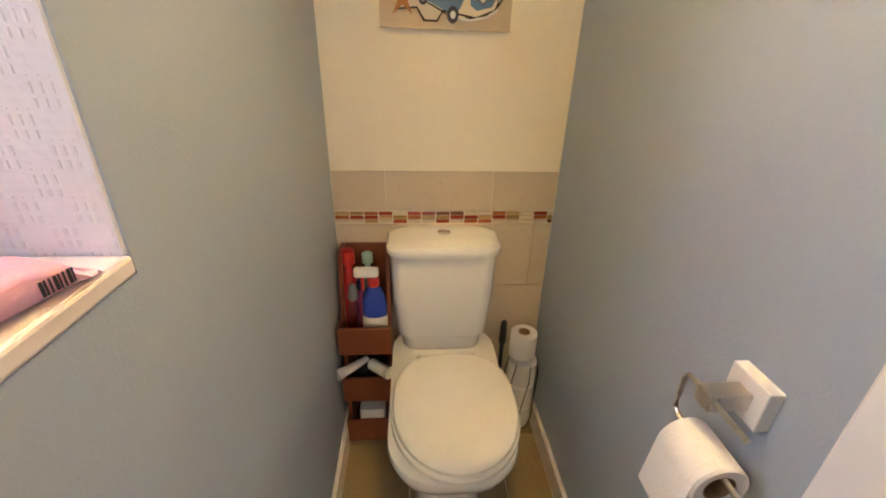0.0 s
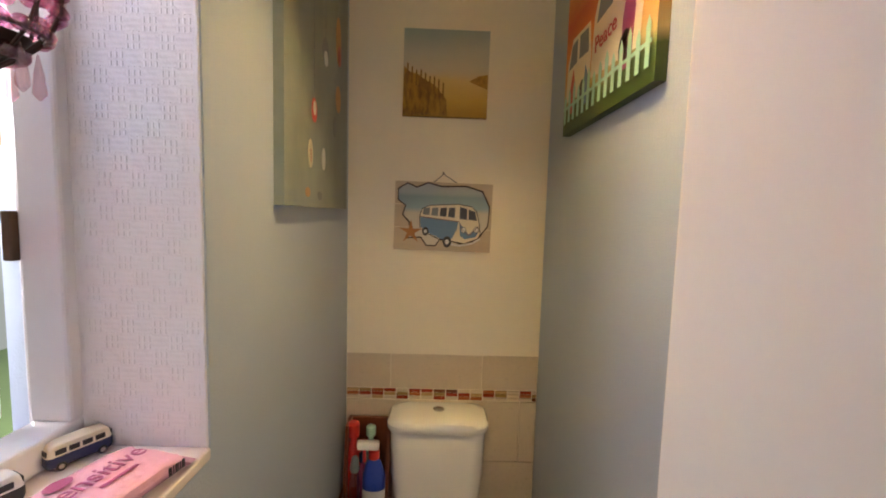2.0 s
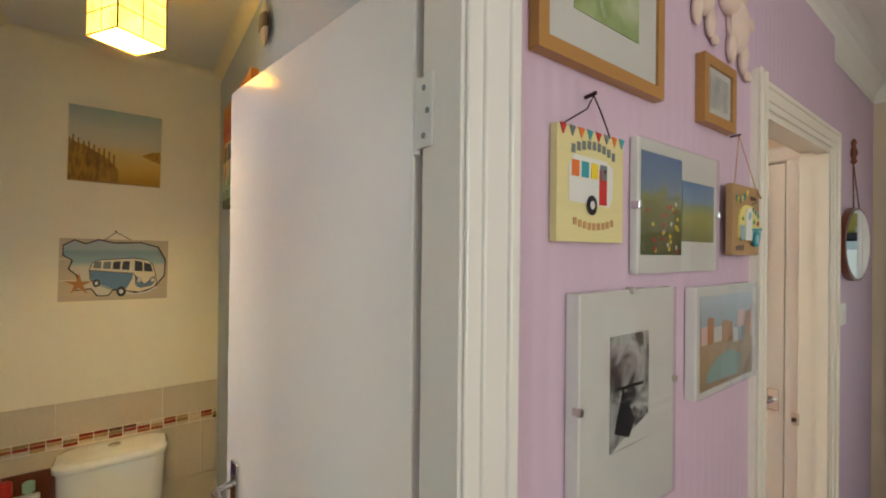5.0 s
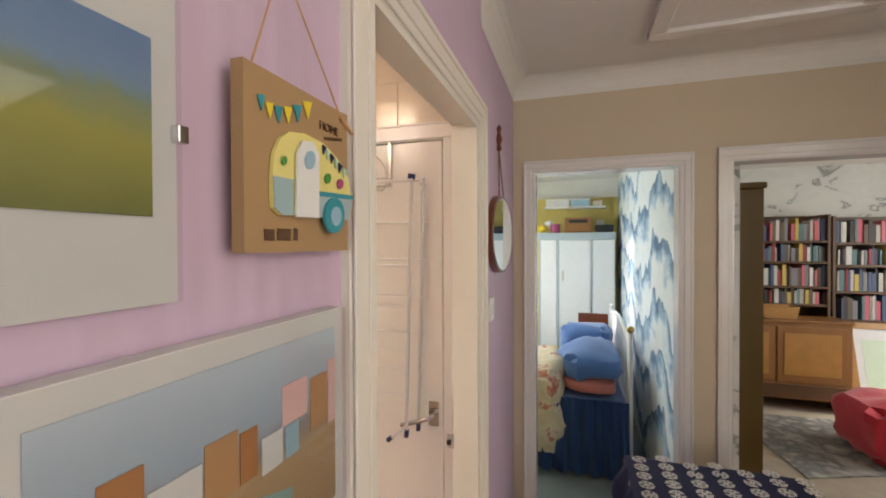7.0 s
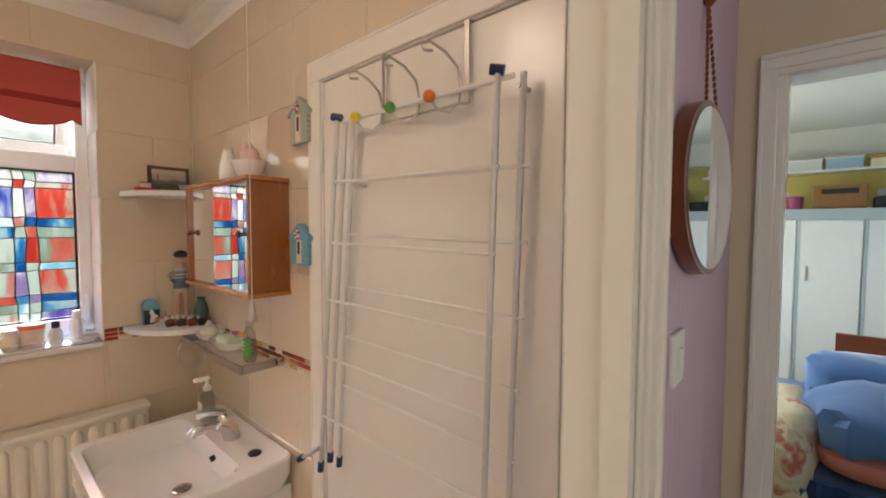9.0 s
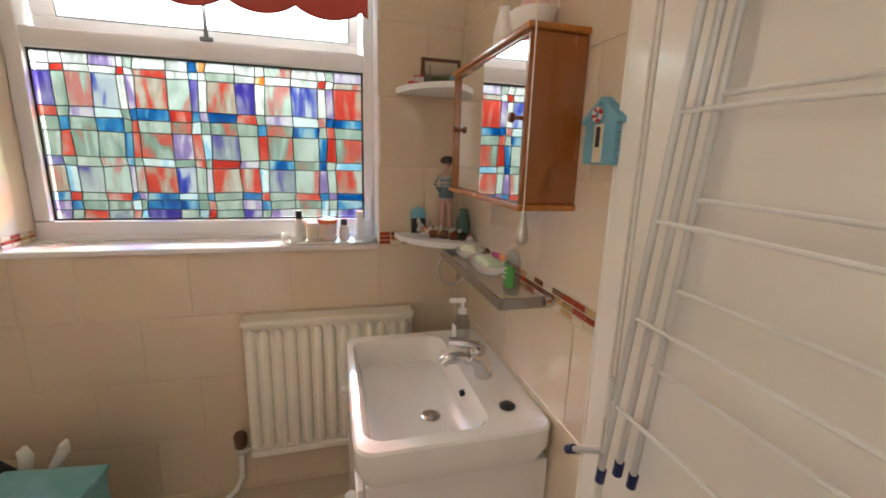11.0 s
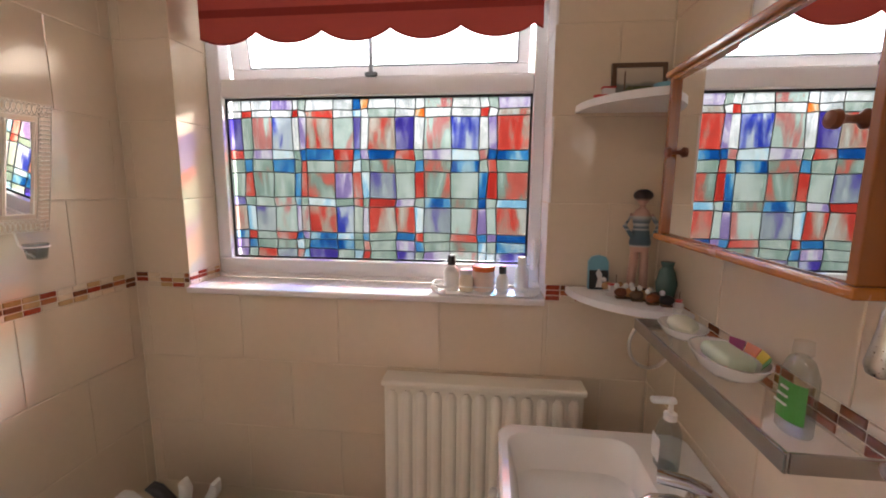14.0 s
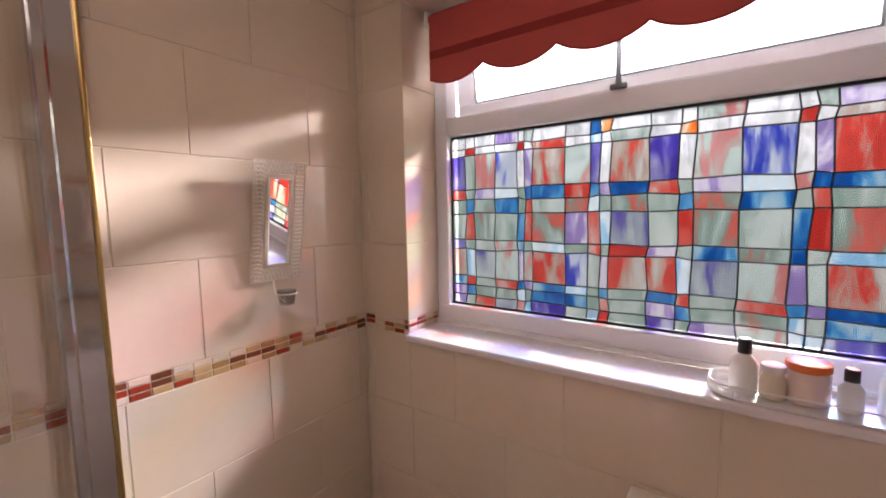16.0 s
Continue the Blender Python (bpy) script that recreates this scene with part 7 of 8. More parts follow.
# basin on its unit
RZ = 0.862
t = thing("basin_unit", (3.05, 1.265, 0), "white rectangular ceramic basin on a white vanity unit", "washbasin")
cx, cy, hx, hy = 3.049, 1.262, 0.2365, 0.302
outer = [rounded(cx, cy, hx - 0.02, hy - 0.02, 0.03, RZ - 0.10), rounded(cx, cy, hx, hy, 0.045, RZ - 0.055), rounded(cx, cy, hx, hy, 0.045, RZ - 0.006), rounded(cx, cy, hx - 0.006, hy - 0.006, 0.04, RZ)]
bx, by = 2.987, 1.262
inner = [rounded(bx, by, 0.153, 0.262, 0.05, RZ), rounded(bx, by, 0.147, 0.256, 0.048, RZ - 0.006), rounded(bx + 0.004, by - 0.01, 0.132, 0.232, 0.06, RZ - 0.07), rounded(bx + 0.015, by - 0.02, 0.10, 0.19, 0.07, RZ - 0.088), rounded(bx + 0.03, by - 0.04, 0.04, 0.06, 0.035, RZ - 0.094)]
bs = part("basin", loft(outer + inner), M["ceramic"], t, smooth=True)
part("drain", lathe([(0.026, 0), (0.028, 0.003), (0.022, 0.006), (0.012, 0.0045), (0.001, 0.008)], (3.034, 1.20, RZ - 0.094), 22), M["chrome"], bs, "chrome waste", smooth=True)
part("overflow", rod((3.116, 1.20, RZ - 0.035), (3.130, 1.20, RZ - 0.031), 0.009, n=14), M["black"], bs)
part("unit_body", box((2.835, 0.985, 0.10), (3.283, 1.545, RZ - 0.101), 0.004), M["gloss_white"], t)
for y0, y1 in ((0.99, 1.262), (1.268, 1.54)):
    d = part("unit_door", box((2.815, y0, 0.12), (2.835, y1, RZ - 0.11), 0.005), M["gloss_white"], t)
    part("knob", ball((2.805, 1.035 if y0 < 1.1 else 1.5, 0.70), 0.014), M["white"], d, smooth=True)
part("plinth", box((2.86, 0.99, 0), (3.28, 1.54, 0.10)), M["gloss_white"], t)
tp = thing("mixer_tap", (3.19, 1.22, RZ), "chrome mono mixer tap on the basin's back edge", "tap")
bm = tube([(3.195, 1.222, RZ), (3.19, 1.224, RZ + 0.03), (3.176, 1.226, RZ + 0.055), (3.15, 1.228, RZ + 0.068)], 0.027, 16)
part("body", bm, M["chrome"], tp, smooth=True)
part("spout", tube([(3.165, 1.227, RZ + 0.052), (3.12, 1.23, RZ + 0.062), (3.085, 1.232, RZ + 0.060), (3.072, 1.233, RZ + 0.048)], 0.017, 14), M["chrome"], tp, smooth=True)
lv = part("lever_base", ball((3.172, 1.226, RZ + 0.082), 0.026, s=(1, 1, 0.7)), M["chrome"], tp, smooth=True)
part("lever", tube([(3.175, 1.226, RZ + 0.094), (3.14, 1.235, RZ + 0.104), (3.095, 1.25, RZ + 0.103)], 0.0135, 12), M["chrome"], lv, smooth=True)
single("basin_plug", lathe([(0.020, 0), (0.021, 0.004), (0.014, 0.009), (0.006, 0.011)], (3.20, 1.063, RZ + 0.001), 20), M["black"], (3.20, 1.063, RZ), "black rubber plug on the basin's edge", "plug", smooth=True)
tp = thing("soap_dispenser", (3.19, 1.42, RZ), "clear plastic pump soap dispenser behind the tap", "soap dispenser")
part("body", lathe([(0.028, 0), (0.032, 0.004), (0.032, 0.085), (0.024, 0.105), (0.013, 0.115)], (3.19, 1.43, RZ), 22, sx=0.8), M["frost"], tp, smooth=True)
part("label_panel", box((3.163, 1.41, RZ + 0.02), (3.165, 1.45, RZ + 0.075), 0.0005), M["white"], tp)
part("collar", lathe([(0.014, 0.115), (0.014, 0.13), (0.006, 0.132), (0.005, 0.155)], (3.19, 1.43, RZ), 14), M["white"], tp, smooth=True)
part("pump_head", box((3.145, 1.42, RZ + 0.153), (3.20, 1.44, RZ + 0.167), 0.006), M["white"], tp, smooth=True)

# glass shelf with its chrome rail, towel ring below
t = thing("glass_shelf", (3.22, 1.3, 1.1430), "glass wall shelf with a chrome gallery rail", "shelf")
part("glass_plate", box((3.155, 1.035, 1.1440), (3.285, 1.565, 1.1500), 0.001), M["glass"], t)
part("rail", box((3.147, 1.028, 1.1380), (3.153, 1.572, 1.1660), 0.002), M["shelf_steel"], t)
for y, far in ((1.028, 3.285), (1.566, 3.285)):
    part("end_rail", box((3.153, y, 1.1380), (far, y + 0.006, 1.1660), 0.002), M["shelf_steel"], t)
    part("wall_boss", rod((3.26, y + 0.003, 1.1530), (3.286, y + 0.003, 1.1530), 0.012, n=14), M["chrome"], t)
t = thing("towel_ring", (3.24, 1.55, 1.1), "chrome towel ring hanging under the glass shelf", "towel ring")
part("ring", tube([(3.20 + 0.052 * math.cos(radians(a)), 1.60, 1.085 + 0.062 * math.sin(radians(a))) for a in range(0, 360, 12)], 0.0045, 8, closed=True), M["steel"], t, smooth=True)
part("mount", rod((3.20, 1.60, 1.1350), (3.286, 1.605, 1.1380), 0.007, n=12), M["chrome"], t, smooth=True)


def dish(name, c, r, h, material, label, sx=1.0, sy=1.0):
    t = thing(name, c, label, "dish")
    part("dish", lathe([(r * 0.5, 0), (r * 0.8, h * 0.4), (r, h), (r * 0.94, h), (r * 0.72, h * 0.5), (r * 0.4, h * 0.25)], c, 28, sx=sx, sy=sy), material, t, smooth=True)
    return t


dish("soap_dish", (3.225, 1.49, 1.1505), 0.055, 0.028, M["ceramic"], "white shell-shaped soap dish on the glass shelf", 0.9, 1.2)
single("soap_bar", ball((3.225, 1.49, 1.1800), 0.038, s=(0.8, 1.2, 0.5)), plain("cream_soap", (0.70, 0.70, 0.55), 0.5), (3.225, 1.49, 1.1600), "pale cream soap in its dish", "soap", smooth=True)
b = dish("soap_bowl", (3.222, 1.30, 1.1505), 0.062, 0.038, M["ceramic"], "white bowl painted inside in green, yellow and red", 0.95, 1.45)
for k, c in enumerate(("green", "yellow", "orange", "dark_pink")):
    a = -60 + 28 * k
    rings = [[Vector((3.222 + 0.95 * r * math.cos(radians(a + d)), 1.30 + 1.45 * r * math.sin(radians(a + d)), 1.1625 + z)) for r, z in ((0.0475, 0.0205), (0.0565, 0.0378), (0.0555, 0.0385), (0.0465, 0.0212))] for d in (0, 9, 18, 26)]
    part("painted_patch", loft(rings), M[c], b)
single("soap_bar", box((3.19, 1.245, 1.1700), (3.245, 1.345, 1.2000), 0.013, None, 3), M["pale_green"], (3.22, 1.29, 1.1630), "pale green soap bar in the painted bowl", "soap", smooth=True)
t = thing("gel_bottle", (3.21, 1.115, 1.1505), "clear hand gel bottle with a green label", "bottle")
part("body", lathe([(0.026, 0), (0.029, 0.004), (0.029, 0.085), (0.02, 0.105), (0.011, 0.112)], (3.212, 1.112, 1.1505), 20, sx=0.62), M["frost"], t, smooth=True)
part("label_panel", loft([[Vector((3.212 + 0.0185 * math.cos(radians(w)), 1.112 + 0.0298 * math.sin(radians(w)), z)) for w in range(150, 262, 14)] + [Vector((3.212 + 0.0178 * math.cos(radians(w)), 1.112 + 0.0288 * math.sin(radians(w)), z)) for w in range(248, 149, -14)] for z in (1.170, 1.226)]), M["green"], t, "green printed label")
for k in range(3):
    part("print_bar", box((3.1895, 1.10, 1.192 + 0.012 * k), (3.1915, 1.124 - 0.005 * k, 1.195 + 0.012 * k)), M["off_white"], t)
part("cap", lathe([(0.011, 0.112), (0.013, 0.114), (0.012, 0.132), (0.006, 0.134)], (3.212, 1.112, 1.1505), 14), M["clear_bottle"], t, smooth=True)


def corner_shelf(z, r, label):
    pts = [(X - 0.002, 1.828)] + [(X - 0.002 - r * math.sin(radians(a)), 1.828 - r * math.cos(radians(a))) for a in range(0, 91, 6)]
    bm = slab(pts, 0.02, Matrix.Translation((0, 0, z)))
    return single("corner_shelf", bm, M["upvc"], (X - 0.08, 1.75, z - 0.02), label, "shelf", "corner shelves")


corner_shelf(1.182, 0.265, "white quarter-round corner shelf crowded with ornaments")
corner_shelf(1.728, 0.262, "white quarter-round corner shelf with picture and little boats")
LZ, UZ = 1.182, 1.728
t = thing("gull_card", (3.12, 1.80, LZ), "blue rounded seaside block with a white gull", "ornament")
m = on_wall("-y", 1.792, 3.083, LZ, 0) @ Matrix.Rotation(radians(-8), 4, "X")
part("block", slab([(0, 0), (0.058, 0), (0.058, 0.085), (0.05, 0.10), (0.03, 0.106), (0.01, 0.10), (0, 0.085)], 0.02, m @ Matrix.Translation((0, 0.001, 0.0))), M["hut_blue"], t)
part("dark_sea", slab(rect(0.001, 0.002, 0.057, 0.060), 0.001, m @ Matrix.Translation((0, 0, 0.0012))), M["black"], t)
part("gull", slab([(0.02, 0.008), (0.04, 0.008), (0.038, 0.05), (0.028, 0.065), (0.02, 0.05), (0.026, 0.035)], 0.002, m @ Matrix.Translation((0, 0, 0.003))), M["off_white"], t)


def little_boat(c, s, hull, label, turn=0):
    t = thing("toy_boat", c, label, "toy boat", "toy boats")
    R = Matrix.Translation(c) @ Matrix.Rotation(radians(turn), 4, "Z") @ Matrix.Diagonal((s, s, s, 1))
    ringsb = [[R @ Vector((x * k, y * k, z)) for x, y in ((0.05, 0), (0.025, 0.013), (-0.035, 0.013), (-0.042, 0.0), (-0.035, -0.013), (0.025, -0.013))] for z, k in ((0, 0.8), (0.012, 1.0), (0.014, 1.0), (0.0141, 0.9))]
    part("hull", loft(ringsb), hull, t)
    part("cabin", box((-0.02, -0.008, 0.014), (0.008, 0.008, 0.03), 0.001, None, 1, R), M["off_white"], t)
    part("roof", box((-0.022, -0.009, 0.03), (0.01, 0.009, 0.034), 0.001, None, 1, R), M["red"], t)
    part("mast", rod(R @ Vector((0.0, 0, 0.03)), R @ Vector((0, 0, 0.06)), 0.0012 * s, n=6), M["dark_oak"], t)


little_boat((3.145, 1.735, LZ), 1.0, M["off_white"], "small white fishing boat ornament on the corner shelf", 10)
little_boat((3.105, 1.765, UZ), 1.15, M["red"], "red and white little boat on the corner shelf", 5)
little_boat((3.262, 1.60, LZ), 0.8, M["white"], "small white boat at the corner shelf's end", 60)
for x, y, c in ((3.175, 1.70, "starfish"), (3.205, 1.68, "tan"), (3.195, 1.715, "dark_oak"), (3.23, 1.665, "black"), (3.165, 1.72, "off_white"), (3.150, 1.70, "mahogany"), (3.185, 1.675, "dark_oak"), (3.215, 1.645, "mahogany"), (3.135, 1.775, "tan"), (3.245, 1.63, "black")):
    t = thing("bird_ornament", (x, y, LZ), "tiny carved shore bird on the corner shelf", "ornament", "shore birds")
    part("body", ball((x, y, LZ + 0.017), 0.015, s=(1.3, 0.8, 0.9), n=10), M[c], t, smooth=True)
    part("head", ball((x - 0.013, y, LZ + 0.036), 0.0075, n=8), M["off_white" if c != "off_white" else "tan"], t, smooth=True)
    part("base", box((x - 0.014, y - 0.009, LZ), (x + 0.014, y + 0.009, LZ + 0.005), 0.001), M["dark_oak"], t)
# bather figurine: one plain mesh
FX, FY = 3.215, 1.772
bm = bmesh.new()
for sx in (-0.014, 0.014):
    tube([(FX + sx * 1.3, FY, LZ), (FX + sx * 1.2, FY, LZ + 0.05), (FX + sx, FY - 0.002, LZ + 0.10), (FX + sx * 0.9, FY, LZ + 0.14)], 0.0125, 10, bm)
lathe([(0.026, 0.125), (0.031, 0.15), (0.024, 0.185), (0.021, 0.20), (0.027, 0.225), (0.018, 0.245), (0.008, 0.252), (0.008, 0.262)], (FX, FY, LZ), 16, bm, 1.0, 0.7)
ball((FX, FY, LZ + 0.278), 0.018, bm, (0.9, 0.95, 1.1), 14)
ball((FX + 0.003, FY + 0.008, LZ + 0.287), 0.024, bm, (1.15, 0.9, 0.75), 14)
ball((FX + 0.016, FY + 0.012, LZ + 0.285), 0.016, bm, (1, 1, 0.5), 12)
tube([(FX - 0.026, FY, LZ + 0.232), (FX - 0.048, FY - 0.008, LZ + 0.20), (FX - 0.028, FY - 0.012, LZ + 0.17)], 0.0065, 8, bm)
tube([(FX + 0.026, FY, LZ + 0.232), (FX + 0.045, FY - 0.008, LZ + 0.20), (FX + 0.03, FY - 0.012, LZ + 0.17)], 0.0065, 8, bm)
single("bather_figurine", bm, ramped("figurine_paint", "Z", LZ, LZ + 0.30, ((0.0, (0.03, 0.02, 0.02)), (0.05, (0.03, 0.02, 0.02)), (0.06, (0.55, 0.34, 0.27)), (0.46, (0.55, 0.34, 0.27)), (0.47, (0.50, 0.52, 0.52)), (0.485, (0.06, 0.11, 0.15)), (0.62, (0.07, 0.13, 0.17)), (0.63, (0.50, 0.52, 0.52)), (0.65, (0.06, 0.11, 0.15)), (0.68, (0.50, 0.52, 0.52)), (0.70, (0.06, 0.11, 0.15)), (0.75, (0.45, 0.47, 0.47)), (0.77, (0.55, 0.34, 0.27)), (0.90, (0.55, 0.34, 0.27)), (0.93, (0.02, 0.012, 0.012))), 0.4), (FX, FY, LZ), "painted standing figurine in blue swimwear on corner shelf", "figurine", smooth=True)
single("green_vase", lathe([(0.018, 0), (0.022, 0.01), (0.028, 0.05), (0.02, 0.085), (0.014, 0.095), (0.018, 0.11), (0.014, 0.111)], (3.262, 1.685, LZ), 18), mat("sea_green_glaze", (0.07, 0.14, 0.12), 0.2, var=0.3, vs=20.0), (3.262, 1.685, LZ), "sea-green glazed vase on the corner shelf", "vase", smooth=True)
t = thing("framed_photo", (3.2, 1.80, UZ), "small dark-framed landscape picture leaning in the corner", "picture")
m = on_wall("-y", 1.79, 3.115, UZ + 0.001, 0) @ Matrix.Rotation(radians(-7), 4, "X")
for a in (rect(0, 0, 0.15, 0.012), rect(0, 0.10, 0.15, 0.112), rect(0, 0.012, 0.012, 0.10), rect(0.138, 0.012, 0.15, 0.10)):
    part("frame_side", slab(a, 0.012, m), M["dark_oak"], t)
part("print", slab(rect(0.012, 0.012, 0.138, 0.10), 0.006, m @ Matrix.Translation((0, 0, -0.004))), ramped("shore_print", "Z", UZ + 0.01, UZ + 0.1, ((0.0, (0.10, 0.10, 0.09)), (0.45, (0.16, 0.17, 0.15)), (0.55, (0.45, 0.40, 0.33)), (1.0, (0.60, 0.52, 0.42))), 0.4, 0.25, 30.0), t)
dish("small_blue_bowl", (3.225, 1.70, UZ), 0.03, 0.03, M["hut_blue"], "small pale blue bowl on the corner shelf")
t = thing("harbour_ornament", (3.17, 1.745, UZ), "little green harbour wall ornament with pole", "ornament")
part("wall", box((3.14, 1.738, UZ), (3.205, 1.758, UZ + 0.035), 0.004), mottled("mossy", 60.0, ((0.4, (0.06, 0.08, 0.03)), (0.6, (0.14, 0.12, 0.06))), 0.8), t)
part("pole", rod((3.135, 1.748, UZ), (3.135, 1.748, UZ + 0.075), 0.002, n=8), M["dark_oak"], t)

# wall cabinet with sliding mirrors
t = thing("mirror_cabinet", (3.22, 1.245, 1.38), "orange pine wall cabinet with two sliding mirror doors", "cabinet")
Y0, Y1, CZ0, CZ1, CX = 0.982, 1.502, 1.385, 1.728, 3.158
part("top_board", box((CX - 0.008, Y0 - 0.008, CZ1 - 0.004), (X - 0.001, Y1 + 0.008, CZ1 + 0.010), 0.004), M["pine"], t)
part("bottom_board", box((CX - 0.008, Y0 - 0.008, CZ0 - 0.010), (X - 0.001, Y1 + 0.008, CZ0 + 0.004), 0.004), M["pine"], t)
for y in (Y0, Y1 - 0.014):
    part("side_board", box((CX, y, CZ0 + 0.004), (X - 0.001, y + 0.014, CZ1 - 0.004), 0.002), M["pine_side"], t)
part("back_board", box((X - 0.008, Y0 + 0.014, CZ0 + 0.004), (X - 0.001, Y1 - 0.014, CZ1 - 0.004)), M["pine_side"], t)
part("track", box((CX + 0.001, Y0 + 0.014, CZ1 - 0.010), (CX + 0.014, Y1 - 0.014, CZ1 - 0.004)), M["pine"], t)
for k, (a, b, x) in enumerate(((Y0 + 0.014, 1.26, CX + 0.006), (1.245, Y1 - 0.014, CX + 0.0105))):
    d = part("mirror_door", box((x, a, CZ0 + 0.005), (x + 0.004, b, CZ1 - 0.005), 0.0006), M["mirror"], t, "sliding mirror door")
    kb = lathe([(0.004, 0), (0.005, 0.008), (0.011, 0.014), (0.010, 0.021), (0.003, 0.024)], (0, 0, 0), 16)
    bmesh.ops.transform(kb, matrix=Matrix.Translation((x, (Y0 + 0.045) if k == 0 else (Y1 - 0.035), 1.565)) @ Matrix.Rotation(radians(-90), 4, "Y"), verts=kb.verts)
    part("knob", kb, M["mahogany"], d, "turned wooden knob", smooth=True)
CT = CZ1 + 0.010
single("white_vase", lathe([(0.022, 0), (0.03, 0.01), (0.03, 0.05), (0.02, 0.10), (0.016, 0.112), (0.019, 0.12), (0.014, 0.121)], (3.225, 1.285, CT), 20, sx=1.0, sy=1.0), M["ceramic"], (3.225, 1.285, CT), "white ceramic vase on the mirror cabinet", "vase", smooth=True)
dish("white_bowl", (3.222, 1.115, CT), 0.058, 0.058, M["ceramic"], "white bowl on the mirror cabinet", 0.9, 1.1)
t = thing("pink_ornament", (3.222, 1.115, CT + 0.04), "pink pig-shaped ornament sitting in the bowl", "ornament")
part("body", ball((3.222, 1.11, CT + 0.078), 0.033, s=(0.8, 1.2, 0.95)), M["pale_pink"], t, smooth=True)
for y in (1.092, 1.128):
    part("ear", ball((3.215, y, CT + 0.108), 0.010, s=(0.6, 1, 1.2), n=8), M["pale_pink"], t, smooth=True)
part("support", rod((3.222, 1.112, CT + 0.014), (3.222, 1.112, CT + 0.06), 0.02), M["pale_pink"], t)

# pull cord
t = thing("pull_cord", (3.135, 0.915, 2.3), "white light cord with a chrome pull", "pull cord")
part("cord", tube([(3.135, 0.915, 1.38), (3.135, 0.915, H_BATH - 0.004)], 0.0013, 6), M["cream"], t)
part("pull", lathe([(0.002, 0), (0.010, 0.004), (0.0125, 0.012), (0.010, 0.028), (0.0065, 0.05), (0.006, 0.062), (0.003, 0.066)], (3.135, 0.915, 1.318), 18), M["steel"], t, smooth=True)
part("ceiling_box", lathe([(0.02, -0.03), (0.04, -0.02), (0.042, -0.004)], (3.135, 0.915, H_BATH), 18), M["white"], t, smooth=True)


def hut(yc, z0, w, h, paint, label, buoy):
    t = thing("beach_hut", (X, yc, z0), label, "ornament", "beach huts")
    x = X - 0.020
    m = on_wall("-x", x, yc + w / 2, z0)
    part("wall", slab([(0.006, 0), (w - 0.006, 0), (w - 0.006, h * 0.66), (w / 2, h * 0.93), (0.006, h * 0.66)], 0.018, m), paint, t)
    for s in (0, 1):
        a = [(w / 2, h * 0.93), (w / 2, h), (-0.004, h * 0.68), (-0.004, h * 0.60)]
        part("roof_board", slab(a if s == 0 else [(w - u, v) for u, v in a][::-1], 0.022, m @ Matrix.Translation((0, 0, 0.003))), paint, t)
    part("door", slab(rect(w * 0.38, 0.004, w * 0.62, h * 0.60), 0.003, m @ Matrix.Translation((0, 0, 0.0025))), M["cream"], t)
    part("door_slot", slab(rect(w * 0.45, h * 0.26, w * 0.56, h * 0.56), 0.001, m @ Matrix.Translation((0, 0, 0.0035))), M["black"], t)
    for k in range(5):
        part("siding_groove", box((X - 0.019, yc - w / 2 + 0.0046, z0 + 0.012 + 0.015 * k), (X - 0.004, yc - w / 2 + 0.0062, z0 + 0.0135 + 0.015 * k)), M["slate"], t)
    if buoy:
        c = m @ Vector((w * 0.47, h * 0.74, 0.006))
        for k in range(8):
            seg = [c + Vector((0, 0.0105 * math.cos(radians(a)), 0.0105 * math.sin(radians(a)))) for a in range(45 * k, 45 * k + 46, 9)]
            part("lifebuoy_piece", tube(seg, 0.0038, 8), M["red" if k % 2 else "white"], t, smooth=True)


hut(0.892, 1.475, 0.105, 0.122, M["hut_blue"], "blue wooden beach hut ornament with lifebuoy on the tiles", True)
hut(0.888, 1.832, 0.105, 0.135, M["hut_grey"], "grey-green wooden beach hut ornament on the tiles", True)

# cupboard door with hooks and clothes airer
t = thing("door_cupboard", (X, 0.43, 0), "flat cream gloss cupboard door with lever handle", "door", kind="structure")
part("door_leaf", box((X + 0.002, CY0 + 0.003, 0.006), (X + 0.036, CY1 - 0.003, 1.989), 0.0025), M["door_gloss"], t)
h = part("door_handle", box((X - 0.004, 0.088, 0.955), (X + 0.002, 0.128, 1.045), 0.003), M["chrome"], t, "chrome lever handle")
part("lever", tube([(X - 0.002, 0.108, 1.0), (X - 0.04, 0.108, 1.0), (X - 0.048, 0.115, 0.998), (X - 0.05, 0.15, 0.985), (X - 0.05, 0.215, 0.965)], 0.008, 10), M["chrome"], h, smooth=True)
for z in (0.22, 1.0, 1.74):
    part("door_hinge", rod((X - 0.003, CY1 + 0.001, z), (X - 0.003, CY1 + 0.001, z + 0.085), 0.006, n=10), M["off_white"], t)
# cupboard interior closing wall
wall("cupboard_back", [((3.42, 0.0, 0), (3.44, 0.9, 2.1))], M["grout"])

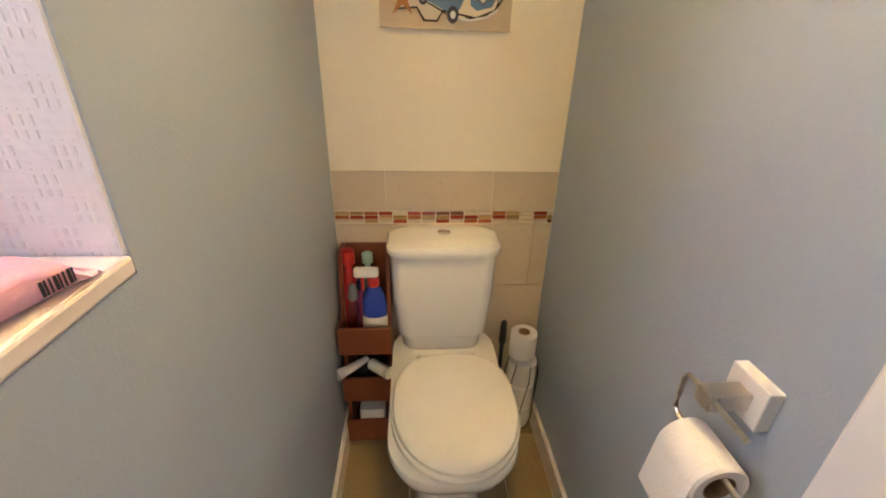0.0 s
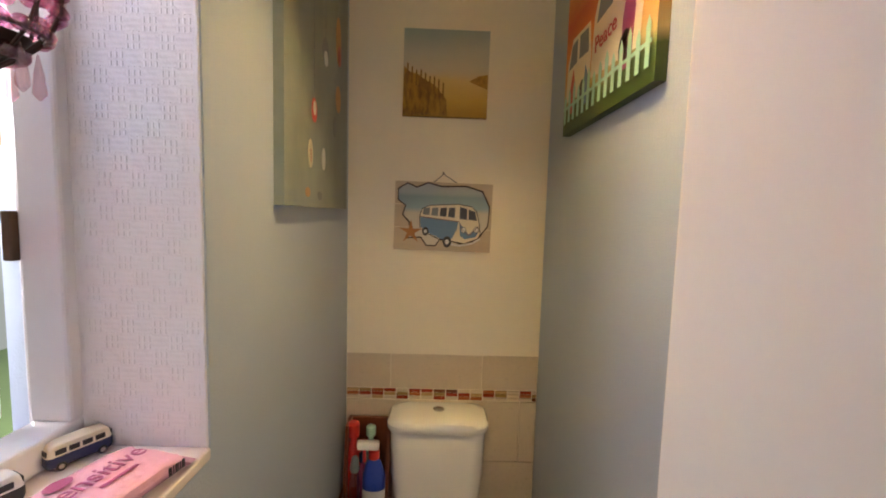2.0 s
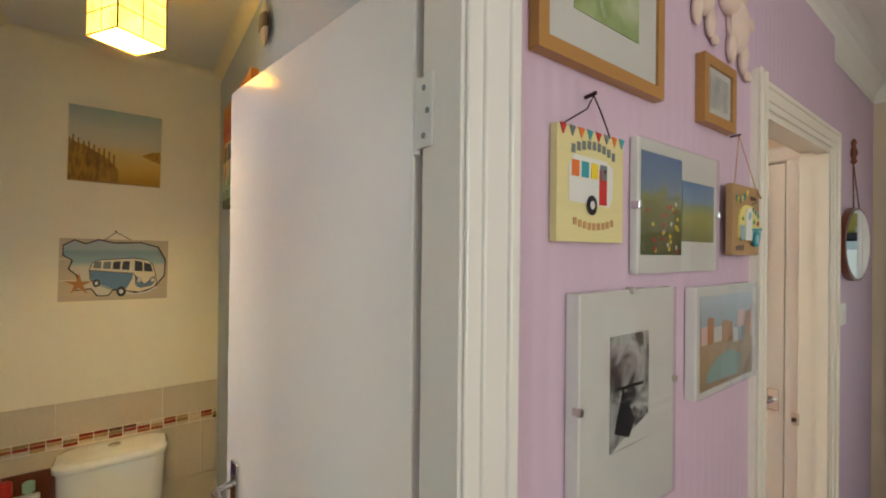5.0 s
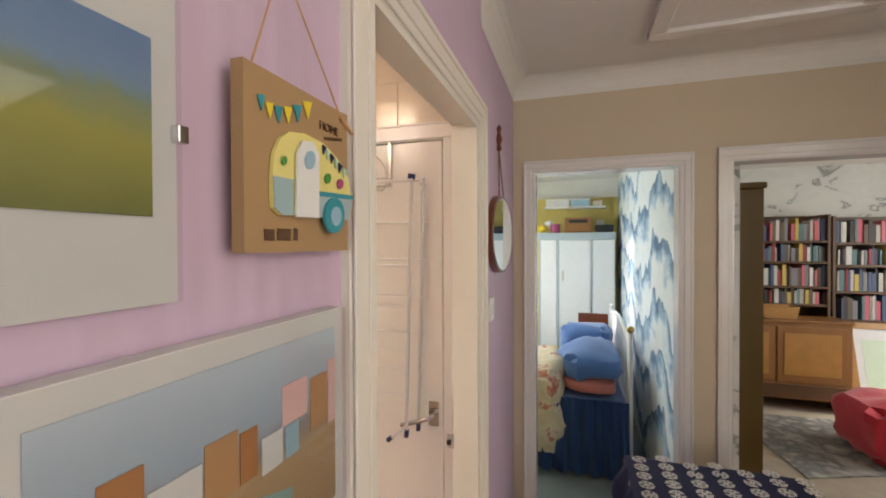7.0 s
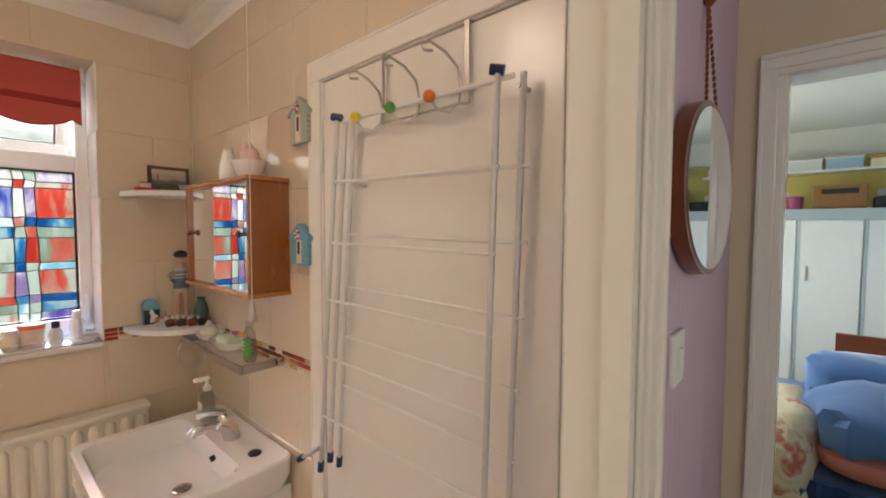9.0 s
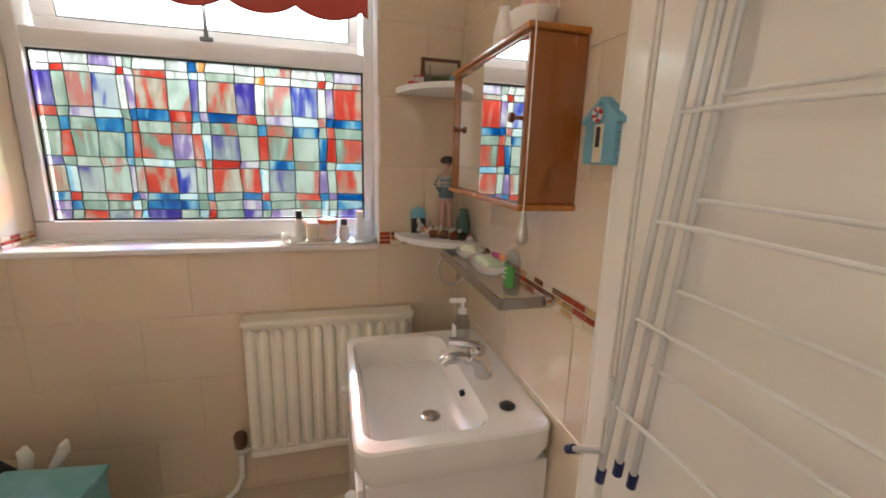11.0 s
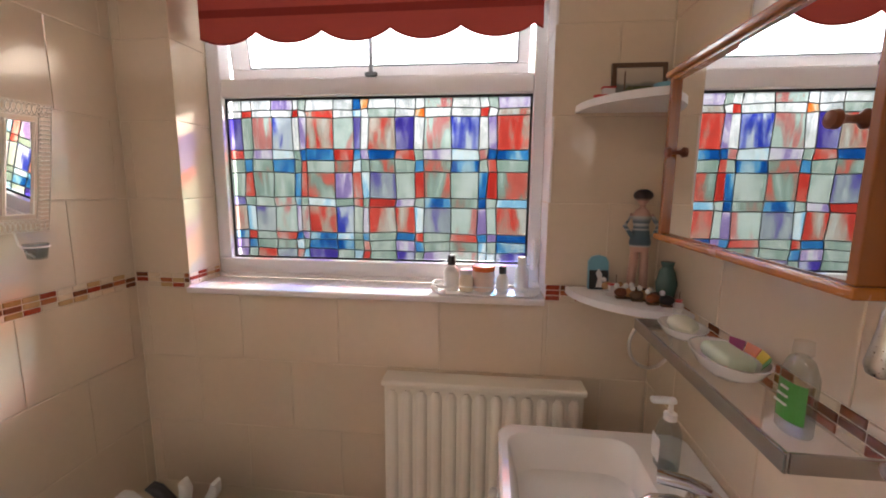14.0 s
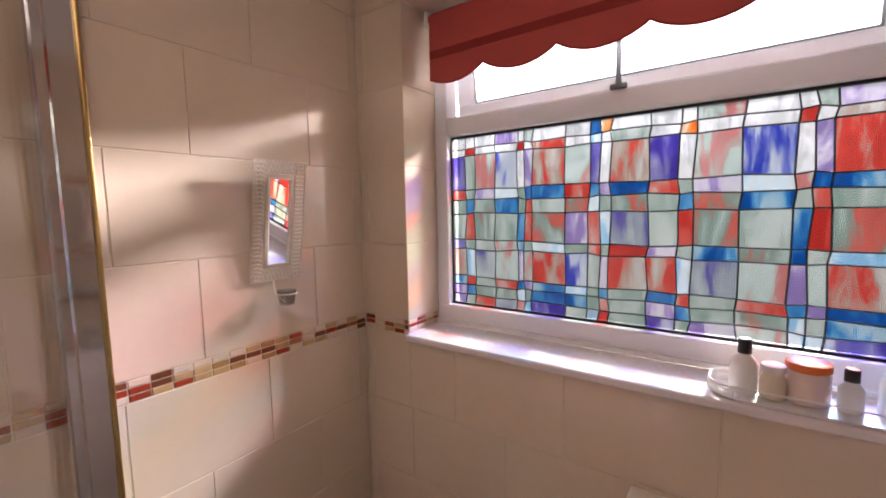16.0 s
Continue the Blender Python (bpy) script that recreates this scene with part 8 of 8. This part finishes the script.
t = thing("door_hooks", (X, 0.40, 1.85), "steel over-door hook rack with coloured ball tips", "hook rack")
hx_ = X - 0.010
for y in (0.521, 0.274):
    part("strap", box((hx_, y - 0.006, 1.828), (hx_ + 0.002, y + 0.006, 1.9895), 0.0006), M["steel"], t)
    part("strap_top", box((hx_, y - 0.006, 1.9895), (X + 0.02, y + 0.006, 1.9925), 0.0006), M["steel"], t)
for z in (1.832, 1.862):
    part("cross_bar", rod((hx_ - 0.003, 0.53, z), (hx_ - 0.003, 0.265, z), 0.003, n=10), M["steel"], t, smooth=True)
for y, c in ((0.52, "yellow"), (0.40, "green"), (0.285, "orange")):
    yy = y + 0.0
    pts = [(hx_ - 0.004, yy, 1.862), (hx_ - 0.012, yy + 0.002, 1.90), (hx_ - 0.03, yy + 0.02, 1.93), (hx_ - 0.05, yy + 0.04, 1.948), (hx_ - 0.062, yy + 0.055, 1.944), (hx_ - 0.058, yy + 0.05, 1.932), (hx_ - 0.045, yy + 0.038, 1.932)]
    hk = part("hook", tube(pts, 0.0028, 8), M["steel"], t, smooth=True)
    pts = [(hx_ - 0.004, yy, 1.862), (hx_ - 0.010, yy, 1.83), (hx_ - 0.025, yy + 0.01, 1.812), (hx_ - 0.045, yy + 0.025, 1.815), (hx_ - 0.054, yy + 0.035, 1.832)]
    lo = part("lower_hook", tube(pts, 0.0028, 8), M["steel"], t, smooth=True)
    part("ball_tip", ball((hx_ - 0.055, yy + 0.038, 1.841), 0.0125), M[c], lo, smooth=True)

t = thing("clothes_airer", (3.24, 0.42, 0.95), "folded grey tube clothes airer hung on the door", "clothes airer")
# three folded frames: front, middle, back
FR = ((3.224, 0.632, 0.722, 0.165, 0.190, 0.945), (3.241, 0.622, 0.702, 0.150, 0.174, 0.972), (3.258, 0.612, 0.686, 0.134, 0.158, 0.958))
for k, (x, ya, yc, yb, yd, zb) in enumerate(FR):
    for y, e in ((ya, yc), (yb, yd)) if k != 1 else ((ya, yc),):
        lg = part("upright", tube([(x, y, 1.852), (x, e, zb)], 0.0058, 10), M["alu"], t, smooth=True)
        part("foot_cap", rod((x, e + 0.0008, zb - 0.014), (x, e - 0.0022, zb + 0.012), 0.0082, n=12), M["navy"], lg, "blue plastic end cap", smooth=True)
        if k == 0:
            part("top_cap", rod((x - 0.006, y + 0.012, 1.856), (x + 0.006, y - 0.010, 1.852), 0.0095, n=12), M["navy"], lg, "blue plastic joint", smooth=True)
for k, z in enumerate((1.698, 1.547, 1.401, 1.249, 1.089)):
    part("rail", rod((3.224, 0.652 + 0.016 * k, z), (3.224, 0.160 + 0.006 * k, z - 0.008), 0.0036, n=8), M["white_rod"], t, smooth=True)
for k, z in enumerate((1.700, 1.567, 1.433, 1.302, 1.170)):
    part("rail", rod((3.258, 0.625 + 0.014 * k, z), (3.258, 0.118 + 0.006 * k, z - 0.008), 0.0036, n=8), M["white_rod"], t, smooth=True)
part("top_rail", rod((3.236, 0.63, 1.845), (3.236, 0.14, 1.842), 0.005, n=10), M["white_rod"], t, smooth=True)
for y0, y1, z in ((0.715, 0.775, 1.0), (0.185, 0.235, 0.975)):
    st = part("folding_leg", tube([(3.215, y0, z), (3.205, y1 + 0.005, z - 0.045)], 0.0055, 8), M["alu"], t, smooth=True)
    part("foot_cap", rod((3.205, y1 + 0.003, z - 0.043), (3.202, y1 + 0.018, z - 0.055), 0.0085, n=12), M["navy"], st, smooth=True)
part("door_peg", rod((3.25, 0.60, 1.69), (X, 0.60, 1.69), 0.004), M["steel"], t)
part("door_peg", rod((3.25, 0.14, 1.83), (X, 0.14, 1.83), 0.004), M["steel"], t)

# wire-framed mirror sconce on the west wall
t = thing("sconce_mirror", (1.56, 1.49, 1.36), "cream wire-framed wall mirror with a glass candle cup", "mirror")
m = on_wall("+x", 1.546, 1.389, 1.362) @ Matrix.Rotation(radians(9.7), 4, "X")
wm, hm = 0.158, 0.338
def wire_rect(a, b, c, d, r):
    return tube([m @ Vector(p) for p in ((a, b, 0), (c, b, 0), (c, d, 0), (a, d, 0))], r, 6, None, True)
part("outer_wire", wire_rect(0, 0, wm, hm, 0.002), M["cream_wire"], t)
part("middle_wire", wire_rect(0.032, 0.035, wm - 0.032, hm - 0.035, 0.002), M["cream_wire"], t)
part("inner_frame", wire_rect(0.045, 0.048, wm - 0.045, hm - 0.048, 0.006), M["cream_wire"], t)
for side in range(4):
    length = hm if side < 2 else wm
    turns = int(length / 0.0115)
    pts = []
    for k in range(turns * 8 + 1):
        a = 2 * math.pi * k / 8
        along = length * k / (turns * 8)
        off = 0.017 + 0.015 * math.cos(a)
        d = 0.006 * math.sin(a)
        along += 0.004 * math.sin(a)
        u, v = ((off, along), (wm - off, along), (along, off), (along, hm - off))[side]
        pts.append(m @ Vector((u, v, d)))
    part("coil", tube(pts, 0.0015, 5), M["cream_wire"], t)
part("mirror_glass", slab(rect(0.045, 0.048, wm - 0.045, hm - 0.048), 0.003, m), M["mirror"], t)
part("wall_stand", box((1.531, 1.455, 1.50), (1.566, 1.475, 1.56), 0.002), M["cream_wire"], t)
ar = part("cup_arm", tube([m @ Vector(p) for p in ((0.07, 0.0, 0.0), (0.065, -0.03, 0.02), (0.075, -0.05, 0.035), (0.082, -0.058, 0.048))], 0.0025, 6), M["cream_wire"], t)
cc = m @ Vector((0.082, -0.032, 0.05))
part("candle_cup", lathe([(0.012, -0.03), (0.020, -0.028), (0.027, 0.012), (0.0255, 0.012), (0.019, -0.024), (0.011, -0.026)], cc, 22), M["frost"], t, "clear glass candle cup", smooth=True)
part("cup_ring", tube([cc + Vector((0.028 * math.cos(radians(a)), 0.028 * math.sin(radians(a)), 0.004)) for a in range(0, 360, 20)], 0.0018, 6, closed=True), M["cream_wire"], t)

# shower screen at the west wall
t = thing("shower_screen", (1.56, 1.0, 0), "glass shower screen in a chrome wall channel", "shower screen")
part("wall_channel", box((1.53, 1.004, 0.02), (1.552, 1.066, 2.0), 0.004), M["chrome"], t)
part("inner_profile", box((1.552, 0.985, 0.02), (1.578, 1.012, 2.0), 0.006), M["chrome"], t)
part("edge_seal", box((1.5535, 1.060, 0.02), (1.562, 1.068, 2.0), 0.002), M["brass"], t, "gold-toned edge strip")
G = Matrix.Translation((1.574, 0.99, 0)) @ Matrix.Rotation(radians(-32), 4, "Z")
part("glass_panel", box((0.0, -0.003, 0.03), (0.70, 0.003, 1.98), 0.001, None, 1, G), M["glass"], t)
part("glass_edge", box((0.70, -0.006, 0.03), (0.715, 0.006, 1.98), 0.003, None, 2, G), M["chrome"], t)

# hamper, with things standing behind it
t = thing("laundry_hamper", (1.95, 1.36, 0), "teal fabric laundry hamper with a soft folded lid", "hamper")
HM = Matrix.Translation((1.915, 1.39, 0)) @ Matrix.Rotation(radians(-7), 4, "Z")
rings = []
for z, k in ((0.0, 0.97), (0.02, 1.0), (0.25, 1.02), (0.48, 1.0), (0.495, 0.985)):
    rings.append([HM @ (Vector((p.x * k, p.y * k, z)) + Vector((0.006 * math.sin(7 * i + 9 * z), 0.005 * math.cos(5 * i + 7 * z), 0))) for i, p in enumerate(rounded(0, 0, 0.145, 0.168, 0.02, 0, 5))])
part("body", loft(rings), M["hamper"], t, smooth=True)
lid = box((-0.150, -0.173, 0.496), (0.150, 0.173, 0.51), 0.006)
bmesh.ops.subdivide_edges(lid, edges=lid.edges[:], cuts=4, use_grid_fill=True)
for v in lid.verts:
    v.co.z += 0.006 * noise.noise(v.co * 12)
    v.co = HM @ v.co
part("lid", lid, M["hamper"], t, smooth=True)
for k, (x, y, c, lean, top) in enumerate(((1.66, 1.60, "off_white", -62, 0.49), (1.745, 1.62, "black", -48, 0.505), (1.80, 1.64, "white", 6, 0.495), (1.885, 1.65, "white", 28, 0.50))):
    tool = thing("cleaning_tool", (x, y, 0), "tall %s cleaning brush standing behind the hamper" % ("black" if c == "black" else "white"), "cleaning tool", "tools behind the hamper")
    part("handle", rod((x, y, 0.0), (x, y, top - 0.03), 0.011, n=12), M[c], tool, smooth=True)
    R = Matrix.Translation((x, y, top - 0.02)) @ Matrix.Rotation(radians(lean), 4, "Y")
    head = loft([[R @ v for v in rounded(0.012 * math.cos(3 * z / 0.1), 0, w * 0.85, 0.02, 0.012, z, 4)] for z, w in ((-0.055, 0.010), (-0.04, 0.017), (0.03, 0.019), (0.052, 0.014), (0.060, 0.007))])
    part("head", head, M[c], tool, smooth=True)
t = thing("bathroom_scales", (2.26, 1.55, 0), "black flat bathroom scales with a pale centre", "scales")
part("platform", box((2.10, 1.40, 0.006), (2.42, 1.68, 0.03), 0.006), M["black"], t)
part("edge_trim", box((2.108, 1.408, 0.0302), (2.412, 1.672, 0.0312), 0.0003), M["off_white"], t)
part("glass_top", box((2.113, 1.413, 0.0313), (2.407, 1.667, 0.0325), 0.0003), M["black"], t)
part("foot_print", slab(oval(2.26, 1.57, 0.06, 0.045, 20), 0.001, Matrix.Translation((0, 0, 0.0335))), M["off_white"], t)

# tray of toiletries on the sill
t = thing("lace_tray", (2.77, 1.88, BS), "white oval tray with pierced lace-like edge on the sill", "tray")
part("tray_base", loft([rounded(2.768, 1.872, a, b, 0.045, BS + z) for z, a, b in ((0.001, 0.168, 0.052), (0.006, 0.172, 0.055), (0.0065, 0.165, 0.05))]), M["white"], t)
bm = bmesh.new()
for k in range(58):
    ring = rounded(2.768, 1.872, 0.174, 0.057, 0.045, 0, 14)
    p = ring[int(k * len(ring) / 58)]
    tube([(p.x + 0.0048 * math.cos(radians(a)) * 0.9, p.y + 0.0035 * math.cos(radians(a)), BS + 0.019 + 0.0105 * math.sin(radians(a))) for a in range(0, 360, 45)], 0.0016, 4, bm, True)
part("lace_edge", bm, M["white"], t, "pierced lace-like rim", kind="stuff")
part("tray_rim", tube([Vector((p.x, p.y, BS + 0.032)) for p in rounded(2.768, 1.872, 0.175, 0.058, 0.046, 0, 10)], 0.0022, 6, None, True), M["white"], t)
TZ = BS + 0.0068
def phial(x, y, r, h, body, cap, capr, caph, label):
    return bottle("toiletry_bottle", (x, y, TZ), [(r * 0.92, 0), (r, 0.004), (r, h * 0.72), (r * 0.8, h * 0.86), (capr * 0.85, h * 0.97), (capr * 0.85, h)], body, cap, [(capr, 0.0005), (capr, caph - 0.003), (capr * 0.8, caph)], label, "bottle", "toiletries on the tray")
phial(2.655, 1.875, 0.026, 0.085, M["white"], M["black"], 0.013, 0.033, "white bottle with black cap and grey label")
phial(2.705, 1.865, 0.023, 0.058, M["cream"], M["off_white"], 0.022, 0.016, "small cream jar with pale lid")
bottle("cream_jar", (2.762, 1.885, TZ), [(0.034, 0), (0.037, 0.004), (0.037, 0.058), (0.034, 0.066)], mat("translucent_pale_jar", (0.80, 0.64, 0.56), 0.25), M["orange"], [(0.036, 0.0005), (0.038, 0.003), (0.038, 0.016), (0.035, 0.018)], "pale jar with an orange lid", "jar", "toiletries on the tray")
phial(2.825, 1.872, 0.020, 0.06, M["white"], M["black"], 0.012, 0.026, "small white bottle with dark cap")
phial(2.888, 1.885, 0.023, 0.088, mat("translucent_white_bottle", (0.80, 0.80, 0.82), 0.25), M["white"], 0.014, 0.028, "translucent white bottle with white cap")

# flush ceiling lamp, added to house the fill light; no such fitting known
t = thing("fill_ceiling_lamp", (2.42, 0.62, H_BATH), "added round white flush ceiling lamp giving fill light", "lamp")
part("base", lathe([(0.13, -0.02), (0.135, -0.012), (0.135, -0.004)], (2.42, 0.62, H_BATH), 28), M["white"], t, smooth=True)
part("diffuser", lathe([(0.118, -0.022), (0.122, -0.03), (0.112, -0.055), (0.085, -0.072), (0.045, -0.081), (0.0005, -0.084)], (2.42, 0.62, H_BATH), 28), glowing("lit_opal_glass", (1.0, 0.80, 0.58), 2.5), t, "glowing opal glass bowl", smooth=True)

# ---- tiles: one piece each, laid last ----
SHARED = {}


def tile(parent, name, size, axis, at, material, d):
    """A tile of that size (along, up), lying on a wall or floor; alike tiles share one mesh."""
    key = (round(size[0], 4), round(size[1], 4), axis, d, material.name)
    if key not in SHARED:
        a, b, e = size[0] / 2, size[1] / 2, min(0.0015, d * 0.4)
        f = {"y": lambda u, v, n: (u, -n, v), "x+": lambda u, v, n: (n, u, v), "x-": lambda u, v, n: (-n, u, v), "z": lambda u, v, n: (u, v, n)}[axis]
        pts = [f(s * (a - k), t * (b - k), n) for k, n in ((0, 0), (0, d - e), (e, d)) for s, t in ((-1, -1), (1, -1), (1, 1), (-1, 1))]
        faces = [(8, 9, 10, 11)] + [(r * 4 + k, r * 4 + (k + 1) % 4, r * 4 + 4 + (k + 1) % 4, r * 4 + 4 + k) for r in (0, 1) for k in range(4)]
        me = bpy.data.meshes.new(name)
        me.from_pydata(pts, [], faces)
        bm = bmesh.new()
        bm.from_mesh(me)
        bmesh.ops.recalc_face_normals(bm, faces=bm.faces)
        if (bm.faces[0].normal.dot(Vector(f(0, 0, 1)))) < 0:
            bmesh.ops.reverse_faces(bm, faces=bm.faces)
        bm.to_mesh(me)
        bm.free()
        me.materials.append(material)
        SHARED[key] = me
    ob = new(name, SHARED[key])
    ob.parent = parent
    ob.location = Vector(at) - ORIGIN.get(parent, Vector((0, 0, 0)))
    return ob


def cut(r, holes):
    got = [r]
    for h in holes:
        nxt = []
        for a in got:
            if a[2] <= h[0] or a[0] >= h[2] or a[3] <= h[1] or a[1] >= h[3]:
                nxt.append(a)
                continue
            if a[0] < h[0]:
                nxt.append((a[0], a[1], h[0], a[3]))
            if a[2] > h[2]:
                nxt.append((h[2], a[1], a[2], a[3]))
            m0, m1 = max(a[0], h[0]), min(a[2], h[2])
            if a[1] < h[1]:
                nxt.append((m0, a[1], m1, h[1]))
            if a[3] > h[3]:
                nxt.append((m0, h[3], m1, a[3]))
        got = nxt
    return [a for a in got if a[2] - a[0] > 0.012 and a[3] - a[1] > 0.012]


def lay_tiles(parent, axis, plane, u0, u1, rows, width, phase, material, holes=(), d=0.006, gap=0.0022, name="tile"):
    for n, (z0, z1) in enumerate(rows):
        u = u0 - width + (phase + (n % 2) * 0.5 * width - u0) % width
        while u < u1:
            a = (max(u, u0) + gap / 2, z0 + gap / 2, min(u + width, u1) - gap / 2, z1 - gap / 2)
            if a[2] - a[0] > 0.012:
                for r in cut(a, holes):
                    cu, cv = (r[0] + r[2]) / 2, (r[1] + r[3]) / 2
                    at = {"y": (cu, plane, cv), "x+": (plane, cu, cv), "x-": (plane, cu, cv), "z": (cu, cv, plane)}[axis]
                    tile(parent, name, (r[2] - r[0], r[3] - r[1]), axis, at, material, d)
            u += width


MOSAIC = [mat("mosaic_%s" % n, c, 0.12, var=0.25, vs=40.0) for n, c in (("red", (0.30, 0.045, 0.018)), ("brown", (0.16, 0.055, 0.022)), ("sand", (0.50, 0.33, 0.15)), ("cream", (0.74, 0.60, 0.42)), ("rust", (0.38, 0.12, 0.04)), ("olive", (0.34, 0.22, 0.08)))]


def mosaic(parent, axis, plane, u0, u1, z0, z1, seed, step=0.046):
    """A stepped band: three courses of small bricks, two of them coloured, climbing and falling along the wall."""
    rnd = random.Random(seed)
    course, u, high, run = (z1 - z0) / 3, u0, True, 2
    while u < u1 - 0.006:
        w = min(step, u1 - u)
        for j in range(3):
            z = z0 + course * (j + 0.5)
            at = {"y": (u + w / 2, plane, z), "x+": (plane, u + w / 2, z), "x-": (plane, u + w / 2, z)}[axis]
            pale = j == (0 if high else 2) and rnd.random() < 0.85
            tile(parent, "mosaic_tile", (w - 0.003, course - 0.0028), axis, at, M["tile"] if pale else MOSAIC[rnd.choice((0, 0, 4, 4, 1, 2, 2, 3, 5))], 0.0062)
        u += step
        run -= 1
        if not run:
            high, run = not high, rnd.choice((1, 1, 2))


BAND = (1.132, 1.184)
UP = [(BAND[1] + 0.258 * k, min(BAND[1] + 0.258 * (k + 1), H_BATH)) for k in range(5)]
DOWN = [(max(0.0, BAND[0] - 0.2535 * (k + 1)), BAND[0] - 0.2535 * k) for k in range(5)]
win = (BX0, BS - 0.022, BX1, BT)
lay_tiles(wall_bath_north, "y", 1.836, 1.53, 3.287, DOWN, 0.35, 1.921, M["tile"], [win])
lay_tiles(wall_bath_north, "y", 1.836, 1.53, 3.287, UP, 0.35, 2.09, M["tile"], [win])
mosaic(wall_bath_north, "y", 1.836, 1.531, BX0 - 0.002, *BAND, 1)
mosaic(wall_bath_north, "y", 1.836, BX1 + 0.002, 3.286, *BAND, 2)
lay_tiles(wall_bath_west, "x+", 1.524, 0.01, 1.83, DOWN, 0.35, 1.44, M["tile"])
lay_tiles(wall_bath_west, "x+", 1.524, 0.01, 1.83, UP, 0.35, 1.266, M["tile"])
mosaic(wall_bath_west, "x+", 1.524, 0.04, 1.829, *BAND, 3)
door_hole = (0.0, 0.0, CY1 + 0.064, 2.056)
lay_tiles(wall_bath_east, "x-", 3.293, 0.01, 1.83, DOWN, 0.35, 1.29, M["tile"], [door_hole])
lay_tiles(wall_bath_east, "x-", 3.293, 0.01, 1.83, UP, 0.35, 1.12, M["tile"], [door_hole])
mosaic(wall_bath_east, "x-", 3.293, CY1 + 0.066, 1.829, *BAND, 4)
# reveals of the bathroom window
lay_tiles(wall_bath_north, "x+", BX0 - 0.006, 1.83, 2.0, [(1.184, 1.442), (1.442, 1.70), (1.70, 1.958), (1.958, BT)], 0.35, 1.83, M["tile"])
mosaic(wall_bath_north, "x+", BX0 - 0.006, 1.832, 1.998, BS + 0.002, 1.184, 6)
lay_tiles(wall_bath_north, "x-", BX1 + 0.006, 1.83, 2.0, [(BS, 1.442), (1.442, 1.70), (1.70, 1.958), (1.958, BT)], 0.35, 1.83, M["upvc"])
# boxing
lay_tiles(ledge, "y", 1.70, 1.53, 3.287, [(0.0, 0.095)], 0.26, 1.76, M["tile_beige"], d=0.005)
lay_tiles(ledge, "z", 0.095, 1.53, 3.287, [(1.70, 1.828)], 0.26, 1.84, M["tile_beige"], d=0.005)
lay_tiles(floor_bath, "z", -0.004, 1.53, 3.287, [(0.33 * k - 0.1, min(0.33 * (k + 1) - 0.1, 1.70)) for k in range(6)], 0.33, 1.6, M["floor_tile"], d=0.004, gap=0.003)
# toilet
lay_tiles(wall_wc_north, "y", 1.735, 0.702, 1.433, [(0.857, 0.992)], 0.35, 0.87, M["tile_beige"])
lay_tiles(wall_wc_north, "y", 1.735, 0.702, 1.433, [(0.569, 0.811), (0.325, 0.569), (0.08, 0.325)], 0.35, 1.37, M["tile_beige"])
mosaic(wall_wc_north, "y", 1.735, 0.702, 1.433, 0.813, 0.855, 7, 0.0475)
lay_tiles(floor_wc, "z", -0.004, 0.714, 1.421, [(0.33 * k - 0.1, min(0.33 * (k + 1) - 0.1, 1.733)) for k in range(6)], 0.33, 0.94, M["floor_tile"], d=0.004, gap=0.003)
